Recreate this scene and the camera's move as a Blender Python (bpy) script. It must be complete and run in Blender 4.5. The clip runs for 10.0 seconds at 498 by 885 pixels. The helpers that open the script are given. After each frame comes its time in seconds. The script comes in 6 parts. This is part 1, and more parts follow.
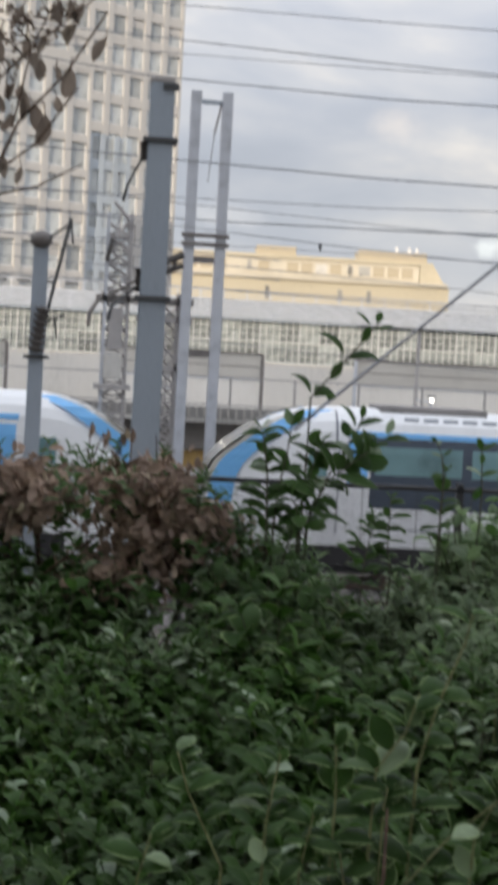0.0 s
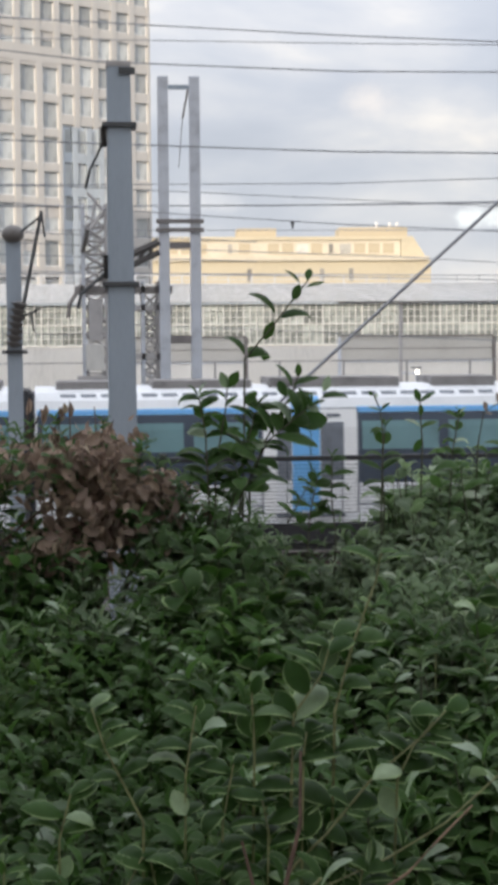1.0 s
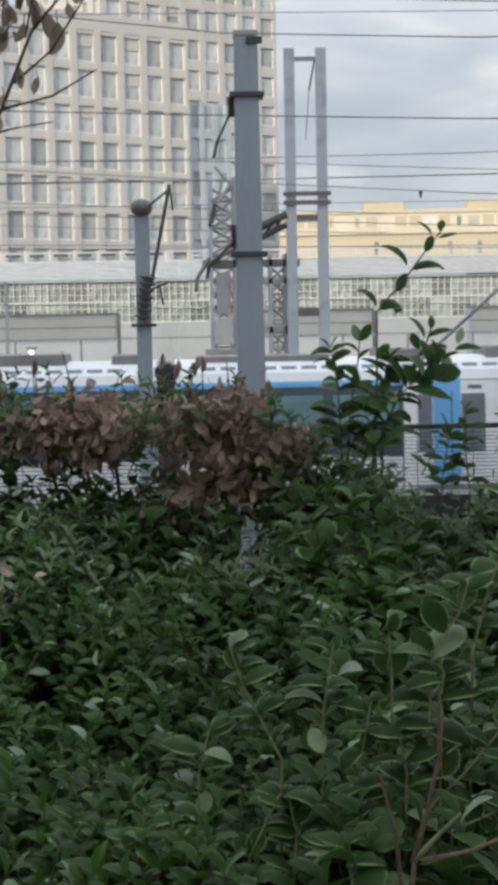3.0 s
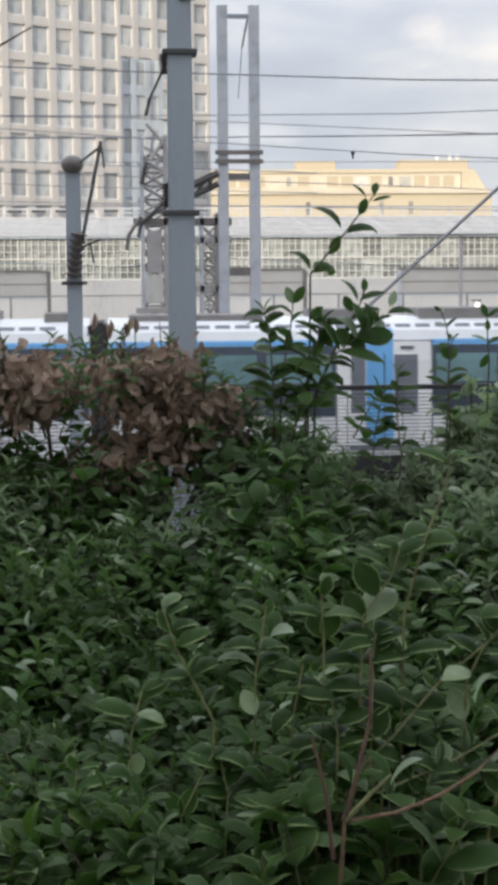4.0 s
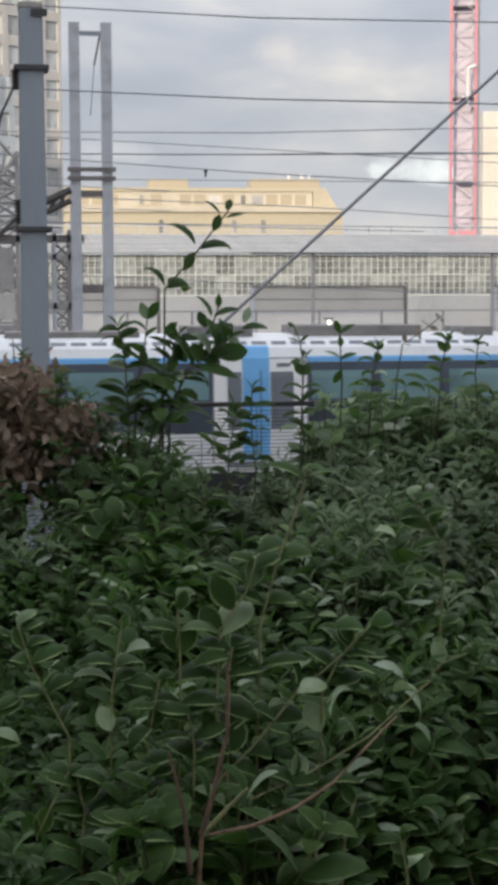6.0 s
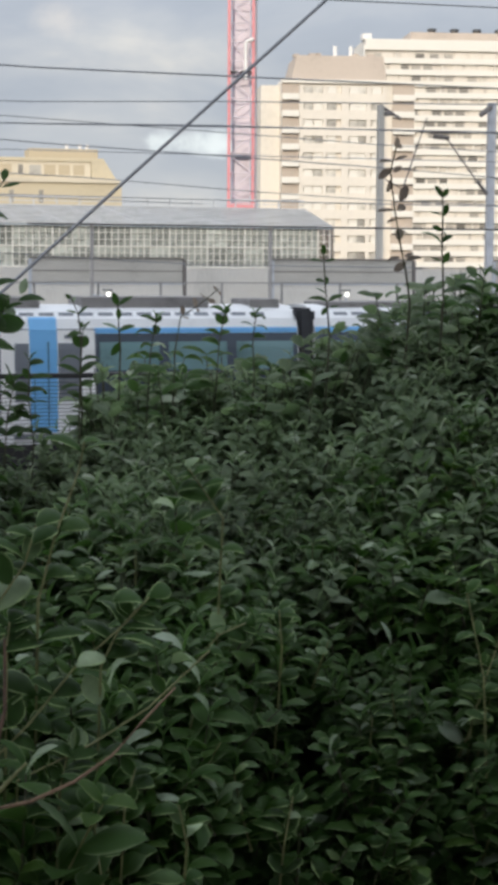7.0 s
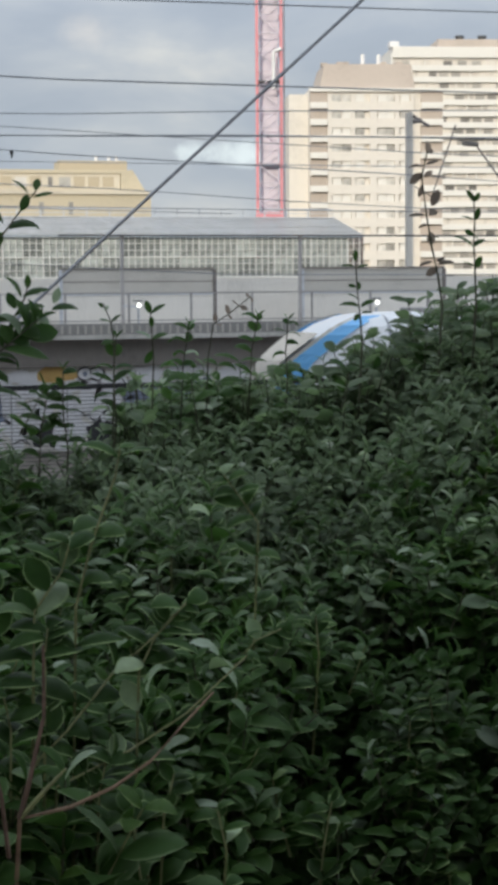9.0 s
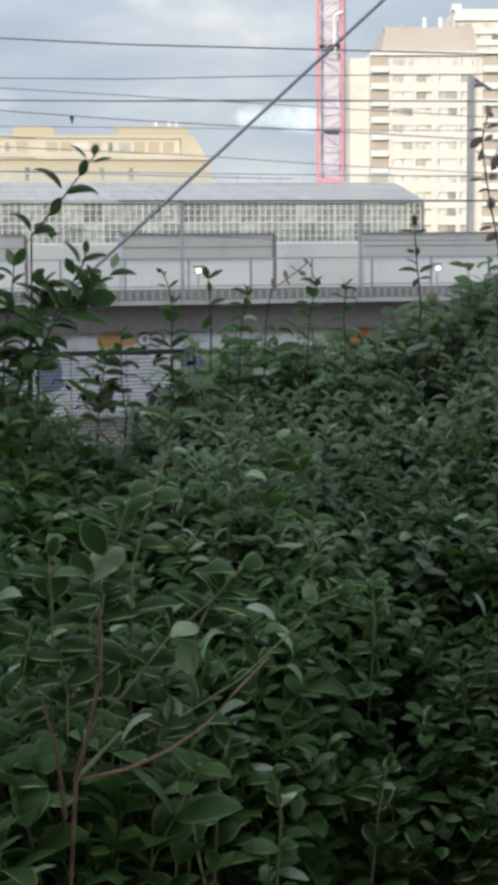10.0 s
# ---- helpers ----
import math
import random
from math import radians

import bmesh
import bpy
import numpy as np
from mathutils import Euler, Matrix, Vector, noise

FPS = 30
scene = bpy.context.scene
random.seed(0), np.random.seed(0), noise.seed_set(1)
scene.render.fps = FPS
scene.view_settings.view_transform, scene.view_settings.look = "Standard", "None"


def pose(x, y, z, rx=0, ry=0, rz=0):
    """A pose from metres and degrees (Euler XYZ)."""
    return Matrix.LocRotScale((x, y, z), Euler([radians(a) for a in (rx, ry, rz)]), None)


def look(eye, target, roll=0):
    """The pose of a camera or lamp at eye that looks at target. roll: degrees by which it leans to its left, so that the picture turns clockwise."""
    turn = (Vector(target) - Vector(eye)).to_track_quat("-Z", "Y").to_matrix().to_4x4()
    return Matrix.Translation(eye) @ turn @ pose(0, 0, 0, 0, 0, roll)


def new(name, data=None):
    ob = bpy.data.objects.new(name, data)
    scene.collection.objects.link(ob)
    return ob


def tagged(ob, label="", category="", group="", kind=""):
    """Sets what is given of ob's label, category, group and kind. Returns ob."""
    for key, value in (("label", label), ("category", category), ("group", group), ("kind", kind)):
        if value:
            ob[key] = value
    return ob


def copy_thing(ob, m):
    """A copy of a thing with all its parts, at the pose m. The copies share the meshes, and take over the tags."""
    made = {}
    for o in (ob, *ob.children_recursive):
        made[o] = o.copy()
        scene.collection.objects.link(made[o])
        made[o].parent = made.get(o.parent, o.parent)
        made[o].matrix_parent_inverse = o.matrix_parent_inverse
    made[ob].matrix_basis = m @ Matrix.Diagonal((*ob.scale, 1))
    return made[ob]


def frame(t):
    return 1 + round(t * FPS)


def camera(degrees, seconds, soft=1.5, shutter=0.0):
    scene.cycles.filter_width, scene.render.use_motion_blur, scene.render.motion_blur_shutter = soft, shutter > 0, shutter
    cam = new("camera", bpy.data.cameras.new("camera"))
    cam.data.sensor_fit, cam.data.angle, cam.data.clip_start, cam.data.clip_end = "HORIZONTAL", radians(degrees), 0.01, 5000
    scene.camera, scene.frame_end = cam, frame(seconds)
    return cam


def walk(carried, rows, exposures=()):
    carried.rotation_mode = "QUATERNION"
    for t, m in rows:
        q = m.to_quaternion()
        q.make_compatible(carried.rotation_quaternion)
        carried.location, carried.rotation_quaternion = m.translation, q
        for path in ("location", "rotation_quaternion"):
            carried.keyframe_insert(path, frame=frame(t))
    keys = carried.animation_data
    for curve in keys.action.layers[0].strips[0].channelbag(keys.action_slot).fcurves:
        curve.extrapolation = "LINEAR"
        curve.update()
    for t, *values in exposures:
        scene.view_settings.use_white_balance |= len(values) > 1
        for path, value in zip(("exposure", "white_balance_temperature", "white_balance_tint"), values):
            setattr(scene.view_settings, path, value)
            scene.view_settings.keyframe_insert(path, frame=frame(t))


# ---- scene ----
cam = camera(17.297, 10.0, soft=5.0, shutter=0.12)
PATH = [  # seconds, x, z, heading to the right, tilt up, lean to the left
    (0.0, -0.125, 5.203, 6.225, -2.751, 3.147),
    (0.1, -0.107, 5.195, 7.155, -4.775, 2.525),
    (0.2, -0.089, 5.187, 7.746, -4.467, 1.902),
    (0.3, -0.071, 5.179, 7.115, -6.006, 1.280),
    (0.4, -0.053, 5.171, 6.535, -8.494, 1.014),
    (0.5, -0.035, 5.163, 5.552, -8.427, 0.748),
    (0.6, -0.020, 5.163, 5.580, -6.829, 0.502),
    (0.7, -0.005, 5.163, 5.413, -6.360, 0.256),
    (0.8, 0.010, 5.163, 5.698, -6.336, 0.009),
    (1.0, 0.020, 5.153, 6.475, -3.299, -0.483),
    (1.2, 0.031, 5.146, 5.783, -1.889, -0.484),
    (1.3, 0.037, 5.143, 6.103, -1.143, -0.485),
    (1.5, 0.048, 5.135, 4.589, -0.884, -0.486),
    (1.7, 0.043, 5.129, 3.492, 0.046, -0.622),
    (1.8, 0.041, 5.126, 2.541, 0.220, -0.690),
    (2.0, 0.035, 5.119, 2.359, 0.302, -0.826),
    (2.2, 0.025, 5.111, 1.615, -0.483, -1.040),
    (2.3, 0.020, 5.108, 1.315, -0.882, -1.147),
    (2.5, 0.009, 5.100, 1.000, -3.050, -1.361),
    (3.0, 0.007, 5.098, 1.983, -4.123, -1.064),
    (3.2, 0.006, 5.099, 2.960, -4.712, -0.801),
    (4.5, -0.003, 5.105, 4.935, -5.625, -0.302),
    (5.0, -0.005, 5.103, 6.446, -5.346, -0.026),
    (5.2, -0.003, 5.103, 7.075, -5.288, -0.080),
    (6.3, -0.001, 5.098, 11.167, -4.937, -0.176),
    (6.5, -0.000, 5.100, 12.651, -5.113, -0.100),
    (6.7, 0.000, 5.100, 14.579, -6.000, 0.058),
    (6.8, 0.000, 5.100, 15.774, -6.275, 0.137),
    (7.0, 0.001, 5.100, 17.291, -5.962, 0.295),
    (7.2, -0.001, 5.100, 18.395, -6.223, 0.297),
    (7.3, -0.001, 5.100, 18.815, -6.375, 0.299),
    (7.5, -0.003, 5.100, 19.018, -6.077, 0.302),
    (7.7, -0.006, 5.099, 18.335, -6.109, 0.293),
    (7.8, -0.007, 5.098, 18.243, -5.678, 0.289),
    (8.0, -0.010, 5.097, 18.035, -5.451, 0.280),
    (8.2, -0.010, 5.096, 18.062, -5.435, 0.092),
    (8.5, -0.010, 5.094, 17.308, -5.389, -0.191),
    (8.7, -0.008, 5.094, 16.405, -5.702, -0.280),
    (9.0, -0.005, 5.093, 16.178, -5.634, -0.415),
    (9.2, -0.002, 5.093, 16.249, -5.994, -0.351),
    (9.3, -0.001, 5.092, 16.316, -6.636, -0.318),
    (9.5, 0.002, 5.092, 16.045, -7.407, -0.254),
    (9.7, 0.001, 5.092, 15.790, -7.930, -0.330),
    (9.8, 0.001, 5.092, 15.576, -7.405, -0.368),
    (10.0, -0.000, 5.092, 14.080, -6.807, -0.444),
]
walk(cam, [(t, pose(x, 0, z, 90 + tilt, 0, -turn) @ pose(0, 0, 0, 0, 0, lean)) for t, x, z, turn, tilt, lean in PATH],
     exposures=[(0.0, 0.20, 6650, 9), (0.3, 0.15, 6650, 9), (0.5, 0.55, 6650, 9), (1.0, 0.42, 6650, 9), (1.7, -0.22, 6600, 7), (2.2, -0.22, 6550, 5), (2.5, -0.06, 6400, 3), (3.2, 0.35, 6480, 6), (4.5, 0.44, 6650, 9), (5.2, 0.28, 6650, 9), (6.5, 0.10, 6650, 9), (7.5, 0.02, 6260, 5), (8.5, -0.08, 6260, 5), (9.0, -0.03, 6260, 5), (9.5, 0.09, 6200, 5), (9.7, 0.32, 6200, 5), (10.0, 0.25, 6180, 5)])

# ---------------------------------------------------------------- sky and sun
SUN_FROM = Vector((-0.55, -0.83, 0.0)).normalized()
SUN_HEIGHT = 19.0
world = bpy.data.worlds.new("sky")
scene.world = world
world.use_nodes = True
nt = world.node_tree
nt.nodes.clear()
w_out = nt.nodes.new("ShaderNodeOutputWorld")
w_bg = nt.nodes.new("ShaderNodeBackground")
w_sky = nt.nodes.new("ShaderNodeTexSky")
w_sky.sky_type = "NISHITA"
w_sky.sun_disc = False
w_sky.sun_elevation = radians(SUN_HEIGHT)
w_sky.sun_rotation = math.atan2(SUN_FROM.x, SUN_FROM.y)
w_co = nt.nodes.new("ShaderNodeTexCoord")
w_map = nt.nodes.new("ShaderNodeMapping")
w_map.inputs["Scale"].default_value = (1.0, 1.0, 2.6)
w_map.inputs["Location"].default_value = (0.35, 0.1, 0.23)
w_n = nt.nodes.new("ShaderNodeTexNoise")
w_n.inputs["Scale"].default_value = 6.5
w_n.inputs["Detail"].default_value = 7.0
w_n.inputs["Roughness"].default_value = 0.5
w_n.inputs["Distortion"].default_value = 0.25
w_r = nt.nodes.new("ShaderNodeValToRGB")
cr = w_r.color_ramp
cr.elements[0].position, cr.elements[0].color = 0.30, (0.385, 0.415, 0.49, 1)
cr.elements[1].position, cr.elements[1].color = 0.74, (0.80, 0.755, 0.715, 1)
e = cr.elements.new(0.47)
e.color = (0.46, 0.485, 0.555, 1)
e = cr.elements.new(0.58)
e.color = (0.55, 0.56, 0.605, 1)
w_mul = nt.nodes.new("ShaderNodeMix")
w_mul.data_type = "RGBA"
w_mul.inputs[0].default_value = 0.93
w_scale = nt.nodes.new("ShaderNodeVectorMath")
w_scale.operation = "SCALE"
w_scale.inputs["Scale"].default_value = 0.10
nt.links.new(w_co.outputs["Generated"], w_map.inputs[0])
nt.links.new(w_map.outputs[0], w_n.inputs["Vector"])
nt.links.new(w_n.outputs["Fac"], w_r.inputs[0])
nt.links.new(w_sky.outputs[0], w_scale.inputs[0])
nt.links.new(w_scale.outputs[0], w_mul.inputs[6])
nt.links.new(w_r.outputs[0], w_mul.inputs[7])
# an overcast sky is brighter overhead than near the horizon
w_sep = nt.nodes.new("ShaderNodeSeparateXYZ")
w_grad = nt.nodes.new("ShaderNodeMapRange")
w_grad.inputs[1].default_value, w_grad.inputs[2].default_value = 0.12, 1.0
w_grad.inputs[3].default_value, w_grad.inputs[4].default_value = 1.0, 2.7
w_lift = nt.nodes.new("ShaderNodeVectorMath")
w_lift.operation = "SCALE"
nt.links.new(w_co.outputs["Generated"], w_sep.inputs[0])
nt.links.new(w_sep.outputs[2], w_grad.inputs[0])
nt.links.new(w_mul.outputs[2], w_lift.inputs[0])
nt.links.new(w_grad.outputs[0], w_lift.inputs["Scale"])
nt.links.new(w_lift.outputs[0], w_bg.inputs[0])
w_bg.inputs[1].default_value = 1.0


def cloud(colour_in, u0, v0, a, b, tint, soft, rough):
    """A cloud low over the horizon: an oval in heading and height, frayed by noise, laid over the sky."""
    def op(kind, p, q):
        n = nt.nodes.new("ShaderNodeMath")
        n.operation = kind
        for k, v in enumerate((p, q)):
            if isinstance(v, float):
                n.inputs[k].default_value = v
            else:
                nt.links.new(v, n.inputs[k])
        return n.outputs[0]
    u = op("DIVIDE", w_sep.outputs[0], w_sep.outputs[1])
    v = op("DIVIDE", w_sep.outputs[2], w_sep.outputs[1])
    du = op("DIVIDE", op("SUBTRACT", u, u0), a)
    dv = op("DIVIDE", op("SUBTRACT", v, v0), b)
    far = op("ADD", op("MULTIPLY", du, du), op("MULTIPLY", dv, dv))
    n = nt.nodes.new("ShaderNodeTexNoise")
    n.inputs["Scale"].default_value, n.inputs["Detail"].default_value, n.inputs["Roughness"].default_value = rough, 6.0, 0.6
    nt.links.new(w_co.outputs["Generated"], n.inputs["Vector"])
    raw = op("ADD", op("SUBTRACT", 0.95, far), op("MULTIPLY", op("SUBTRACT", n.outputs["Fac"], 0.5), 3.0))
    mask = nt.nodes.new("ShaderNodeMapRange")
    mask.interpolation_type = "SMOOTHSTEP"
    mask.inputs[1].default_value, mask.inputs[2].default_value = 0.0, soft
    mask.inputs[3].default_value, mask.inputs[4].default_value = 0.0, 0.9
    nt.links.new(raw, mask.inputs[0])
    mix = nt.nodes.new("ShaderNodeMix")
    mix.data_type = "RGBA"
    nt.links.new(mask.outputs[0], mix.inputs[0])
    nt.links.new(colour_in, mix.inputs[6])
    mix.inputs[7].default_value = (*tint, 1)
    return mix.outputs[2]


w_top = cloud(w_lift.outputs[0], 0.282, 0.080, 0.042, 0.011, (0.90, 0.95, 0.96), 1.0, 28.0)
w_top = cloud(w_top, 0.192, 0.150, 0.034, 0.016, (0.90, 0.82, 0.76), 1.9, 14.0)
w_top = cloud(w_top, 0.085, 0.088, 0.030, 0.010, (0.66, 0.67, 0.70), 1.5, 22.0)
w_top = cloud(w_top, 0.07, 0.300, 0.40, 0.085, (0.88, 0.80, 0.69), 1.1, 5.0)
nt.links.new(w_top, w_bg.inputs[0])
nt.links.new(w_bg.outputs[0], w_out.inputs[0])

sun = new("sun", bpy.data.lights.new("sun", "SUN"))
sun.data.energy, sun.data.angle, sun.data.color = 2.6, radians(1.5), (1.0, 0.87, 0.71)
sun.matrix_world = look(SUN_FROM * 100 + Vector((0, 0, 100 * math.tan(radians(SUN_HEIGHT)))), (0, 0, 0))


# ---------------------------------------------------------------- materials
def material(name, colour, rough=0.6, metal=0.0, vary=0.12, scale=3.0, fine=40.0, bump=0.15, spec=0.5, dirt=None, per_object=0.0, per_island=0.0,
             stretch=(1, 1, 1), emit=0.0):
    m = bpy.data.materials.new(name)
    m.use_nodes = True
    t = m.node_tree
    b = t.nodes["Principled BSDF"]
    b.inputs["Roughness"].default_value = rough
    b.inputs["Metallic"].default_value = metal
    b.inputs["Specular IOR Level"].default_value = spec
    co = t.nodes.new("ShaderNodeTexCoord")
    mp = t.nodes.new("ShaderNodeMapping")
    mp.inputs["Scale"].default_value = stretch
    t.links.new(co.outputs["Object"], mp.inputs[0])
    n1, n2 = t.nodes.new("ShaderNodeTexNoise"), t.nodes.new("ShaderNodeTexNoise")
    for n, s, d in ((n1, scale, 6.0), (n2, fine, 3.0)):
        n.inputs["Scale"].default_value, n.inputs["Detail"].default_value = s, d
        t.links.new(mp.outputs[0], n.inputs["Vector"])
    add = t.nodes.new("ShaderNodeMath")
    add.operation = "MULTIPLY_ADD"
    add.inputs[1].default_value = 0.35
    t.links.new(n2.outputs["Fac"], add.inputs[0])
    t.links.new(n1.outputs["Fac"], add.inputs[2])
    ramp = t.nodes.new("ShaderNodeValToRGB")
    lo = tuple(c * (1 - 2 * vary) for c in colour) if dirt is None else dirt
    hi = tuple(min(1.0, c * (1 + vary)) for c in colour)
    ramp.color_ramp.elements[0].position, ramp.color_ramp.elements[0].color = 0.42, (*lo, 1)
    ramp.color_ramp.elements[1].position, ramp.color_ramp.elements[1].color = 0.92, (*hi, 1)
    mid = ramp.color_ramp.elements.new(0.62)
    mid.color = (*colour, 1)
    t.links.new(add.outputs[0], ramp.inputs[0])
    last = ramp.outputs[0]
    for amount, node, socket in ((per_object, "ShaderNodeObjectInfo", "Random"), (per_island, "ShaderNodeNewGeometry", "Random Per Island")):
        if amount:
            src = t.nodes.new(node)
            mr = t.nodes.new("ShaderNodeMapRange")
            mr.inputs[3].default_value, mr.inputs[4].default_value = 1 - amount, 1 + amount
            t.links.new(src.outputs[socket], mr.inputs[0])
            sc = t.nodes.new("ShaderNodeVectorMath")
            sc.operation = "SCALE"
            t.links.new(last, sc.inputs[0])
            t.links.new(mr.outputs[0], sc.inputs["Scale"])
            last = sc.outputs[0]
    t.links.new(last, b.inputs["Base Color"])
    if bump:
        bp = t.nodes.new("ShaderNodeBump")
        bp.inputs["Strength"].default_value = bump
        bp.inputs["Distance"].default_value = 0.02
        t.links.new(add.outputs[0], bp.inputs["Height"])
        t.links.new(bp.outputs[0], b.inputs["Normal"])
    if emit:
        b.inputs["Emission Color"].default_value = (*colour, 1)
        b.inputs["Emission Strength"].default_value = emit
    return m


def leaf_material(name, dark, light, pale, rough, through_light=0.35, rim=0.0, spec=0.3):
    """Leaves that differ from one to the next, a few of them with a paler face; on green ones that paleness holds sky
    sheen.
    """
    m = bpy.data.materials.new(name)
    m.use_nodes = True
    t = m.node_tree
    b = t.nodes["Principled BSDF"]
    b.inputs["Roughness"].default_value = rough
    b.inputs["Specular IOR Level"].default_value = spec
    g = t.nodes.new("ShaderNodeNewGeometry")
    r = t.nodes.new("ShaderNodeValToRGB")
    r.color_ramp.elements[0].position, r.color_ramp.elements[0].color = 0.0, (*dark, 1)
    r.color_ramp.elements[1].position, r.color_ramp.elements[1].color = 1.0, (*pale, 1)
    e1 = r.color_ramp.elements.new(0.90)
    e1.color = (*light, 1)
    e2 = r.color_ramp.elements.new(0.955)
    e2.color = (*[(2 * a + c) / 3 for a, c in zip(light, pale)], 1)
    own = t.nodes.new("ShaderNodeObjectInfo")
    both, wrap = t.nodes.new("ShaderNodeMath"), t.nodes.new("ShaderNodeMath")
    both.operation, wrap.operation = "ADD", "FRACT"
    t.links.new(g.outputs["Random Per Island"], both.inputs[0])
    t.links.new(own.outputs["Random"], both.inputs[1])
    t.links.new(both.outputs[0], wrap.inputs[0])
    t.links.new(wrap.outputs[0], r.inputs[0])
    co = t.nodes.new("ShaderNodeTexCoord")
    n = t.nodes.new("ShaderNodeTexNoise")
    n.inputs["Scale"].default_value, n.inputs["Detail"].default_value = 90.0, 4.0
    t.links.new(co.outputs["Object"], n.inputs["Vector"])
    big = t.nodes.new("ShaderNodeTexNoise")
    big.inputs["Scale"].default_value = 2.2
    t.links.new(g.outputs["Position"], big.inputs["Vector"])
    mr = t.nodes.new("ShaderNodeMapRange")
    mr.inputs[1].default_value, mr.inputs[2].default_value = 0.3, 0.7
    mr.inputs[3].default_value, mr.inputs[4].default_value = 0.7, 1.35
    t.links.new(big.outputs["Fac"], mr.inputs[0])
    m2 = t.nodes.new("ShaderNodeMapRange")
    m2.inputs[3].default_value, m2.inputs[4].default_value = 0.8, 1.2
    t.links.new(n.outputs["Fac"], m2.inputs[0])
    mm = t.nodes.new("ShaderNodeMath")
    mm.operation = "MULTIPLY"
    t.links.new(mr.outputs[0], mm.inputs[0])
    t.links.new(m2.outputs[0], mm.inputs[1])
    sc = t.nodes.new("ShaderNodeVectorMath")
    sc.operation = "SCALE"
    t.links.new(r.outputs[0], sc.inputs[0])
    t.links.new(mm.outputs[0], sc.inputs["Scale"])
    # pale margin: partly the leaf's own, partly the sky's glint as colour
    edge = t.nodes.new("ShaderNodeAttribute")
    edge.attribute_name = "margin"
    er = t.nodes.new("ShaderNodeMapRange")
    er.inputs[1].default_value, er.inputs[2].default_value = 0.83, 0.96
    er.inputs[3].default_value, er.inputs[4].default_value = 0.0, rim
    t.links.new(edge.outputs["Fac"], er.inputs[0])
    em = t.nodes.new("ShaderNodeMix")
    em.data_type = "RGBA"
    em.inputs[7].default_value = (pale[0] * 1.05, pale[1] * 1.12, pale[2] * 0.75, 1)
    t.links.new(er.outputs[0], em.inputs[0])
    t.links.new(sc.outputs[0], em.inputs[6])
    t.links.new(em.outputs[2], b.inputs["Base Color"])
    tr = t.nodes.new("ShaderNodeBsdfTranslucent")
    glow = t.nodes.new("ShaderNodeVectorMath")
    glow.operation = "MULTIPLY"
    glow.inputs[1].default_value = (1.45, 1.55, 1.2) if light[1] > light[0] else (1.4, 1.3, 1.2)
    t.links.new(sc.outputs[0], glow.inputs[0])
    t.links.new(glow.outputs[0], tr.inputs["Color"])
    mixs = t.nodes.new("ShaderNodeMixShader")
    mixs.inputs[0].default_value = through_light
    t.links.new(b.outputs[0], mixs.inputs[1])
    t.links.new(tr.outputs[0], mixs.inputs[2])
    t.links.new(mixs.outputs[0], t.nodes["Material Output"].inputs["Surface"])
    bp = t.nodes.new("ShaderNodeBump")
    bp.inputs["Strength"].default_value, bp.inputs["Distance"].default_value = 0.2, 0.002
    t.links.new(n.outputs["Fac"], bp.inputs["Height"])
    t.links.new(bp.outputs[0], b.inputs["Normal"])
    return m


M_GROUND = material("earth and gravel", (0.10, 0.09, 0.075), 0.95, scale=0.6, fine=9, bump=0.5, vary=0.25)
M_BALLAST = material("track ballast", (0.14, 0.13, 0.125), 0.95, scale=2, fine=30, bump=0.8, vary=0.3)
M_RAIL = material("rusty rail steel", (0.16, 0.12, 0.10), 0.45, 0.7, scale=5)
M_SLEEPER = material("concrete sleeper", (0.30, 0.29, 0.27), 0.9)
M_CONCRETE = material("pale weathered concrete", (0.62, 0.60, 0.56), 0.9, scale=0.5, fine=8, vary=0.14, stretch=(1, 1, 0.35))
M_CONCRETE_D = material("dark sooty concrete", (0.23, 0.21, 0.195), 0.95, scale=0.6, fine=9, vary=0.2, stretch=(1, 1, 0.4))
M_WALL_W = material("off-white rendered wall", (0.74, 0.71, 0.66), 0.9, scale=0.4, fine=9, vary=0.09, stretch=(1, 1, 0.3))
M_PANEL = material("beige-grey screen panel", (0.54, 0.515, 0.47), 0.8, scale=0.7, fine=12, vary=0.08)
M_DARKSTEEL = material("dark painted steel", (0.085, 0.088, 0.092), 0.55, 0.3, scale=4)
M_STEEL = material("blue-grey painted mast steel", (0.34, 0.39, 0.445), 0.55, 0.25, scale=2.0, fine=30, vary=0.12, stretch=(1, 1, 0.3))
M_GALV = material("pale galvanised steel", (0.56, 0.58, 0.62), 0.5, 0.35, scale=2.5, fine=25, vary=0.12)
M_RUST = material("rusty brown lattice steel", (0.23, 0.21, 0.20), 0.8, 0.3, scale=3)
M_PYLON = material("weathered grey-brown lattice steel", (0.42, 0.40, 0.39), 0.8, 0.1, scale=3)
M_WIRE = material("dark overhead wire", (0.29, 0.30, 0.325), 0.6, 0.5, bump=0)
M_CERAMIC = material("grey-brown insulator", (0.15, 0.138, 0.13), 0.4)
M_FENCE = material("dark fence steel", (0.035, 0.037, 0.04), 0.5, 0.3, bump=0)
M_LAMP = material("lit lamp glass", (1.0, 0.95, 0.85), 0.4, bump=0, vary=0.0, emit=4.0)
M_T_WHITE = material("white train paint", (0.77, 0.79, 0.81), 0.35, scale=0.8, fine=14, vary=0.06, bump=0.03, stretch=(1, 1, 0.4))
M_T_BLUE = material("bright blue train paint", (0.17, 0.45, 0.80), 0.35, scale=1.0, vary=0.08, bump=0.02)
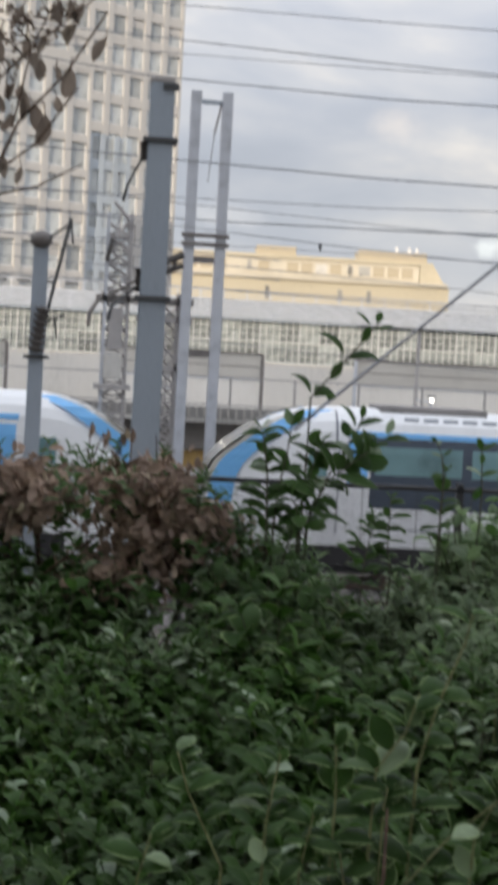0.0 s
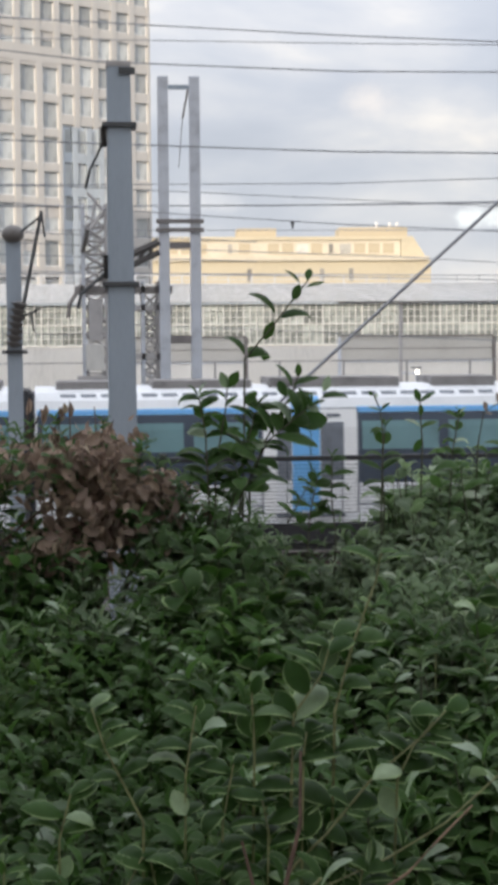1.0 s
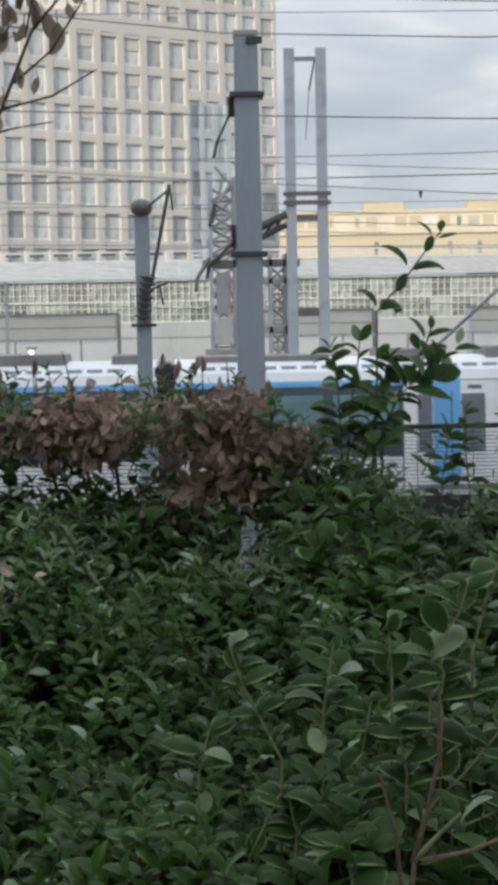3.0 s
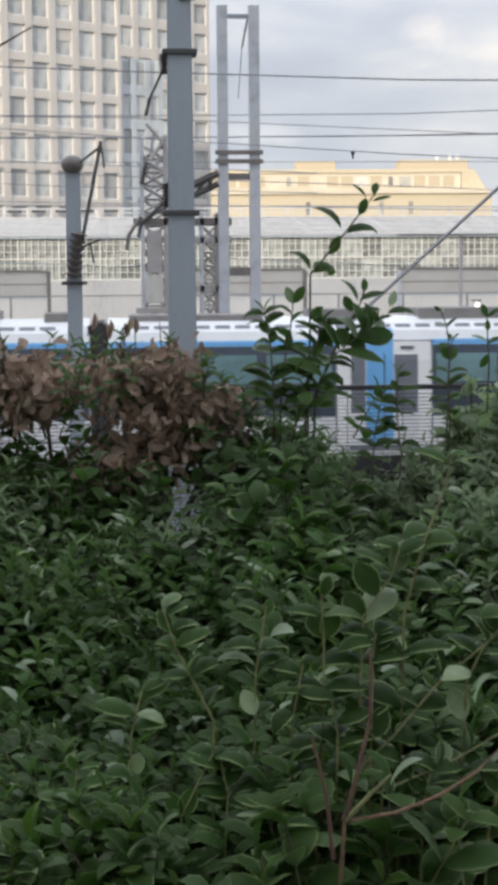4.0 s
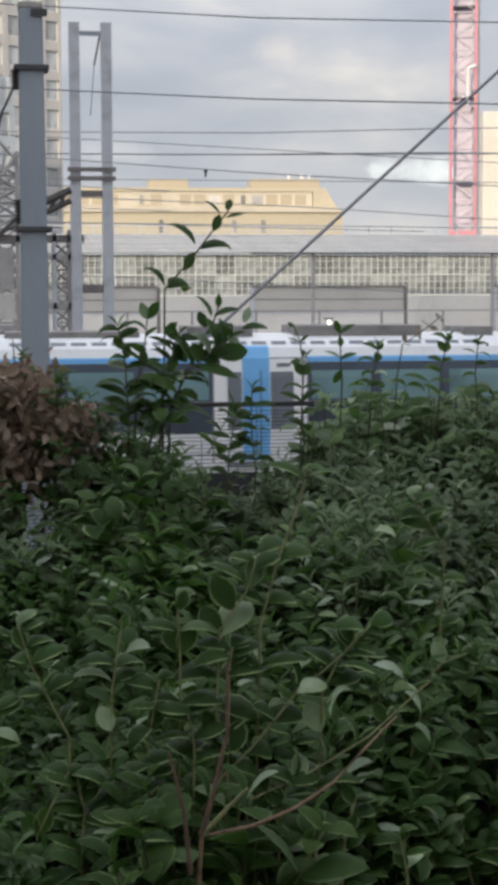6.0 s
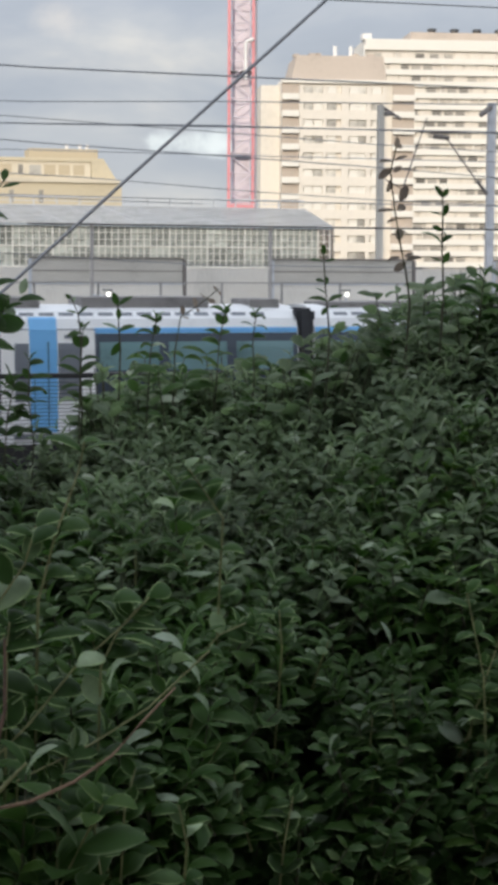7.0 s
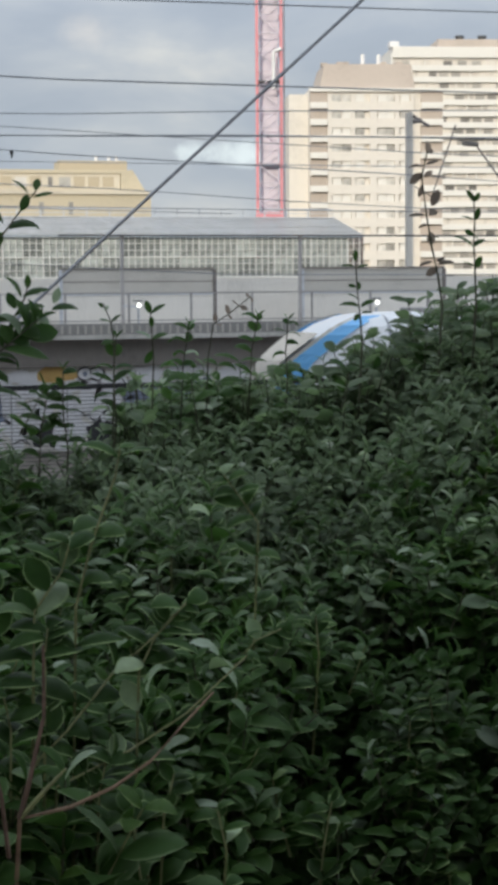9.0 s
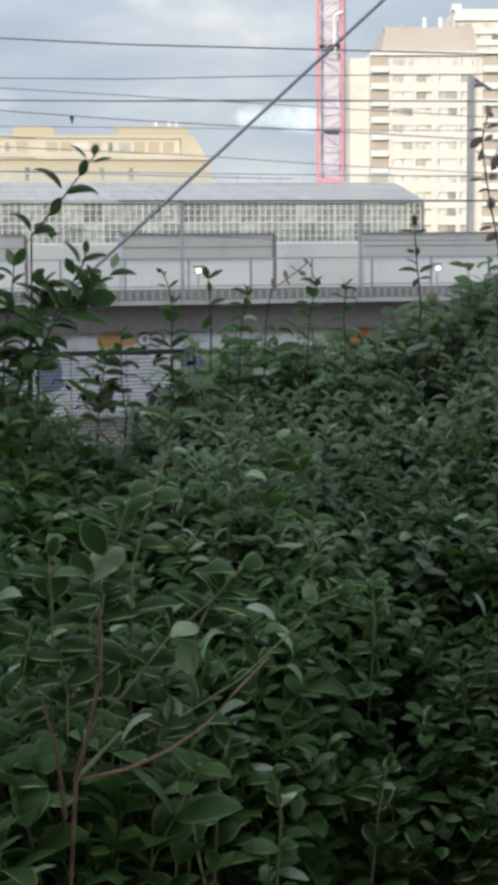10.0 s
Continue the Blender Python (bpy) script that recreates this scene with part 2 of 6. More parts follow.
M_T_DARK = material("dark blue-grey window band", (0.065, 0.085, 0.115), 0.22, scale=1.2, vary=0.1, bump=0.0)
M_T_GLASS = material("teal tinted train glass", (0.15, 0.27, 0.29), 0.10, scale=0.9, vary=0.2, bump=0.0, spec=0.7)
M_T_GREY = material("grey door leaf", (0.17, 0.19, 0.22), 0.4, bump=0.0)
M_T_CREAM = material("pale grey-beige nose fairing", (0.50, 0.48, 0.43), 0.5, bump=0.02)
M_T_SCREEN = material("sky-mirroring windscreen glass", (0.42, 0.40, 0.36), 0.12, bump=0.0, vary=0.05, spec=0.9)
M_T_ROOF = material("sooty roof equipment", (0.24, 0.23, 0.225), 0.85, scale=2, vary=0.25)
M_T_UNDER = material("dark underframe", (0.03, 0.03, 0.032), 0.8)
M_RUBBER = material("black gangway rubber", (0.045, 0.048, 0.055), 0.8)
M_B_WALL = material("pale beige precast facade", (0.55, 0.53, 0.50), 0.85, scale=0.12, fine=2.5, vary=0.05, bump=0.02)
M_B_GLASS = material("grey window glass", (0.49, 0.51, 0.505), 0.12, scale=0.2, fine=1.0, vary=0.2, bump=0.0, per_object=0.3)
M_B_BLUE = material("blue-grey glass bay", (0.47, 0.515, 0.55), 0.4, scale=0.2, fine=1.0, vary=0.12, bump=0.0)
M_YELLOW = material("yellow-ochre render", (0.58, 0.515, 0.385), 0.9, scale=0.06, fine=1.5, vary=0.06, bump=0.02)
M_YELLOW_L = material("cream render", (0.64, 0.585, 0.48), 0.9, scale=0.08, fine=1.5, vary=0.06, bump=0.02)
M_HUT = material("tan roof hut render", (0.50, 0.43, 0.315), 0.9, scale=0.1, fine=1.5, vary=0.06, bump=0.02)
M_TOWER = material("cream tower panel", (0.77, 0.722, 0.65), 0.85, scale=0.05, fine=1.2, vary=0.06, bump=0.02)
M_TOWER_W = material("white balcony band", (0.80, 0.775, 0.72), 0.85, scale=0.05, fine=1.0, vary=0.05, bump=0.02)
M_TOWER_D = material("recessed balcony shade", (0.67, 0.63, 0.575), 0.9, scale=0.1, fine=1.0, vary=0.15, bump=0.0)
M_TOWER_G = material("tower window glass", (0.54, 0.52, 0.48), 0.2, scale=0.2, fine=1.0, vary=0.3, bump=0.0, per_object=0.5)
M_ATTIC_AND_SHADE = material("grey-brown attic cladding", (0.50, 0.43, 0.37), 0.8, scale=0.1, fine=1.5, vary=0.08, bump=0.0)
M_Y_GLASS = material("dim brown window glass", (0.38, 0.36, 0.33), 0.2, scale=0.2, fine=1.0, vary=0.3, bump=0.0, per_object=0.5)
M_RED = material("red crane paint", (0.66, 0.25, 0.275), 0.5, scale=0.6, vary=0.1, bump=0.0)
M_WHITE = material("white painted steel", (0.80, 0.79, 0.78), 0.5, scale=0.6, vary=0.05, bump=0.0)
M_H_GLASS = material("milky hall glazing", (0.34, 0.37, 0.36), 0.15, scale=0.5, fine=2.5, vary=0.35, bump=0.0, per_object=0.4)
M_H_ROOF = material("blue-grey glass roof", (0.40, 0.44, 0.47), 0.5, scale=0.15, fine=2.0, vary=0.12, bump=0.0, per_object=0.06)
t_ = M_H_ROOF.node_tree
t_mix, t_clear = t_.nodes.new("ShaderNodeMixShader"), t_.nodes.new("ShaderNodeBsdfTransparent")
t_mix.inputs[0].default_value = 0.5
t_.links.new(t_.nodes["Principled BSDF"].outputs[0], t_mix.inputs[1])
t_.links.new(t_clear.outputs[0], t_mix.inputs[2])
t_.links.new(t_mix.outputs[0], t_.nodes["Material Output"].inputs["Surface"])
M_H_FRAME = material("white glazing bar", (0.66, 0.67, 0.66), 0.6, vary=0.05, bump=0.0)
M_BARK = material("brown twig bark", (0.095, 0.058, 0.040), 0.85, scale=30, fine=150, vary=0.25, bump=0.4)
M_TWIG_G = material("green young stem", (0.17, 0.18, 0.075), 0.6, scale=30, fine=120, vary=0.2, bump=0.1)
M_TWIG_T = material("tan woody stem", (0.16, 0.105, 0.065), 0.75, scale=30, fine=120, vary=0.25, bump=0.2)
M_TWIG_D = material("dark green-brown stem", (0.06, 0.062, 0.035), 0.7, scale=30, fine=120, vary=0.2, bump=0.1)
M_LEAF = leaf_material("glossy green leaf", (0.033, 0.072, 0.019), (0.052, 0.104, 0.027), (0.36, 0.43, 0.34), 0.52, 0.42, rim=0.35, spec=0.19)
M_LEAF_N = leaf_material("glossy pale-edged leaf", (0.020, 0.050, 0.010), (0.033, 0.074, 0.015), (0.34, 0.43, 0.28), 0.54, 0.28, rim=0.75, spec=0.18)
M_LEAF_Y = leaf_material("bright young leaf", (0.032, 0.070, 0.014), (0.054, 0.106, 0.020), (0.35, 0.44, 0.25), 0.50, 0.42, rim=0.5, spec=0.21)
# upper hedge leaf, its colour paled for haze and light from the sky
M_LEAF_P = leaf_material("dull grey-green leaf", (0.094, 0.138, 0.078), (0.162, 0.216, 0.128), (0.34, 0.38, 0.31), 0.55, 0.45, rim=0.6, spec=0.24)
M_LEAF_B = leaf_material("dry brown leaf", (0.16, 0.118, 0.095), (0.39, 0.295, 0.235), (0.34, 0.30, 0.21), 0.85, 0.15)
M_LEAF_D = leaf_material("grey-brown withered leaf", (0.13, 0.11, 0.095), (0.25, 0.215, 0.185), (0.26, 0.23, 0.19), 0.8, 0.5)
M_SPRAY = [material("spray paint " + n, c, 0.7, scale=1.5, fine=10, vary=0.1, bump=0.0) for n, c in
           (("white", (0.72, 0.72, 0.74)), ("ochre", (0.55, 0.36, 0.13)), ("orange", (0.55, 0.22, 0.09)), ("grey-blue", (0.22, 0.25, 0.33)), ("black", (0.03, 0.03, 0.035)))]


# ---------------------------------------------------------------- mesh tools
def finish(name, bm, mat, smooth=False):
    me = bpy.data.meshes.new(name)
    bm.to_mesh(me)
    bm.free()
    me.materials.append(mat)
    if smooth:
        me.shade_smooth()
    return me


def part(name, bm, mat, parent=None, label="", smooth=False):
    ob = new(name, bm if isinstance(bm, bpy.types.Mesh) else finish(name, bm, mat, smooth))
    ob.parent = parent
    if label:
        tagged(ob, label)
    return ob


def thing(name, label, category, at=(0, 0, 0), group="", kind="", turn=0.0):
    ob = new(name)
    ob.matrix_world = pose(*at, 0, 0, turn)
    return tagged(ob, label, category, group, kind)


def box(bm, x0, x1, y0, y1, z0, z1, bevel=0.0):
    vs = [bm.verts.new(p) for p in ((x0, y0, z0), (x1, y0, z0), (x1, y1, z0), (x0, y1, z0), (x0, y0, z1), (x1, y0, z1), (x1, y1, z1), (x0, y1, z1))]
    fs = [bm.faces.new([vs[i] for i in f]) for f in ((0, 3, 2, 1), (4, 5, 6, 7), (0, 1, 5, 4), (1, 2, 6, 5), (2, 3, 7, 6), (3, 0, 4, 7))]
    if bevel:
        bmesh.ops.bevel(bm, geom=list({e for f in fs for e in f.edges}), offset=bevel, segments=2, profile=0.5, affect="EDGES")
    return bm


def boxes(*rows, bevel=0.0):
    bm = bmesh.new()
    for r in rows:
        box(bm, *r, bevel=bevel)
    return bm


def rod(bm, a, b, r0, r1=None, n=6):
    """A tapered rod from a to b, closed at both ends."""
    a, b = Vector(a), Vector(b)
    r1 = r0 if r1 is None else r1
    d = (b - a).normalized()
    s = d.cross(Vector((0, 0, 1)) if abs(d.z) < 0.9 else Vector((1, 0, 0))).normalized()
    u = s.cross(d)
    rings = []
    for p, r in ((a, r0), (b, r1)):
        rings.append([bm.verts.new(p + (s * math.cos(2 * math.pi * k / n) + u * math.sin(2 * math.pi * k / n)) * r) for k in range(n)])
    for k in range(n):
        bm.faces.new((rings[0][k], rings[0][(k + 1) % n], rings[1][(k + 1) % n], rings[1][k]))
    bm.faces.new(rings[0][::-1])
    bm.faces.new(rings[1])
    return bm


def rods(*rows, n=6):
    bm = bmesh.new()
    for a, b, r in rows:
        rod(bm, a, b, r, n=n)
    return bm


def path_rod(bm, pts, r0, r1, n=6):
    """A tapered tube through points, one connected skin."""
    pts = [Vector(p) for p in pts]
    rings = []
    for k, p in enumerate(pts):
        d = (pts[min(k + 1, len(pts) - 1)] - pts[max(k - 1, 0)]).normalized()
        s = d.cross(Vector((0, 0, 1)) if abs(d.z) < 0.95 else Vector((1, 0, 0))).normalized()
        u = s.cross(d)
        r = r0 + (r1 - r0) * k / (len(pts) - 1)
        ring = [bm.verts.new(p + (s * math.cos(2 * math.pi * q / n) + u * math.sin(2 * math.pi * q / n)) * r) for q in range(n)]
        rings.append(ring)
    for a, b in zip(rings, rings[1:]):
        # join each corner with the nearest one of the next ring
        o = min(range(n), key=lambda q: (a[0].co - b[q].co).length_squared)
        for k in range(n):
            bm.faces.new((a[k], a[(k + 1) % n], b[(k + 1 + o) % n], b[(k + o) % n]))
    bm.faces.new(rings[0][::-1])
    bm.faces.new(rings[-1])
    return bm


def lathe(bm, at, rows, n=12):
    """A turned body about the z axis: rows of (radius, height)."""
    rings = [[bm.verts.new((at[0] + r * math.cos(2 * math.pi * k / n), at[1] + r * math.sin(2 * math.pi * k / n), at[2] + z)) for k in range(n)] for r, z in rows]
    for a, b in zip(rings, rings[1:]):
        for k in range(n):
            bm.faces.new((a[k], a[(k + 1) % n], b[(k + 1) % n], b[k]))
    bm.faces.new(rings[0][::-1])
    bm.faces.new(rings[-1])
    return bm


# ---------------------------------------------------------------- ground
def ground():
    prof = [(-400, 3.5), (-40, 3.5), (5.5, 3.45), (8, 3.2), (13.0, 2.3), (15.2, 2.1), (18.5, 0.2), (20, -0.25), (30, -0.3), (50, -0.3), (56, -0.3), (120, -0.3), (400, 0.0), (4500, 0.0)]
    xs = [-4500, -400, -120, -60, -30, -15, 0, 15, 30, 60, 120, 400, 4500]
    bm = bmesh.new()
    g = [[bm.verts.new((x, y, z)) for x in xs] for y, z in prof]
    for a, b in zip(g, g[1:]):
        for k in range(len(xs) - 1):
            bm.faces.new((a[k], a[k + 1], b[k + 1], b[k]))
    tagged(part("ground", bm, M_GROUND), "bare earth and gravel ground falling to the railway", "ground", kind="structure")


def track(y, detailed):
    t = thing("railway_track", "railway track with rusty rails on concrete sleepers", "railway track", (0, y, 0), group="railway tracks")
    prof = ((-2.3, -0.34), (-1.7, -0.17), (1.7, -0.17), (2.3, -0.34))
    bm = bmesh.new()
    rows = [[bm.verts.new((x, a, b)) for a, b in prof] for x in np.linspace(-200, 260, 24)]
    for p, q in zip(rows, rows[1:]):
        for k in range(3):
            bm.faces.new((p[k], q[k], q[k + 1], p[k + 1]))
    part("ballast_bed", bm, M_BALLAST, t)
    for s in (-0.7525, 0.7525):
        part("rail", boxes((-200, 260, s - 0.06, s + 0.06, -0.14, -0.12), (-200, 260, s - 0.012, s + 0.012, -0.12, -0.04), (-200, 260, s - 0.036, s + 0.036, -0.04, 0.0)), M_RAIL, t)
    if detailed:
        bm = bmesh.new()
        for k in range(-50, 90):
            box(bm, k * 0.6 - 0.12, k * 0.6 + 0.12, -1.3, 1.3, -0.18, -0.141)
        tagged(part("sleeper_bed", bm, M_SLEEPER, t), kind="stuff")


ground()
for y, d in ((40.0, True), (35.5, False), (24.5, False)):
    track(y, d)


# ---------------------------------------------------------------- embankment behind the tracks
def embankment():
    w = part("wall_embankment", boxes((-70, 90, 52.0, 52.8, -0.6, 2.42)), M_CONCRETE)
    tagged(w, "stained concrete retaining wall covered with graffiti", "retaining wall", kind="structure")
    rnd = random.Random(5)

    def blob(bm, cx, cz, rx, rz, off, wave=0.22):
        """A rounded patch of paint, proud of the wall by off."""
        n, ph = 18, rnd.uniform(0, 6.28)
        rr = [1 + wave * math.sin(3 * a + ph) + wave * 0.45 * math.sin(7 * a) for a in [2 * math.pi * q / n for q in range(n)]]
        ring = [bm.verts.new((cx + rx * rr[q] * math.cos(2 * math.pi * q / n), 52 - off, min(2.40, cz + rz * rr[q] * math.sin(2 * math.pi * q / n)))) for q in range(n)]
        ring2 = [bm.verts.new((v.co.x, 51.999, v.co.z)) for v in ring]
        bm.faces.new(ring)
        for q in range(n):
            bm.faces.new((ring[q], ring2[q], ring2[(q + 1) % n], ring[(q + 1) % n]))
        return bm

    for low, high, mats in ((0.9, 1.9, (0, 0, 0, 0, 3, 3)), (-0.1, 0.9, (0, 3, 3, 0, 4))):
        x = -14.0
        while x < 30:
            # rounded letters, overlapping in two rows
            wide = rnd.uniform(0.5, 1.3)
            bm = bmesh.new()
            for k in range(rnd.randint(2, 4)):
                blob(bm, x + wide * rnd.uniform(0.2, 0.8), rnd.uniform(low, high), wide * rnd.uniform(0.25, 0.5), rnd.uniform(0.2, 0.5), 0.006 + 0.004 * k)
            part("graffiti", bm, M_SPRAY[rnd.choice(mats)], w)
            x += wide * rnd.uniform(0.55, 0.95)
    for m, cx, rx, cz, rz in ((1, 8.68, 0.68, 2.16, 0.26), (2, 16.6, 1.0, 2.15, 0.3), (0, 6.3, 0.7, 2.12, 0.26), (0, 7.5, 0.5, 2.10, 0.2), (0, 11.6, 0.6, 2.1, 0.28), (0, 13.0, 0.8, 2.12, 0.27), (0, 14.6, 0.7, 2.05, 0.3),
                              (0, 19.3, 0.8, 2.12, 0.28), (3, 20.6, 0.6, 2.1, 0.28), (1, 3.6, 0.8, 2.1, 0.28), (0, 1.8, 0.9, 2.1, 0.3), (4, 17.3, 0.12, 2.2, 0.1)):
        part("graffiti", blob(bmesh.new(), cx, cz, rx, rz, 0.030, 0.10), M_SPRAY[m], w)
    for cx in (9.60, 9.98):
        part("graffiti", blob(bmesh.new(), cx, 2.16, 0.27, 0.23, 0.030, 0.03), M_SPRAY[4], w)
        part("graffiti", blob(bmesh.new(), cx, 2.16, 0.22, 0.19, 0.034, 0.03), M_SPRAY[0], w)
        part("graffiti", blob(bmesh.new(), cx, 2.16, 0.07, 0.09, 0.038, 0.03), M_SPRAY[3], w)
    for k in range(60):
        # black tag strokes
        x0, z0 = rnd.uniform(-12, 28), rnd.uniform(-0.1, 1.9)
        pts = [Vector((x0 + 0.12 * q + rnd.uniform(-0.06, 0.06), 51.975, z0 + rnd.uniform(-0.22, 0.22))) for q in range(5)]
        part("graffiti", path_rod(bmesh.new(), pts, 0.025, 0.02, 4), M_SPRAY[4], w)
    # beam under the deck edge, coloured dark for the shadow of the deck
    d = part("deck_beam", boxes((-70, 90, 51.75, 53.0, 2.424, 3.28)), M_CONCRETE_D)
    tagged(d, "concrete edge beam over the retaining wall, the deck's shade in its dark colour", "edge beam", kind="structure")
    s = part("deck_slab", boxes((-70, 90, 51.25, 70.0, 3.284, 3.42)), M_CONCRETE)
    tagged(s, "pale concrete deck above the retaining wall", "deck", kind="structure")
    p = part("parapet", boxes((-70, 90, 51.3, 51.5, 3.424, 3.78)), material("grey low parapet", (0.34, 0.33, 0.315), 0.9, scale=0.8, fine=10, vary=0.12))
    tagged(p, "low grey concrete parapet along the deck edge", "parapet", kind="structure")
    bm = bmesh.new()
    for k in range(-260, 330):
        box(bm, k * 0.25 - 0.02, k * 0.25 + 0.05, 51.26, 51.30, 3.46, 3.72)
    tagged(part("fin_row", bm, M_PANEL, p), kind="stuff")
    r = thing("guard_railing", "thin grey steel guard railing on the parapet", "railing")
    for z in (3.86, 4.73):
        part("rail", boxes((-70, 90, 51.38, 51.42, z - 0.02, z + 0.02)), M_PYLON, r)
    post = finish("post", boxes((-0.03, 0.03, -0.03, 0.03, 0, 0.97)), M_PYLON)
    for k in range(-10, 14):
        o = part("post", post, None, r)
        o.location = (k * 2.05 + 0.7, 51.4, 3.784)
    b = part("wall_back", boxes((-70, 90, 60.0, 60.4, 3.424, 5.22)), M_WALL_W)
    tagged(b, "off-white rendered wall at the back of the deck", "wall", kind="structure")
    frame_m = M_RUST
    first = None
    for k in range(-4, 5):
        x = 9.9 + 9.03 * k
        if first is None:
            t = thing("screen_panel", "beige-grey screen panel in a dark steel frame", "screen panel", (x, 58, 3.424), "screen panels on the deck")
            part("panel", boxes((0.06, 5.6, 0, 0.08, 1.26, 2.10), bevel=0.01), M_PANEL, t)
            part("seam", boxes((0.06, 5.6, -0.012, -0.002, 1.66, 1.69)), M_CONCRETE_D, t)
            part("top_rail", boxes((0, 5.66, -0.05, 0.11, 2.104, 2.17)), frame_m, t)
            part("bottom_rail", boxes((0, 5.66, -0.05, 0.11, 1.19, 1.256)), M_GALV, t)
            part("end_post", boxes((5.604, 5.72, -0.05, 0.11, 0, 2.10)), frame_m, t)
            part("end_post", boxes((-0.05, 0.056, -0.05, 0.11, 0, 2.10)), M_GALV, t)
            part("base_plinth", boxes((0.06, 5.6, -0.02, 0.10, 0, 1.186)), M_WALL_W, t)
            first = t
        else:
            copy_thing(first, pose(x, 58, 3.424))
    lamp = None
    for k in range(-3, 4):
        x = 11.39 + 8.2 * k
        if lamp is None:
            t = thing("deck_lamp", "small lit round lamp on a thin grey post", "lamp", (x, 52.0, 3.424), "lamps along the deck")
            part("post", rods(((0, 0, 0), (0, 0, 0.86), 0.035), n=8), M_GALV, t)
            part("arm", rods(((0, 0, 0.86), (-0.5, 0.0, 0.90), 0.03), n=6), M_GALV, t)
            bm = bmesh.new()
            bmesh.ops.create_uvsphere(bm, u_segments=14, v_segments=8, radius=0.062)
            for v in bm.verts:
                v.co = Vector((v.co.x, v.co.y * 0.7 - 0.1, v.co.z + 0.92))
            part("globe", bm, M_LAMP, t, "round white globe, lit", True)
            part("hood", boxes((-0.16, 0.16, -0.05, 0.10, 1.04, 1.08), bevel=0.01), M_DARKSTEEL, t)
            lamp = t
        else:
            copy_thing(lamp, pose(x, 52.0, 3.424))
    post = None
    for x, y in ((11.71, 56.0), (-6.2, 56.0), (18.19, 56.0), (29.0, 56.0)):
        if post is None:
            t = thing("deck_post", "tall thin grey steel post on the deck", "post", (x, y, 3.424), "posts on the deck")
            part("shaft", boxes((-0.06, 0.06, -0.06, 0.06, 0.02, 3.25), bevel=0.01), M_PYLON, t)
            part("foot_plate", boxes((-0.16, 0.16, -0.16, 0.16, 0, 0.02)), M_GALV, t)
            part("cap", boxes((-0.08, 0.08, -0.08, 0.08, 3.254, 3.30)), M_PYLON, t)
            post = t
        else:
            copy_thing(post, pose(x, y, 3.424))
    hr = thing("high_rail", "long thin dark steel rail carried by deck posts", "rail")
    part("bar", boxes((9.5, 32, 55.85, 55.92, 6.66, 6.72)), M_DARKSTEEL, hr)


embankment()


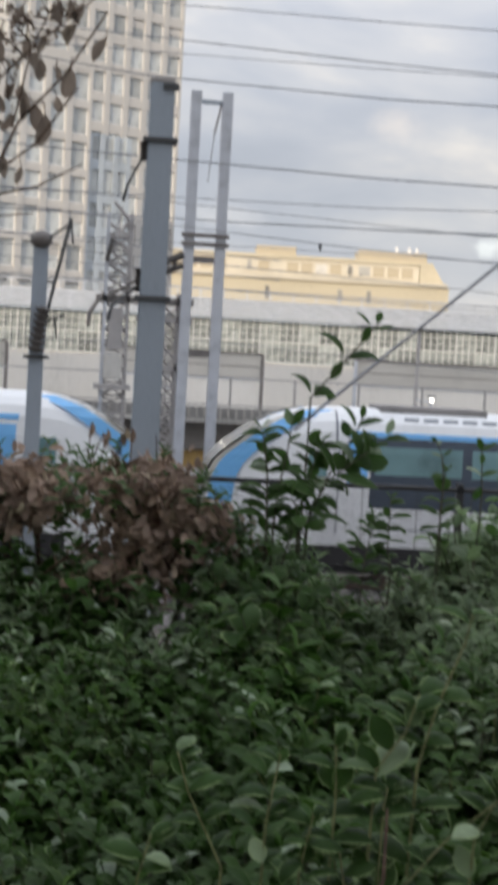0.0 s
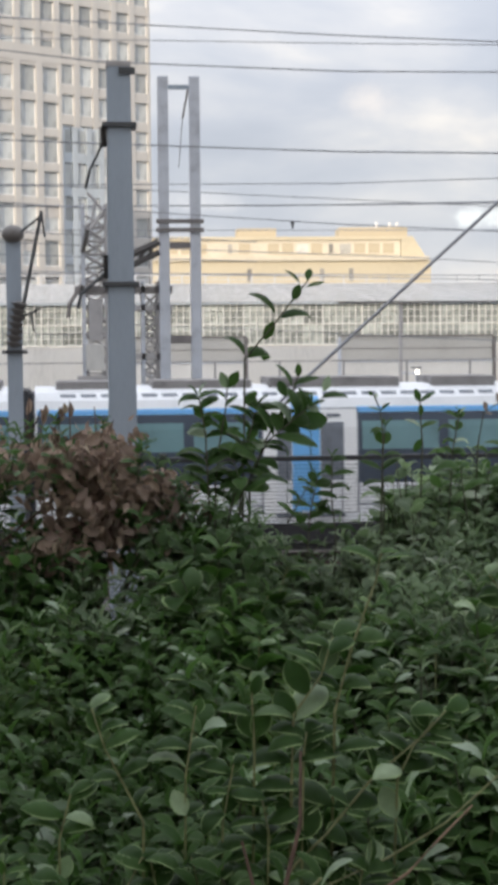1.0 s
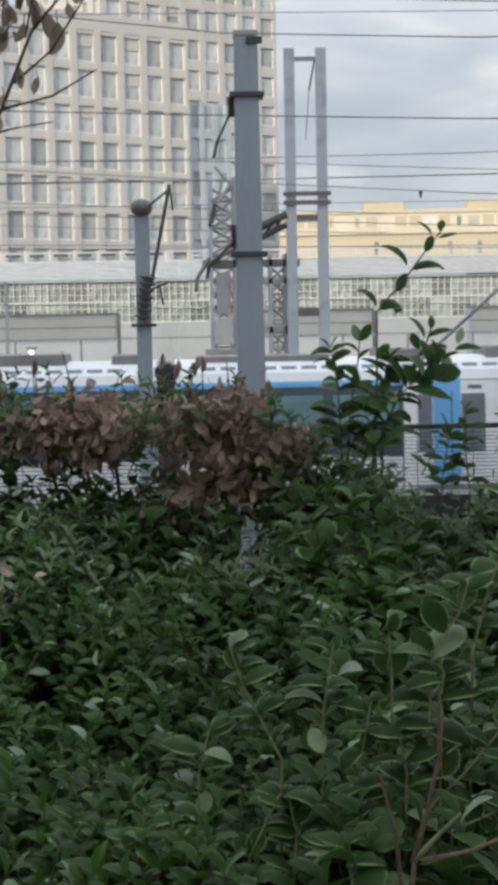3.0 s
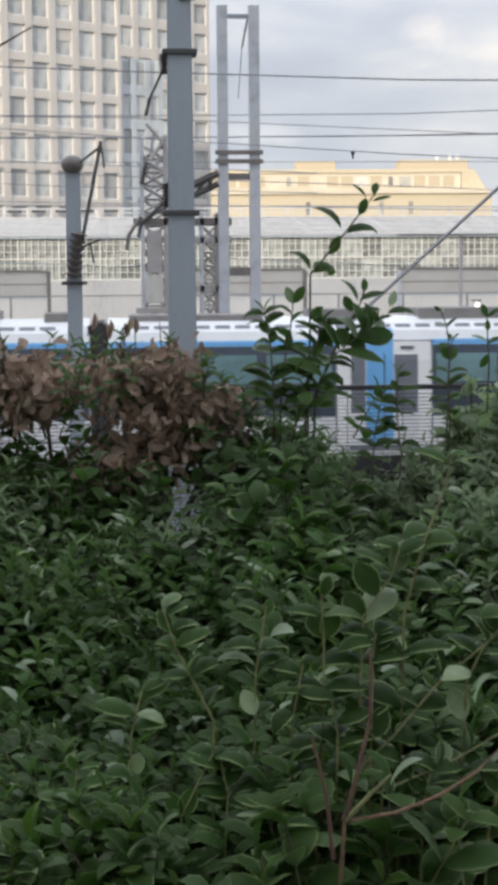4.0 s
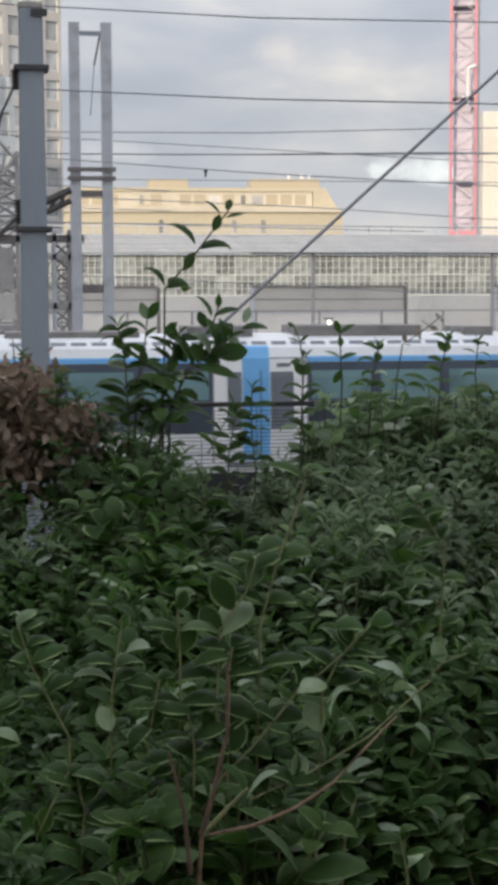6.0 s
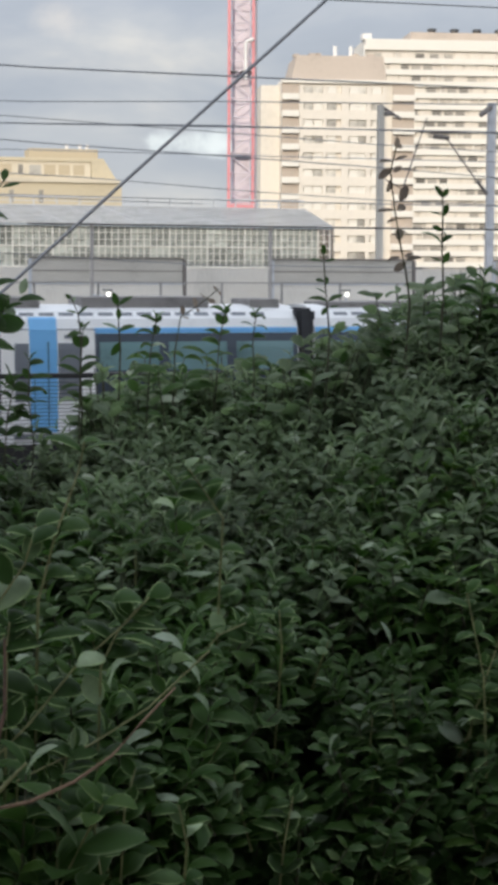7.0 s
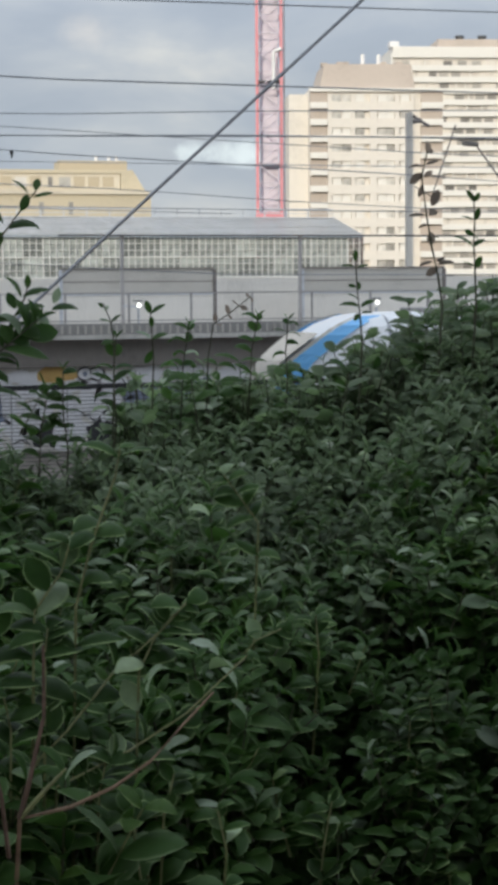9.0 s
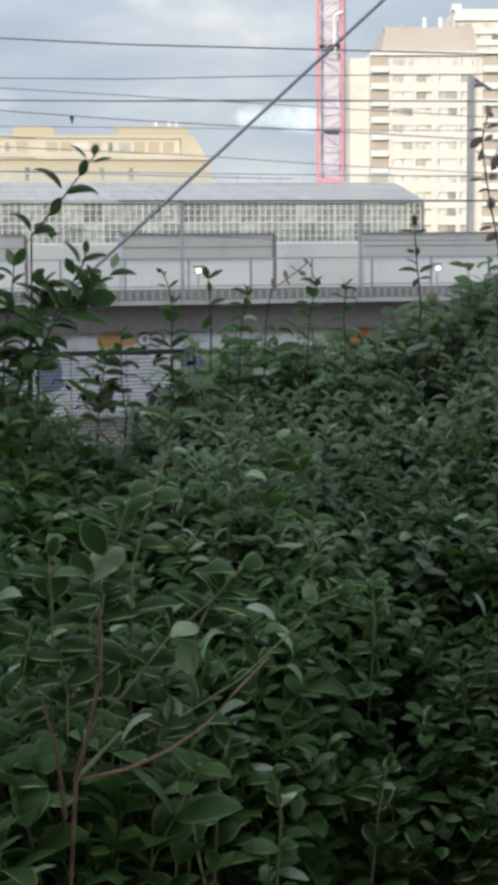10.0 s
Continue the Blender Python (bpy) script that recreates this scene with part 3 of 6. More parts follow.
# ---------------------------------------------------------------- glazed hall
def hall():
    h = thing("glazed_hall", "long low hall with gridded white-framed glazing and a blue-grey glass roof", "hall", (0, 100, 0))
    x0, x1, zb, ze = -75.0, 36.6, -0.3, 7.85
    part("base_wall", boxes((x0, x1, 0, 0.4, zb, 5.3)), M_WALL_W, h)
    part("back_wall", boxes((x0, x1, 24.0, 24.4, zb, 7.8)), M_WALL_W, h)
    part("eaves_beam", boxes((x0, x1 + 0.1, -0.25, 0.4, ze - 0.02, ze + 0.10)), M_STEEL, h)
    bm = bmesh.new()
    n = int((x1 - x0) / 0.41)
    for k in range(n + 1):
        w = 0.085 if k % 6 == 0 else 0.05
        box(bm, x0 + k * 0.41 - w / 2, x0 + k * 0.41 + w / 2, -0.06, 0.06, 5.3, ze - 0.06)
    for z, w in ((5.36, 0.10), (5.78, 0.04), (6.20, 0.04), (6.62, 0.07), (7.04, 0.04), (7.46, 0.04)):
        box(bm, x0, x1, -0.05, 0.05, z - w / 2, z + w / 2)
    tagged(part("glazing_grid", bm, M_H_FRAME, h), kind="stuff")
    pane = finish("pane", boxes((0.02, 1.21, 0.08, 0.10, 0, 1.22)), M_H_GLASS)
    for k in range(int((x1 - x0) / 1.23)):
        for z in (5.35, 6.585):
            o = part("pane", pane, None, h)
            o.location = (x0 + k * 1.23, 0, z)
    slope = bmesh.new()
    for k in range(int((x1 - x0 - 3) / 2.48)):
        a = x0 + k * 2.48
        me = [(a + 0.03, -0.2, ze + 0.13), (a + 2.45, -0.2, ze + 0.13), (a + 2.45, 12.0, ze + 1.65), (a + 0.03, 12.0, ze + 1.65)]
        vs = [slope.verts.new(p) for p in me] + [slope.verts.new((p[0], p[1], p[2] - 0.06)) for p in me]
        for f in ((0, 1, 2, 3), (7, 6, 5, 4), (0, 4, 5, 1), (1, 5, 6, 2), (2, 6, 7, 3), (3, 7, 4, 0)):
            slope.faces.new([vs[i] for i in f])
    tagged(part("roof_glazing", slope, M_H_ROOF, h), kind="stuff")
    bars = bmesh.new()
    for k in range(15):
        f = k / 14
        y, z = -0.2 + 12.2 * f, ze + 0.15 + 1.52 * f
        box(bars, x0, x1 + 2.4 * f, y - 0.05, y + 0.05, z - 0.01, z + 0.035)
    for k in range(int((x1 - x0 - 3) / 2.48)):
        a = x0 + k * 2.48
        rod(bars, (a, -0.2, ze + 0.15), (a, 12.0, ze + 1.67), 0.025, n=4)
    tagged(part("roof_grid", bars, M_GALV, h), kind="stuff")
    part("ridge", boxes((x0, x1 + 2.4, 11.9, 12.6, ze + 1.66, ze + 1.74)), M_GALV, h)
    rail = bmesh.new()
    box(rail, x0, x1 + 2.4, 12.2, 12.28, ze + 2.26, ze + 2.34)
    box(rail, x0, x1 + 2.4, 12.2, 12.26, ze + 1.98, ze + 2.03)
    for k in range(int((x1 - x0 + 2.4) / 1.6)):
        box(rail, x0 + k * 1.6, x0 + k * 1.6 + 0.08, 12.2, 12.26, ze + 1.744, ze + 2.28)
    part("ridge_railing", rail, M_GALV, h)
    vent = finish("vent", boxes((0, 0.95, 12.0, 12.18, ze + 2.06, ze + 2.24), bevel=0.02), M_DARKSTEEL)
    for k in range(9):
        o = part("vent", vent, None, h)
        o.location.x = -14.0 + k * 1.62
    xe = x0 + int((x1 - x0 - 3) / 2.48) * 2.48
    bm = bmesh.new()
    a, b, c, d, e2, g = [bm.verts.new(p) for p in ((xe, -0.2, ze + 0.13), (x1 + 0.1, -0.2, ze + 0.13), (x1 + 2.5, 12.0, ze + 1.65), (xe, 12.0, ze + 1.65), (x1 + 4.8, 24.2, ze + 0.13), (xe, 24.2, ze + 0.13))]
    bm.faces.new((a, b, c, d))
    bm.faces.new((d, c, e2, g))
    part("end_roof", bm, M_H_ROOF, h)
    bm = bmesh.new()
    f = [bm.verts.new(p) for p in ((x1 + 0.1, -0.2, zb), (x1 + 4.8, 24.2, zb), (x1 + 4.8, 24.2, ze + 0.12), (x1 + 2.5, 12.0, ze + 1.64), (x1 + 0.1, -0.2, ze + 0.12))]
    bm.faces.new(f)
    part("gable", bm, M_H_GLASS, h)
    bm = bmesh.new()
    vs = [bm.verts.new(p) for p in ((x0, 12.6, ze + 1.66), (x1 - 3, 12.6, ze + 1.66), (x1 - 3, 24.2, ze), (x0, 24.2, ze))]
    bm.faces.new(vs)
    part("rear_roof", bm, M_H_ROOF, h)


hall()


# ---------------------------------------------------------------- buildings
def grid_block(name, label, at, turn, cols, colw, rows, rowh, zbase, depth, win, mat_wall, mat_pane, attic=0.0, side_cols=0, group=""):
    """A block whose front runs along its own x axis: piers and spandrels stand proud of recessed windows."""
    t = thing(name, label, "building", at, group=group, turn=turn)
    wide, high = cols * colw, zbase + rows * rowh
    part("core", boxes((0.3, wide - 0.3, 0.45, depth, 0, high + attic - 0.05)), mat_wall, t)
    part("roof", boxes((0, wide, 0.0, depth, high + attic - 0.046, high + attic + 0.15)), mat_wall, t)
    bm = bmesh.new()
    ww, wh, sill = win
    box(bm, 0, wide, 0, 0.446, 0, zbase)
    for c in range(cols + 1):
        a = max(0, c * colw - (colw - ww) / 2)
        b = min(wide, c * colw + (colw - ww) / 2)
        box(bm, a, b, 0.0, 0.446, zbase, high)
    for r in range(rows + 1):
        z0 = zbase + (r - 1) * rowh + sill + wh if r else zbase - 0.01
        z1 = zbase + r * rowh + sill if r < rows else high + attic - 0.05
        for c in range(cols):
            box(bm, c * colw + (colw - ww) / 2, (c + 1) * colw - (colw - ww) / 2, 0.06, 0.44, z0, z1)
    if attic:
        box(bm, 0, wide, 0, 0.445, high, high + attic - 0.05)
    tagged(part("facade", bm, mat_wall, t), kind="stuff")
    pane = finish("window", boxes((-ww / 2, ww / 2, 0.30, 0.36, 0, wh)), mat_pane)
    frame_me = finish("frame", boxes((-ww / 2, -ww / 2 + 0.08, 0.26, 0.30, 0, wh), (ww / 2 - 0.08, ww / 2, 0.26, 0.30, 0, wh), (-ww / 2, ww / 2, 0.25, 0.30, 0, 0.08)), M_WHITE)
    blind = finish("blind", boxes((-ww / 2, ww / 2, 0.22, 0.25, wh * 0.55, wh)), mat_wall)
    rnd = random.Random(cols * rows)
    for r in range(rows):
        for c in range(cols):
            o = part("window", pane, None, t)
            o.location = ((c + 0.5) * colw, 0, zbase + r * rowh + sill)
            part("frame", frame_me, None, o)
            if rnd.random() < 0.10:
                part("blind", blind, None, o)
    if side_cols:
        # the other street front, on the block's left end
        bm = bmesh.new()
        sw = depth / side_cols
        for c in range(side_cols + 1):
            box(bm, -0.4, -0.004, max(0, c * sw - 0.55), min(depth, c * sw + 0.55), 0, high + attic)
        for r in range(rows + 1):
            z0 = zbase + (r - 1) * rowh + sill + wh if r else 0
            z1 = zbase + r * rowh + sill if r < rows else high + attic
            box(bm, -0.36, -0.006, 0.02, depth - 0.02, z0, z1)
        tagged(part("side_facade", bm, mat_wall, t), kind="stuff")
        glass = finish("window", boxes((-0.1, -0.05, -sw / 2 + 0.55, sw / 2 - 0.55, 0, wh)), mat_pane)
        for r in range(rows):
            for c in range(side_cols):
                o = part("window", glass, None, t)
                o.location = (0, (c + 0.5) * sw, zbase + r * rowh + sill)
    return t


def left_buildings():
    e = Vector((0.815, 0.579, 0))
    turn = math.degrees(math.atan2(e.y, e.x))
    # tall slab behind, and the lower block before it
    right = Vector((10.48, 189, 0))
    o = right - e * 23.2
    grid_block("apartment_block", "tall pale beige apartment block with a regular window grid", (o.x, o.y, 0), turn, 9, 23.2 / 9, 13, 3.27, 4.16, 16, (1.85, 2.2, 0.55),
               M_B_WALL, M_B_GLASS, attic=1.3, side_cols=8)
    right = Vector((0.34, 150, 0))
    o = right - e * 31.33
    grid_block("apartment_block", "lower pale beige apartment block with large square windows", (o.x, o.y, 0), turn, 13, 2.41, 8, 3.08, 6.09, 14, (1.74, 2.35, 0.4),
               M_B_WALL, M_B_GLASS, attic=1.3)
    n = Vector((-e.y, e.x, 0))
    at = right + e * 0.05 + n * 0.5
    g = thing("glass_bay", "blue-grey glazed bay between two apartment blocks", "building bay", (at.x, at.y, 0), turn=turn)
    part("wall", boxes((0.004, 5.0, 0.30, 5, 0, 25.4)), M_B_BLUE, g)
    for x in (0.28, 1.70, 3.30, 4.72):
        part("pier", boxes((x - 0.28, x + 0.28, 0.0, 0.296, 0, 25.4)), M_B_BLUE, g)
    pane = finish("window", boxes((-0.48, 0.48, 0.20, 0.296, 0, 2.1)), M_B_GLASS)
    for k in range(8):
        part("floor_band", boxes((0.0, 5.0, 0.04, 0.28, 0.6 + 3.08 * k, 1.5 + 3.08 * k)), M_B_BLUE, g)
        for x in (0.99, 2.5, 4.01):
            o = part("window", pane, None, g)
            o.location = (x, 0, 1.5 + 3.08 * k)


left_buildings()


def yellow_building():
    t = thing("yellow_building", "long yellow-ochre building with a cream terrace storey in evening sun", "building", (12.4, 319.9, -1.22), turn=-3)
    t.scale = (1.24, 1.24, 1.24)
    part("body", boxes((-60, 48.3, 0, 14, -0.2, 18.8)), M_YELLOW, t)
    part("terrace_slab", boxes((-60, 48.0, -0.4, 6, 18.804, 19.4)), M_YELLOW_L, t)
    part("upper_storey", boxes((-60, 43.8, 2.5, 13, 19.404, 22.2)), M_YELLOW_L, t)
    part("parapet", boxes((-60, 43.9, 2.2, 13.4, 22.204, 22.75)), M_YELLOW, t)
    bm = bmesh.new()
    vs = [bm.verts.new(p) for p in ((43.904, 2.2, 19.404), (47.9, 2.2, 19.404), (45.8, 2.2, 22.75), (43.904, 2.2, 22.75), (43.904, 13, 19.404), (47.9, 13, 19.404), (45.8, 13, 22.75), (43.904, 13, 22.75))]
    for f in ((0, 1, 2, 3), (1, 5, 6, 2), (5, 4, 7, 6), (4, 0, 3, 7), (3, 2, 6, 7)):
        bm.faces.new([vs[i] for i in f])
    part("sloping_gable", bm, M_YELLOW, t)
    for a, b, h in ((17.8, 24.1, 24.2), (34.2, 45.2, 24.3), (-6, 2, 24.1), (-30, -24, 24.2)):
        part("roof_hut", boxes((a, b, 4, 10, 22.754, h), bevel=0.06), M_HUT, t)
    pane = finish("window", boxes((-0.35, 0.35, 2.42, 2.496, 0, 1.5)), M_Y_GLASS)
    wide = finish("window", boxes((-0.9, 0.9, 2.43, 2.496, 0, 1.5)), M_TOWER_G)
    slot = finish("window", boxes((-0.35, 0.35, -0.06, -0.004, 0, 2.0)), M_Y_GLASS)
    shut = finish("shutter", boxes((-0.9, 0.9, 2.44, 2.495, 0, 1.6)), M_HUT)
    sill = finish("sill", boxes((-1.0, 1.0, 2.30, 2.495, -0.16, -0.02)), M_YELLOW_L)
    rnd = random.Random(3)
    for k in range(44):
        x = -57 + k * 2.3
        kind = rnd.random()
        if kind < 0.85:
            o = part("shutter" if kind < 0.42 else "window", shut if kind < 0.42 else wide if kind < 0.62 else pane, None, t)
            o.location = (x, 0, 20.1)
            part("sill", sill, None, o)
        for z in (3.0, 6.0, 9.0, 12.0, 15.6):
            if rnd.random() < 0.22:
                o = part("window", slot, None, t)
                o.location = (x + 0.6, 0, z)
    for x in (40.5, 42.6, 43.8):
        part("chimney_pot", rods(((x, 6, 24.3), (x, 6, 25.2), 0.25), n=8), M_WHITE, t)


yellow_building()


def towers():
    # nearer tower: flat front with recessed balcony columns at both ends and a mansard on top
    t = thing("residential_tower", "cream residential tower with a grey-brown attic in evening sun", "tower block", (87.0, 262, 0), turn=-12)
    w, fl = 22.3, 2.74
    part("core", boxes((0, w, 0.6, 16, 0, 36.9)), M_TOWER, t)
    part("side_wing", boxes((-3.2, -0.004, 3.5, 14, 0, 36.2)), M_TOWER, t)
    bm = bmesh.new()
    vs = [bm.verts.new(p) for p in ((1.6, 0.5, 36.904), (17.6, 0.5, 36.904), (17.2, 1.6, 41.0), (2.6, 1.6, 41.0), (1.6, 14, 36.904), (17.6, 14, 36.904), (17.2, 13, 41.0), (2.6, 13, 41.0))]
    for f in ((0, 1, 2, 3), (1, 5, 6, 2), (5, 4, 7, 6), (4, 0, 3, 7), (3, 2, 6, 7)):
        bm.faces.new([vs[i] for i in f])
    part("attic", bm, M_ATTIC_AND_SHADE, t)
    part("cornice", boxes((-0.2, w + 0.1, -0.1, 0.56, 36.3, 36.9)), M_TOWER_W, t)
    front = finish("wall_panel", boxes((2.9, 17.4, 0.0, 0.596, -0.64, 0.9)), M_TOWER)
    piers = [finish("pier", boxes((a, b, 0.004, 0.59, 0.9, 2.1)), M_TOWER) for a, b in ((2.9, 3.6), (6.9, 7.5), (10.0, 11.2), (14.2, 14.9), (16.9, 17.4))]
    balc = finish("balcony", boxes((0.0, 2.85, -0.5, 0.1, -0.25, 0.75)), M_TOWER_W)
    balc_r = finish("balcony", boxes((18.6, 22.3, -0.5, 0.1, -0.25, 0.75)), M_TOWER_W)
    # panels behind the balconies, darker to put the balcony shadow into the colour
    rec = finish("recess", boxes((0.0, 2.85, 0.3, 0.59, 0.76, 2.45)), M_ATTIC_AND_SHADE)
    rec_r = finish("recess", boxes((18.6, 22.3, 0.3, 0.59, 0.76, 2.45)), M_ATTIC_AND_SHADE)
    glass = finish("window", boxes((0, 1.45, 0.35, 0.45, 0.9, 2.1)), M_TOWER_G)
    shut = finish("shutter", boxes((0, 1.45, 0.25, 0.35, 0.9, 2.1)), M_TOWER_W)
    rnd = random.Random(8)
    for k in range(13):
        z = 0.9 + k * fl
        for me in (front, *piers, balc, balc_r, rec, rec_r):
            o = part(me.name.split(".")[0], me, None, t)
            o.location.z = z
        for x in (3.75, 5.4, 7.65, 11.4, 12.7, 15.2):
            dark = rnd.random() < 0.42
            o = part("window" if dark else "shutter", glass if dark else shut, None, t)
            o.location = (x, 0, z)
    for x in (2.4, 5, 6.2, 12.5, 15):
        part("roof_unit", boxes((x, x + rnd.uniform(0.6, 1.8), 4, 6, 41.004, 41.0 + rnd.uniform(0.5, 0.9))), M_ATTIC_AND_SHADE, t)
    for x in (9.5, 12.2):
        part("flue", rods(((x, 5, 41.0), (x, 5, 43.0), 0.35), n=8), M_WHITE, t)
    # farther, wider tower: white balcony bands on every storey
    t = thing("balcony_tower", "wide white residential tower with continuous balcony bands in sun", "tower block", (140.5, 362, 0), turn=-12)
    w, fl = 62.0, 2.62
    # core in a duller tone that holds the shade between the balcony bands
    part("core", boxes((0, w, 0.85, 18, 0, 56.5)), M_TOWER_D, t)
    part("end_wall", boxes((-0.4, -0.004, 0, 18, 0, 57.5)), M_TOWER_W, t)
    part("roof_parapet", boxes((0, w, 0, 18, 56.504, 59.0)), M_TOWER_W, t)
    part("roof_storey", boxes((11.5, w, 5, 15, 59.004, 61.4)), M_ATTIC_AND_SHADE, t)
    part("corner_turret", boxes((-0.6, 1.6, 1, 4, 59.004, 60.3)), M_WHITE, t)
    band = finish("balcony_band", boxes((0, w, -0.15, 0.15, -0.35, 0.95), (0, w, 0.154, 0.84, -0.35, -0.15)), M_TOWER_W)
    fin = finish("balcony_wall", boxes((-0.12, 0.12, 0.16, 0.84, -0.14, 2.25)), M_TOWER_W)
    infill = finish("wall_panel", boxes((-1.35, 1.35, 0.5, 0.84, -0.14, 2.25)), M_TOWER)
    dark = finish("window", boxes((-1.0, 1.0, 0.72, 0.84, 0.0, 2.1)), M_Y_GLASS)
    for k in range(21):
        z = 1.4 + k * fl
        o = part("balcony_band", band, None, t)
        o.location.z = z
        x = 0.4
        while x < w - 2:
            x += rnd.choice((2.1, 2.8, 2.8, 3.4))
            kind = rnd.random()
            o = part("balcony_wall", fin, None, t) if kind < 0.2 else part("wall_panel", infill, None, t) if kind < 0.62 else part("window", dark, None, t)
            o.location = (min(x, w - 1.5), 0, z)
    for k in range(7):
        part("roof_vent", lathe(bmesh.new(), (17 + 5.4 * k, 7, 61.404), ((0.9, 0), (0.9, 0.5), (1.2, 0.6), (1.0, 1.1)), 8), M_DARKSTEEL, t)


towers()


def crane():
    t = thing("tower_crane", "red lattice tower crane mast with a white ladder side", "crane", (37.2, 122, 0), turn=-17.0)
    s, top = 0.92, 52.0
    for a, b in ((-s, -s), (s, -s), (s, s), (-s, s)):
        part("chord", boxes((a - 0.11, a + 0.11, b - 0.11, b + 0.11, 0, top)), M_RED, t)
    pale = material("faded lilac-grey lattice", (0.66, 0.60, 0.66), 0.6, scale=0.6, bump=0.0)
    bm = bmesh.new()
    k = 0
    z = 0.0
    while z < top - 1.4:
        for a, b in (((-s, -s), (s, -s)), ((s, -s), (s, s)), ((s, s), (-s, s)), ((-s, s), (-s, -s))):
            if k % 2:
                a, b = b, a
            rod(bm, (*a, z), (*b, z + 1.4), 0.045, n=4)
            rod(bm, (*a, z), (*b, z), 0.045, n=4)
        z += 1.4
        k += 1
    tagged(part("bracing", bm, pale, t), kind="stuff")
    # flat panel added inside the mast, coloured like hazy sky behind the lattice
    part("ladder_cage", boxes((-0.7, 0.7, 0.1, 0.2, 0, top)), pale, t)
    part("climbing_collar", boxes((-s - 0.2, s + 0.2, -s - 0.2, -s - 0.14, 9.6, 9.9)), M_RED, t)
    part("foot_collar", boxes((-s - 0.14, s + 0.14, -s - 0.2, -s - 0.14, 9.85, 10.3)), M_RED, t)
    part("white_duct", boxes((s + 0.13, s + 0.30, -0.3, 0.3, 0, top)), M_WHITE, t)
    for z in (20.2, 14.0, 27.0):
        part("landing", boxes((-s, s, -s, s, z, z + 0.08)), M_DARKSTEEL, t)
    part("white_pipe", rods(((0.35, -s - 0.2, 19.6), (0.35, -s - 0.2, 22.4), 0.14), ((0.35, -s - 0.2, 22.4), (0.95, -s - 0.2, 22.6), 0.14), n=8), M_WHITE, t)


crane()


def shade_block():
    # out of view; added so that its shadow covers hedge, tracks and deck
    b = thing("street_block", "plain tall grey concrete block, unseen, added to keep the sun off street and tracks", "building")
    part("body", boxes((-125, 40, -62, -46, 3.4, 64)), M_CONCRETE, b)
    part("roof_edge", boxes((-125.3, 40.3, -62.3, -45.7, 64.004, 64.6)), M_CONCRETE_D, b)
    win = finish("window", boxes((-0.7, 0.7, -45.99, -45.93, 0, 1.5)), M_B_GLASS)
    for r in range(6):
        for c in range(14):
            o = part("window", win, None, b)
            o.location = (-20 + c * 3.0, 0, 6.0 + r * 3.2)


shade_block()


# ---------------------------------------------------------------- masts and wires
def insulator(parent, a, b, r=0.07):
    """A ribbed body between two points, turned about its axis."""
    a, b = Vector(a), Vector(b)
    d = (b - a).normalized()
    u = d.cross(Vector((0.3, 1, 0.2))).normalized()
    v = d.cross(u)
    n, rings = 10, []
    bm = bmesh.new()
    prof = [(0.0, 0.3)] + [(q, w) for k in range(7) for q, w in (((k + 0.15) / 7, 0.35), ((k + 0.3) / 7, 1.0), ((k + 0.7) / 7, 0.6))] + [(1.0, 0.3)]
    for f, w in prof:
        c = a.lerp(b, f)
        rings.append([bm.verts.new(c + (u * math.cos(2 * math.pi * q / n) + v * math.sin(2 * math.pi * q / n)) * r * w) for q in range(n)])
    for p, q in zip(rings, rings[1:]):
        for k in range(n):
            bm.faces.new((p[k], p[(k + 1) % n], q[(k + 1) % n], q[k]))
    bm.faces.new(rings[0][::-1])
    bm.faces.new(rings[-1])
    part("insulator", bm, M_CERAMIC, parent)


def h_mast(bm, w, z0, z1, flange=0.02):
    box(bm, -w / 2, w / 2, -w / 2, -w / 2 + flange, z0, z1)
    box(bm, -w / 2, w / 2, w / 2 - flange, w / 2, z0, z1)
    box(bm, -0.008, 0.008, -w / 2 + flange, w / 2 - flange, z0, z1)
    return bm


def big_mast():
    t = thing("catenary_mast", "thick blue-grey steel catenary mast with dark clamp collars", "mast", (0.615, 16.5, 1.2))
    bm = bmesh.new()
    # slightly wider foot than head
    a, b = 0.16, 0.115
    vs = [bm.verts.new((sx * h, sy * h, z)) for z, h in ((0, a), (6.78, b)) for sx, sy in ((-1, -1), (1, -1), (1, 1), (-1, 1))]
    for f in ((0, 3, 2, 1), (4, 5, 6, 7), (0, 1, 5, 4), (1, 2, 6, 5), (2, 3, 7, 6), (3, 0, 4, 7)):
        bm.faces.new([vs[i] for i in f])
    bmesh.ops.bevel(bm, geom=bm.edges[:], offset=0.012, segments=2, affect="EDGES")
    part("shaft", bm, M_STEEL, t)
    part("cap", boxes((-0.122, 0.122, -0.122, 0.122, 6.74, 6.80), bevel=0.01), M_PYLON, t)
    part("top_bracket", boxes((0.0, 0.16, -0.135, -0.122, 6.66, 6.73)), M_DARKSTEEL, t)
    part("foot", boxes((-0.3, 0.3, -0.3, 0.3, -0.4, 0.0), bevel=0.02), M_CONCRETE, t)
    for z, h in ((6.17, 0.155), (4.60, 0.165)):
        part("collar", boxes((-h - 0.015, h + 0.015, -h, h, z - 0.025, z + 0.025), bevel=0.006), M_DARKSTEEL, t)
    part("bracket", rods(((-0.14, -0.02, 6.05), (-0.30, -0.05, 5.72), 0.014), ((-0.30, -0.05, 5.72), (-0.34, -0.05, 5.55), 0.018), n=6), M_DARKSTEEL, t)
    insulator(t, (-0.16, -0.02, 6.16), (-0.15, -0.02, 5.96), 0.055)
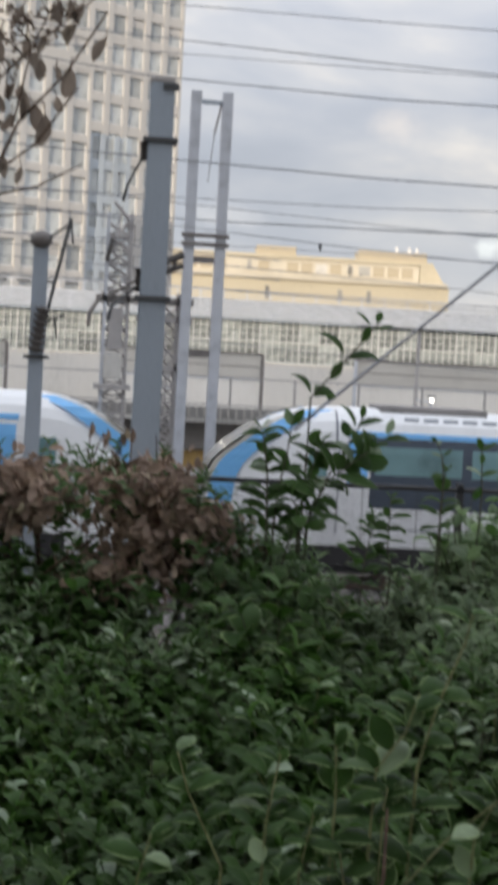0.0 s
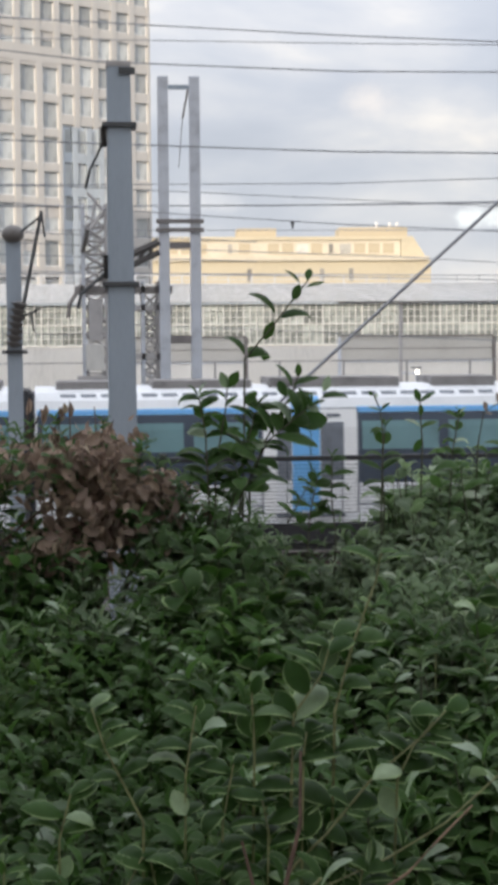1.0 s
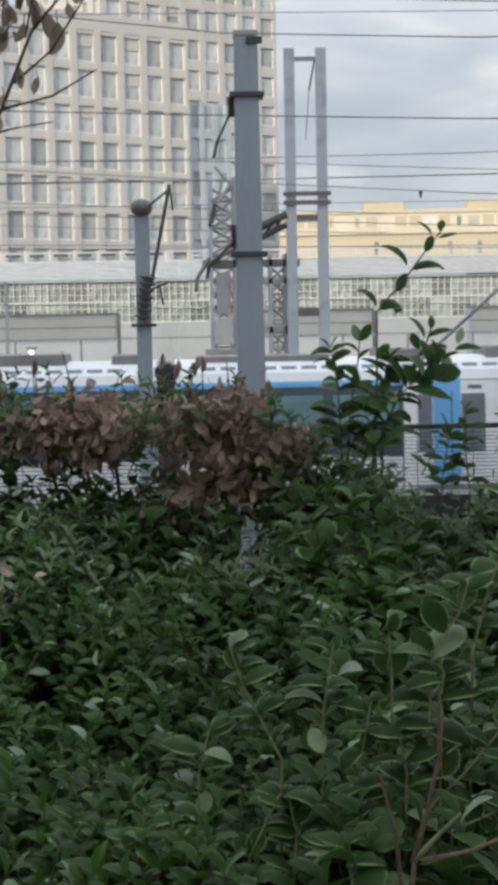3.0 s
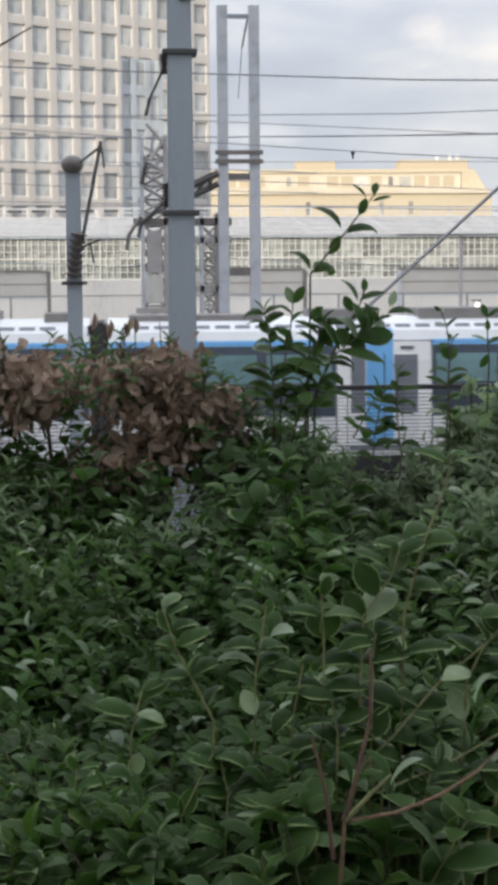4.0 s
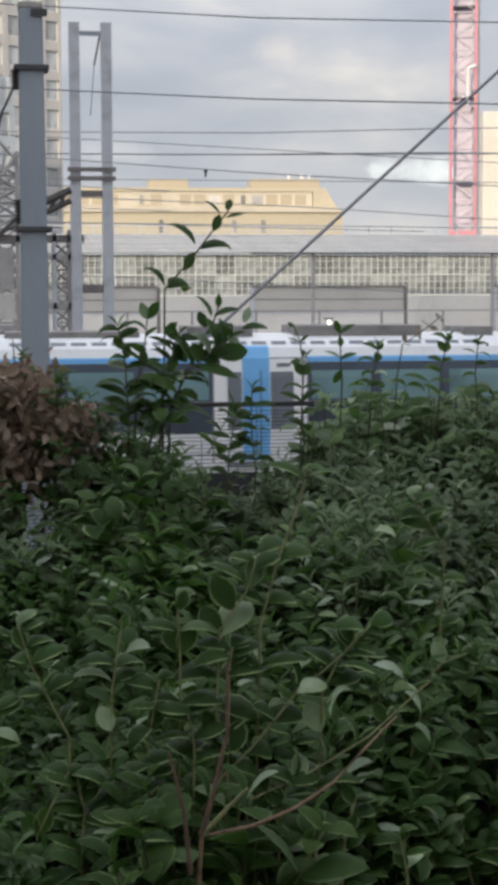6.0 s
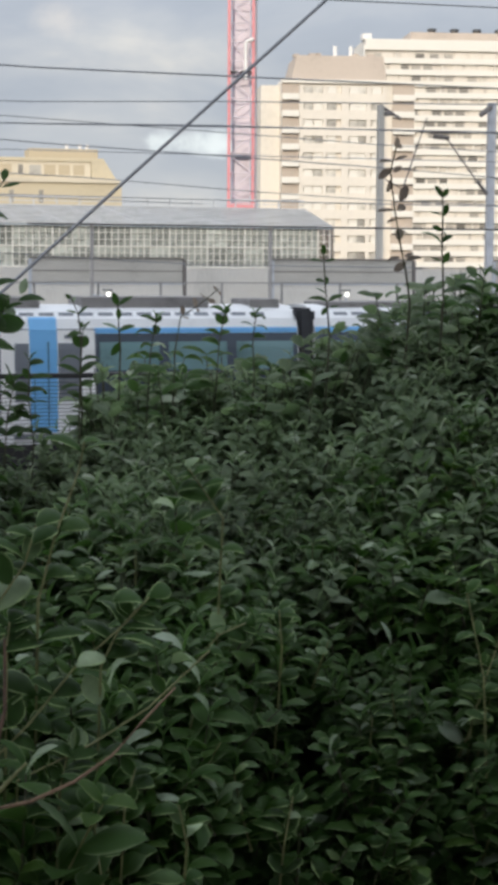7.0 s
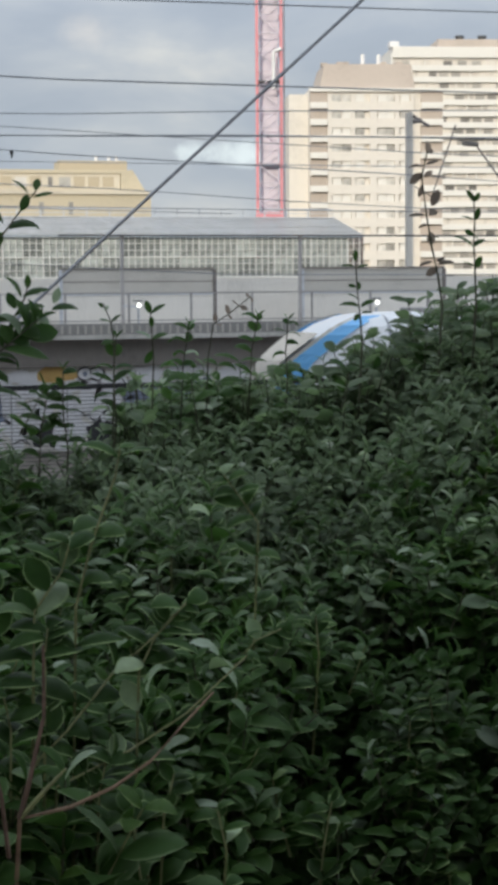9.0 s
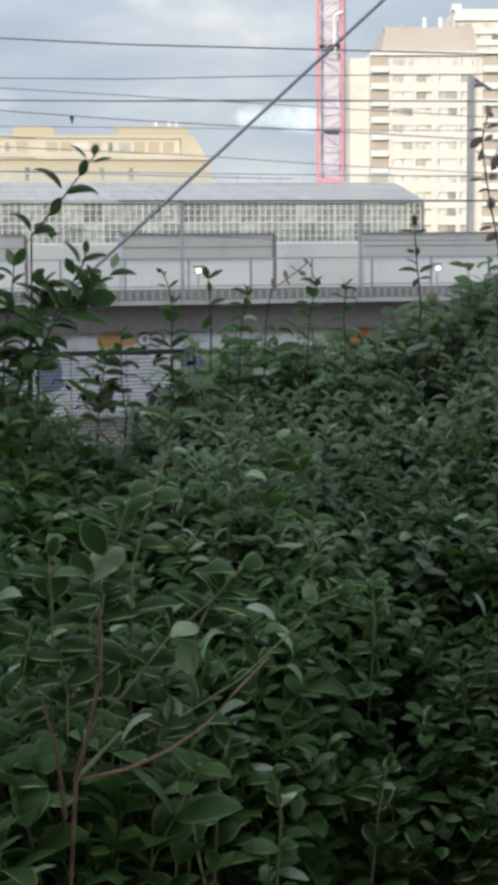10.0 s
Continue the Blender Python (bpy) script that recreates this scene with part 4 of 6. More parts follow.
    part("bracket", rods(((-0.15, -0.02, 4.72), (-0.40, -0.05, 4.50), 0.018), ((-0.40, -0.05, 4.50), (-0.43, -0.05, 4.36), 0.02), n=6), M_DARKSTEEL, t)
    insulator(t, (-0.15, 0, 4.90), (-0.14, 0, 4.66), 0.055)


def short_pole():
    t = thing("feeder_pole", "blue-grey steel pole with ball insulator and angled feeder arm", "pole", (-0.80, 29.0, -0.25))
    part("shaft", h_mast(bmesh.new(), 0.26, 0, 7.40), M_STEEL, t)
    part("infill", boxes((-0.11, -0.012, -0.105, 0.105, 0.0, 7.38), (0.012, 0.11, -0.105, 0.105, 0.0, 7.38)), M_STEEL, t)
    bm = bmesh.new()
    bmesh.ops.create_uvsphere(bm, u_segments=16, v_segments=10, radius=0.19)
    for v in bm.verts:
        v.co = Vector((v.co.x * 1.05, v.co.y - 0.1, v.co.z * 0.85 + 7.42))
    part("ball_insulator", bm, M_CERAMIC, t, "dark ball insulator", True)
    part("feeder_arm", rods(((0.1, -0.2, 7.42), (0.50, -0.25, 7.72), 0.022), ((0.50, -0.25, 7.80), (0.15, -0.25, 6.10), 0.032), ((0.50, -0.25, 7.8), (0.55, -0.25, 7.35), 0.018), n=8), M_DARKSTEEL, t)
    insulator(t, (0.10, -0.25, 6.25), (-0.02, -0.22, 5.45), 0.16)
    part("collar", boxes((-0.22, 0.22, -0.2, 0.2, 5.34, 5.40), bevel=0.01), M_DARKSTEEL, t)
    part("stub", rods(((0.12, -0.25, 5.98), (0.47, -0.25, 6.12), 0.022), ((0.3, -0.25, 6.04), (0.34, -0.25, 5.72), 0.02), n=6), M_DARKSTEEL, t)


def twin_posts():
    t = thing("twin_anchor_mast", "pair of pale galvanised posts joined by cross plates", "mast", (3.40, 47.0, -0.3))
    for x in (-0.44, 0.46):
        part("post", boxes((x - 0.15, x + 0.15, -0.13, 0.13, 0, 13.18), bevel=0.012), M_GALV, t)
    part("top_tie", boxes((-0.288, 0.308, -0.05, 0.05, 12.82, 12.94)), M_STEEL, t)
    for z in (9.08, 8.83):
        part("cross_plate", boxes((-0.67, 0.69, -0.2, -0.134, z - 0.06, z + 0.06)), M_RUST, t)
    part("rail_tie", boxes((-0.288, 0.308, -0.08, 0.08, 8.32, 8.50)), M_RUST, t)
    part("low_tie", boxes((-0.288, 0.308, -0.08, 0.08, 5.60, 5.84)), M_RUST, t)
    part("drop_wire", rods(((0.28, -0.06, 12.8), (0.12, -0.06, 12.0), 0.03), ((0.12, -0.06, 12.0), (0.0, -0.06, 10.6), 0.012), n=5), M_RUST, t)
    arm = material("dark rusted arm steel", (0.10, 0.092, 0.088), 0.8, 0.3, scale=3)
    part("side_arm", rods(((-0.6, -0.1, 8.5), (-1.75, -0.3, 7.95), 0.12), ((-0.6, -0.1, 8.2), (-1.75, -0.3, 7.65), 0.10), ((-1.0, -0.2, 8.3), (-1.2, -0.2, 7.9), 0.06), ((-0.75, -0.2, 8.4), (-0.9, -0.2, 8.05), 0.06), ((-1.3, -0.2, 8.15), (-1.5, -0.2, 7.8), 0.06), n=6), arm, t)


def lattice_tower():
    t = thing("lattice_pylon", "grey-brown lattice signal pylon with brackets and cables", "pylon", (1.0, 47.5, -0.3))
    for x0, x1, zt, m in ((-0.34, 0.32, 9.6, M_PYLON), (1.35, 1.78, 7.4, M_PYLON)):
        for x in (x0, x1):
            for y in (-0.3, 0.3):
                part("leg", boxes((x - 0.05, x + 0.05, y - 0.05, y + 0.05, 0, zt)), M_GALV if x == x0 else m, t)
        bm = bmesh.new()
        z, k = 0.2, 0
        while z < zt - 0.4:
            for y in (-0.3, 0.3):
                a, b = (x0, x1) if k % 2 else (x1, x0)
                rod(bm, (a, y, z), (b, y, z + 0.38), 0.030, n=4)
                rod(bm, (b, y, z), (a, y, z + 0.38), 0.022, n=4)
                rod(bm, (a, y, z), (b, y, z), 0.025, n=4)
            z += 0.38
            k += 1
        tagged(part("bracing", bm, m, t), kind="stuff")
    part("gantry_beam", boxes((-0.6, 2.2, -0.35, 0.35, 7.05, 7.25)), M_RUST, t)
    part("gantry_beam", boxes((0.6, 2.2, -0.35, 0.35, 6.55, 6.72)), M_PYLON, t)
    part("low_beam", boxes((1.1, 2.0, -0.35, 0.35, 5.15, 5.33)), M_PYLON, t)
    part("bracket", rods(((-0.4, -0.4, 7.3), (-0.75, -0.45, 6.75), 0.06), ((-0.75, -0.45, 6.75), (-0.80, -0.45, 6.35), 0.07), ((-0.3, -0.4, 7.2), (0.6, -0.45, 7.75), 0.06), n=6), M_RUST, t)
    part("bracket", rods(((-0.2, -0.4, 9.9), (0.25, -0.4, 9.4), 0.05), ((0.25, -0.4, 9.4), (-0.1, -0.4, 8.9), 0.06), ((-0.1, -0.4, 8.9), (0.0, -0.4, 9.6), 0.04), n=6), M_PYLON, t)
    part("stiffener", boxes((-0.22, 0.2, -0.36, -0.32, 5.7, 6.9), bevel=0.02), M_PYLON, t)
    part("platform", boxes((-0.55, 0.5, -0.5, 0.5, 4.55, 4.7)), M_PYLON, t)
    part("signal_box", boxes((-0.30, 0.22, -0.45, -0.32, 4.85, 5.6), bevel=0.02), M_CONCRETE, t)
    insulator(t, (-0.20, -0.45, 8.85), (-0.35, -0.45, 8.2), 0.10)


def far_poles():
    t = thing("track_mast", "slim grey-brown mast with a short bracket", "mast", (27.95, 70.0, -0.3), "far masts")
    part("shaft", boxes((-0.13, 0.13, -0.15, 0.15, 0, 12.9), bevel=0.01), M_PANEL, t)
    part("bracket", rods(((0.1, -0.16, 12.75), (0.9, -0.16, 12.3), 0.07), ((0.1, -0.16, 12.5), (0.5, -0.16, 12.55), 0.12), n=6), M_RUST, t)
    part("stay", rods(((1.0, -0.16, 9.0), (2.2, -0.16, 12.4), 0.035), ((0.2, -0.16, 9.6), (1.3, -0.16, 9.0), 0.03), n=5), M_RUST, t)
    t = thing("track_mast", "slim mauve-grey mast with feeder arm and insulators", "mast", (33.45, 70.0, -0.3), "far masts")
    part("shaft", boxes((-0.165, 0.165, -0.15, 0.15, 0, 13.2), bevel=0.01), M_GALV, t)
    part("bracket", rods(((-0.1, -0.16, 13.0), (-0.65, -0.16, 12.6), 0.12), n=6), M_RUST, t)
    part("arm", rods(((-0.3, -0.2, 9.0), (-2.4, -0.2, 11.6), 0.04), ((-2.4, -0.2, 11.6), (-3.1, -0.2, 11.7), 0.035), n=6), M_RUST, t)
    insulator(t, (-0.25, -0.2, 9.0), (-0.75, -0.2, 9.6), 0.11)
    insulator(t, (-2.2, -0.2, 11.5), (-3.0, -0.2, 11.55), 0.12)
    t = thing("catenary_mast", "broad dark mauve-grey catenary mast", "mast", (23.35, 45.0, -0.3))
    part("shaft", boxes((-0.42, 0.42, -0.3, 0.3, 0, 13.4), bevel=0.02), M_STEEL, t)
    part("collar", boxes((-0.5, 0.5, -0.36, 0.36, 7.9, 8.1)), M_RUST, t)


def wires():
    rows = [  # distance, radius, points (x, z)
        (24, 0.011, ((-14, 10.4), (-3.0, 10.0), (0.6, 9.86), (4.2, 9.72), (20, 9.3))),
        (50, 0.016, ((-14, 14.5), (1.2, 14.45), (8.7, 14.43), (30, 14.5))),
        (24, 0.012, ((-8, 10.3), (-1.6, 9.54), (0.6, 9.30), (4.2, 9.2), (9.3, 9.23), (12.4, 9.26), (24, 9.5))),
        (24, 0.013, ((-14, 8.6), (-3.1, 8.25), (0.5, 8.13), (4.2, 8.03), (9.3, 8.01), (12.2, 8.0), (24, 8.05))),
        (50, 0.018, ((-14, 10.1), (1.0, 10.12), (8.6, 10.18), (14.5, 10.39), (40, 11))),
        (50, 0.024, ((-14, 9.5), (1.0, 9.47), (9.0, 9.53), (14.9, 9.62), (40, 9.9))),
        (50, 0.016, ((-14, 9.4), (6.7, 9.5), (14.4, 9.65), (40, 9.7))),
        (30, 0.011, ((-8, 8.3), (0.6, 7.70), (5.2, 7.42), (11.6, 7.14), (15.3, 6.94), (28, 6.5))),
        (50, 0.016, ((-14, 8.9), (3.0, 8.2), (10.5, 7.93), (16, 7.6), (20.3, 7.41), (40, 7.0))),
        (50, 0.016, ((-14, 10.2), (-6.5, 10.13), (0.4, 10.06), (20, 9.2), (40, 8.6))),
        (50, 0.016, ((-14, 9.1), (-6.5, 8.94), (-1.7, 8.71), (6, 8.4))),
        (50, 0.014, ((-14, 8.5), (-6.5, 8.26), (-1.8, 8.03), (6, 7.8))),
        (50, 0.014, ((-14, 7.8), (-2, 7.55), (14, 7.2))),
        (60, 0.02, ((-14, 8.0), (8, 7.86), (20.9, 7.75), (45, 7.7))),
        (50, 0.016, ((-14, 6.1), (-3.2, 5.75), (0.2, 5.6), (2.3, 5.9), (14, 5.3), (30, 5.2))),
        (50, 0.02, ((-14, 15.95), (0.0, 15.92), (8.7, 15.86), (30, 15.9))),
        (66, 0.02, ((-20, 9.9), (20, 9.9), (50, 9.95))),
    ]
    for y, r, pts in rows:
        c = bmesh.new()
        path_rod(c, [(x, y, z) for x, z in pts], r, r, 5)
        ob = part("overhead_wire", c, M_WIRE)
        tagged(ob, "thin dark overhead line wire stretched above the tracks", "wire", "overhead wires")
    c = part("stay_cable", rods(((2.6, 20, 4.42), (9.6, 20, 10.65), 0.021), n=8), M_WIRE)
    tagged(c, "thick dark slanting stay cable of a mast", "cable")
    h = part("line_clamp", rods(((4.265, 30, 7.34), (4.265, 30, 7.41), 0.018), ((4.265, 30, 7.41), (4.265, 30, 7.47), 0.035), n=8), M_DARKSTEEL)
    tagged(h, "small dark clamp hanging on an overhead wire", "clamp")


big_mast()
short_pole()
twin_posts()
lattice_tower()
far_poles()
wires()


# ---------------------------------------------------------------- fence
def fence():
    t = thing("mesh_fence", "dark welded mesh fence with a flat top rail", "fence", (0, 14.5, 2.12))
    part("top_rail", boxes((-8, 14, -0.03, 0.03, 2.02, 2.065), bevel=0.006), M_FENCE, t)
    part("lower_rail", boxes((-8, 14, -0.02, 0.02, 0.10, 0.13)), M_FENCE, t)
    post = finish("post", boxes((-0.03, 0.03, -0.03, 0.03, -0.3, 2.10)), M_FENCE)
    for k in range(-3, 6):
        o = part("post", post, None, t)
        o.location.x = k * 2.5 + 0.9
    bm = bmesh.new()
    for k in range(56):
        z = 0.15 + k * 0.0333
        box(bm, -8, 14, -0.034, -0.031, z, z + 0.0055)
    for k in range(44):
        x = -8 + k * 0.5
        box(bm, x, x + 0.006, -0.042, -0.0385, 0.14, 2.02)
    tagged(part("welded_mesh", bm, M_FENCE, t), kind="stuff")


fence()


# ---------------------------------------------------------------- train
SIDE = ((0.50, 1.40), (1.00, 1.49), (1.95, 1.53), (2.65, 1.52), (3.25, 1.48), (3.70, 1.40), (3.95, 1.28), (4.14, 1.05), (4.25, 0.70), (4.28, 0.0))
NOSE = ((1.20, 0.0), (1.70, 0.01), (2.50, 0.10), (2.93, 0.32), (3.28, 0.72), (3.63, 1.20), (3.91, 1.62), (4.10, 2.05), (4.20, 2.42), (4.28, 3.0))


def side_y(z):
    return float(np.interp(z, [p[0] for p in SIDE], [p[1] for p in SIDE]))


def nose_s(z):
    """How far behind the tip the nose's outline stands at that height."""
    return float(np.interp(z, [p[0] for p in NOSE], [p[1] for p in NOSE]))


def nose_w(s):
    """How far the sides have opened out, s metres behind the tip."""
    return float(np.interp(s, (0, 0.3, 0.9, 2.0, 3.6), (0.56, 0.68, 0.84, 0.97, 1.0)))


def strip(bm, x0, x1, z0, z1, off, sides=(-1, 1)):
    """A sheet that follows a flank between two heights, proud by off, with its edges closed."""
    zs = [z0] + [p[0] for p in SIDE if z0 < p[0] < z1] + [z1]
    for sd in sides:
        ring = [[bm.verts.new((x, sd * (side_y(z) + o), z)) for z in zs] for x in (x0, x1) for o in (off, -0.01)]
        a, ai, b, bi = ring
        for k in range(len(zs) - 1):
            bm.faces.new((a[k], b[k], b[k + 1], a[k + 1]))
            bm.faces.new((a[k], a[k + 1], ai[k + 1], ai[k]))
            bm.faces.new((b[k], bi[k], bi[k + 1], b[k + 1]))
        bm.faces.new((a[0], ai[0], bi[0], b[0]))
        bm.faces.new((a[-1], b[-1], bi[-1], ai[-1]))
    return bm


def flank(name, x0, x1, z0, z1, off, mat, parent):
    for sd in (-1, 1):
        part(name, strip(bmesh.new(), x0, x1, z0, z1, off, (sd,)), mat, parent)


def nose_strip(bm, z0, z1, d0, d1, off, sides=(-1, 1)):
    """A band on a flank of the nose, between d0 and d1 metres behind its outline."""
    zs = np.linspace(z0, z1, 14)
    for sd in sides:
        rows = []
        for z in zs:
            row = []
            for d in np.linspace(d0, d1, 4):
                s = nose_s(z) + d
                row.append(bm.verts.new((-s, sd * (side_y(z) * nose_w(s) + off), z)))
            rows.append(row)
        for a, b in zip(rows, rows[1:]):
            for k in range(3):
                bm.faces.new((a[k], a[k + 1], b[k + 1], b[k]))
    return bm


def body_shell(x0, x1):
    bm = bmesh.new()
    loop = [(y, z) for z, y in SIDE] + [(-y, z) for z, y in reversed(SIDE[:-1])]
    ends = [[bm.verts.new((x, y, z)) for y, z in loop] for x in (x0, x1)]
    n = len(loop)
    for k in range(n):
        bm.faces.new((ends[0][k], ends[1][k], ends[1][(k + 1) % n], ends[0][(k + 1) % n]))
    bm.faces.new(ends[0])
    bm.faces.new(ends[1][::-1])
    return bm


def cab_shell(x0):
    """The end car's body from x0 (behind, negative) to the rounded nose at 0."""
    bm = bmesh.new()
    zs = [p[0] for p in SIDE]
    secs = [-x0, 3.6, 3.15, 2.8, 2.4, 1.8, 1.3, 0.9, 0.55, 0.3, 0.12, 0.0]
    rings = []
    for s in secs:
        top = float(np.interp(s, [p[1] for p in NOSE], [p[0] for p in NOSE])) if s < 3.15 else 4.28
        f = (top - 0.5) / (4.28 - 0.5)
        loop = []
        for z in zs:
            zz = 0.5 + (z - 0.5) * f
            yy = side_y(z) * nose_w(s)
            loop.append((yy, zz))
        loop += [(-y, z) for y, z in reversed(loop[:-1])]
        rings.append([bm.verts.new((-s, y, z)) for y, z in loop])
    n = len(rings[0])
    for a, b in zip(rings, rings[1:]):
        for k in range(n):
            bm.faces.new((a[k], b[k], b[(k + 1) % n], a[(k + 1) % n]))
    bm.faces.new(rings[0])
    bm.faces.new(rings[-1][::-1])
    return bm


def roof_kit(parent, x0, x1, rnd):
    x = x0 + 0.4
    while x < x1 - 0.8:
        w = rnd.choice((0.7, 1.6, 2.4, 3.2))
        w = min(w, x1 - x - 0.2)
        h = rnd.uniform(0.02, 0.15)
        part("roof_unit", boxes((x, x + w, -0.85, 0.85, 4.15, 4.32 + h), bevel=0.03), M_T_ROOF, parent)
        x += w + rnd.uniform(0.15, 1.4)
    # vent slots along the shoulder
    bm = bmesh.new()
    k = x0 + 0.5
    while k < x1 - 0.7:
        strip(bm, k, k + 0.36, 4.02, 4.10, 0.004)
        k += 0.48
    tagged(part("vent_strip", bm, M_T_GREY, parent), kind="stuff")


def flank_kit(parent, x0, x1, door):
    """Doors, window band and windows between x0 and x1, with the door's centre at door."""
    d0, d1 = door - 1.13, door + 1.13
    for a, b in ((x0, d0), (d1, x1)):
        if b - a < 1.0:
            continue
        flank("window_band", a, b, 1.93, 3.60, 0.006, M_T_DARK, parent)
        flank("blue_stripe", a, b, 3.604, 3.74, 0.008, M_T_BLUE, parent)
        n = max(1, round((b - a) / 1.9))
        w = (b - a) / n
        for k in range(n):
            flank("window", a + k * w + 0.12, a + (k + 1) * w - 0.12, 2.72, 3.40, 0.012, M_T_GLASS, parent)
        flank("lower_groove", a, b, 1.40, 1.43, 0.004, M_T_GREY, parent)
    flank("surround_edge", d0 - 0.04, d1 + 0.04, 1.21, 3.72, 0.008, M_T_GREY, parent)
    flank("door_surround", d0, d1, 1.23, 3.69, 0.012, M_WHITE_T, parent)
    flank("door_leaf", door - 0.82, door - 0.008, 1.25, 3.40, 0.022, M_T_PALE, parent)
    flank("door_leaf", door + 0.008, door + 0.82, 1.25, 3.40, 0.022, M_T_PALE, parent)
    flank("door_window", door - 0.80, door - 0.46, 2.0, 3.38, 0.028, M_T_GREY, parent)
    flank("door_window", door + 0.24, door + 0.80, 2.0, 3.38, 0.028, M_T_GREY, parent)
    flank("blue_panel", door - 0.44, door + 0.22, 1.26, 4.00, 0.030, M_T_BLUE, parent)
    flank("door_seam", door - 0.012, door + 0.012, 1.25, 3.42, 0.036, M_RUBBER, parent)
    flank("lettering", door + 0.40, door + 0.72, 3.50, 3.58, 0.030, M_T_GREY, parent)
    flank("door_step", d0 + 0.3, d1 - 0.3, 1.12, 1.20, 0.05, M_T_GREY, parent)


def bogie(parent, x):
    bm = bmesh.new()
    for sx in (-1.1, 1.1):
        for sy in (-0.75, 0.75):
            rod(bm, (x + sx, sy - 0.06, 0.43), (x + sx, sy + 0.06, 0.43), 0.43, n=20)
    part("wheelset", bm, M_RAIL, parent)
    part("bogie_frame", boxes((x - 1.7, x + 1.7, -1.1, -0.9, 0.35, 0.75), (x - 1.7, x + 1.7, 0.9, 1.1, 0.35, 0.75), (x - 0.3, x + 0.3, -0.9, 0.9, 0.4, 0.8), bevel=0.03), M_T_UNDER, parent)


M_WHITE_T = material("clean white door surround", (0.87, 0.88, 0.88), 0.35, scale=0.8, fine=14, vary=0.04, bump=0.02)
M_T_PALE = material("pale grey-white door leaf", (0.79, 0.81, 0.83), 0.35, scale=1.0, vary=0.06, bump=0.02)


def cab_car(parent, rnd, length=16.3):
    """End car, nose tip at x = 0, running back to x = -length."""
    c = part("end_car", cab_shell(-length), M_T_WHITE, parent)
    part("underframe", boxes((0.5 - length, -1.2, -1.2, 1.2, 0.30, 0.496)), M_T_UNDER, c)
    flank_kit(c, 0.05 - length, -4.0, 6.5 - length)
    flank("blue_stripe", -4.0, -3.4, 3.604, 3.74, 0.012, M_T_BLUE, c)
    for sd in (-1, 1):
        part("nose_band", nose_strip(bmesh.new(), 1.2, 4.2, 0.14, 0.70, 0.012, (sd,)), M_T_BLUE, c, "bright blue band sweeping up round the nose")
        part("nose_trim", nose_strip(bmesh.new(), 2.1, 4.2, 0.01, 0.135, 0.010, (sd,)), M_T_CREAM, c)
    flank("skirt", 0.1 - length, -2.2, 0.505, 0.98, 0.010, M_T_UNDER, c)
    flank("roof_seam", -3.2, -3.15, 3.3, 4.2, 0.008, M_T_GREY, c)
    flank("cab_window", -2.95, -2.5, 2.62, 3.22, 0.014, M_T_GLASS, c)
    flank("cab_door_line", -3.25, -3.22, 1.25, 3.5, 0.006, M_T_GREY, c)
    flank("blue_patch", -3.94, -3.45, 2.5, 3.5, 0.010, M_T_BLUE, c)
    # windscreen; its cream base colour stands in for the reflected sky
    bm = bmesh.new()
    rows = []
    for z in np.linspace(2.15, 3.75, 8):
        s = nose_s(z) - 0.02
        rows.append([bm.verts.new((-s + 0.012, y * side_y(z) * nose_w(max(s, 0)) * 0.9, z + 0.03)) for y in (-1, -0.5, 0, 0.5, 1)])
    for a, b in zip(rows, rows[1:]):
        for k in range(4):
            bm.faces.new((a[k], a[k + 1], b[k + 1], b[k]))
    part("windscreen", bm, M_T_SCREEN, c, "glossy windscreen with the sky's reflection put into its pale colour")
    for y in (-0.7, 0.7):
        part("headlight", boxes((-0.03, 0.03, y - 0.14, y + 0.14, 1.35, 1.55), bevel=0.02), M_T_PALE, c)
    part("coupler", boxes((-0.4, 0.10, -0.15, 0.15, 0.85, 1.12), bevel=0.02), M_T_UNDER, c)
    for x in (-3.6, 3.3 - length):
        bogie(c, x)
    roof_kit(c, 0.1 - length, -4.1, rnd)
    return c


def mid_car(parent, rnd):
    """Middle car, its ends at x = -6.4 and 6.4."""
    c = part("middle_car", body_shell(-6.4, 6.4), M_T_WHITE, parent)
    part("underframe", boxes((-6.2, 6.2, -1.2, 1.2, 0.30, 0.496)), M_T_UNDER, c)
    flank("skirt", -6.38, 6.38, 0.505, 0.98, 0.010, M_T_UNDER, c)
    flank_kit(c, -6.38, 6.38, 0.12)
    roof_kit(c, -6.3, 6.3, rnd)
    return c


def pantograph(parent, x):
    p = part("pantograph", boxes((x - 0.9, x + 0.9, -0.6, -0.5, 4.34, 4.42), (x - 0.9, x + 0.9, 0.5, 0.6, 4.34, 4.42)), M_T_UNDER, parent, "half-raised dark single-arm pantograph")
    part("lower_arm", rods(((x - 0.7, 0, 4.42), (x + 1.0, 0, 5.12), 0.045), n=8), M_DARKSTEEL, p)
    part("upper_arm", rods(((x + 1.0, -0.12, 5.12), (x - 1.0, -0.45, 5.72), 0.025), ((x + 1.0, 0.12, 5.12), (x - 1.0, 0.45, 5.72), 0.025), n=6), M_DARKSTEEL, p)
    part("contact_head", rods(((x - 1.0, -0.8, 5.76), (x - 1.0, 0.8, 5.76), 0.035), ((x - 0.75, -0.8, 5.76), (x - 0.75, 0.8, 5.76), 0.035), n=6), M_DARKSTEEL, p)
    part("knee", rods(((x + 1.0, -0.2, 5.12), (x + 1.0, 0.2, 5.12), 0.07), n=8), M_DARKSTEEL, p)


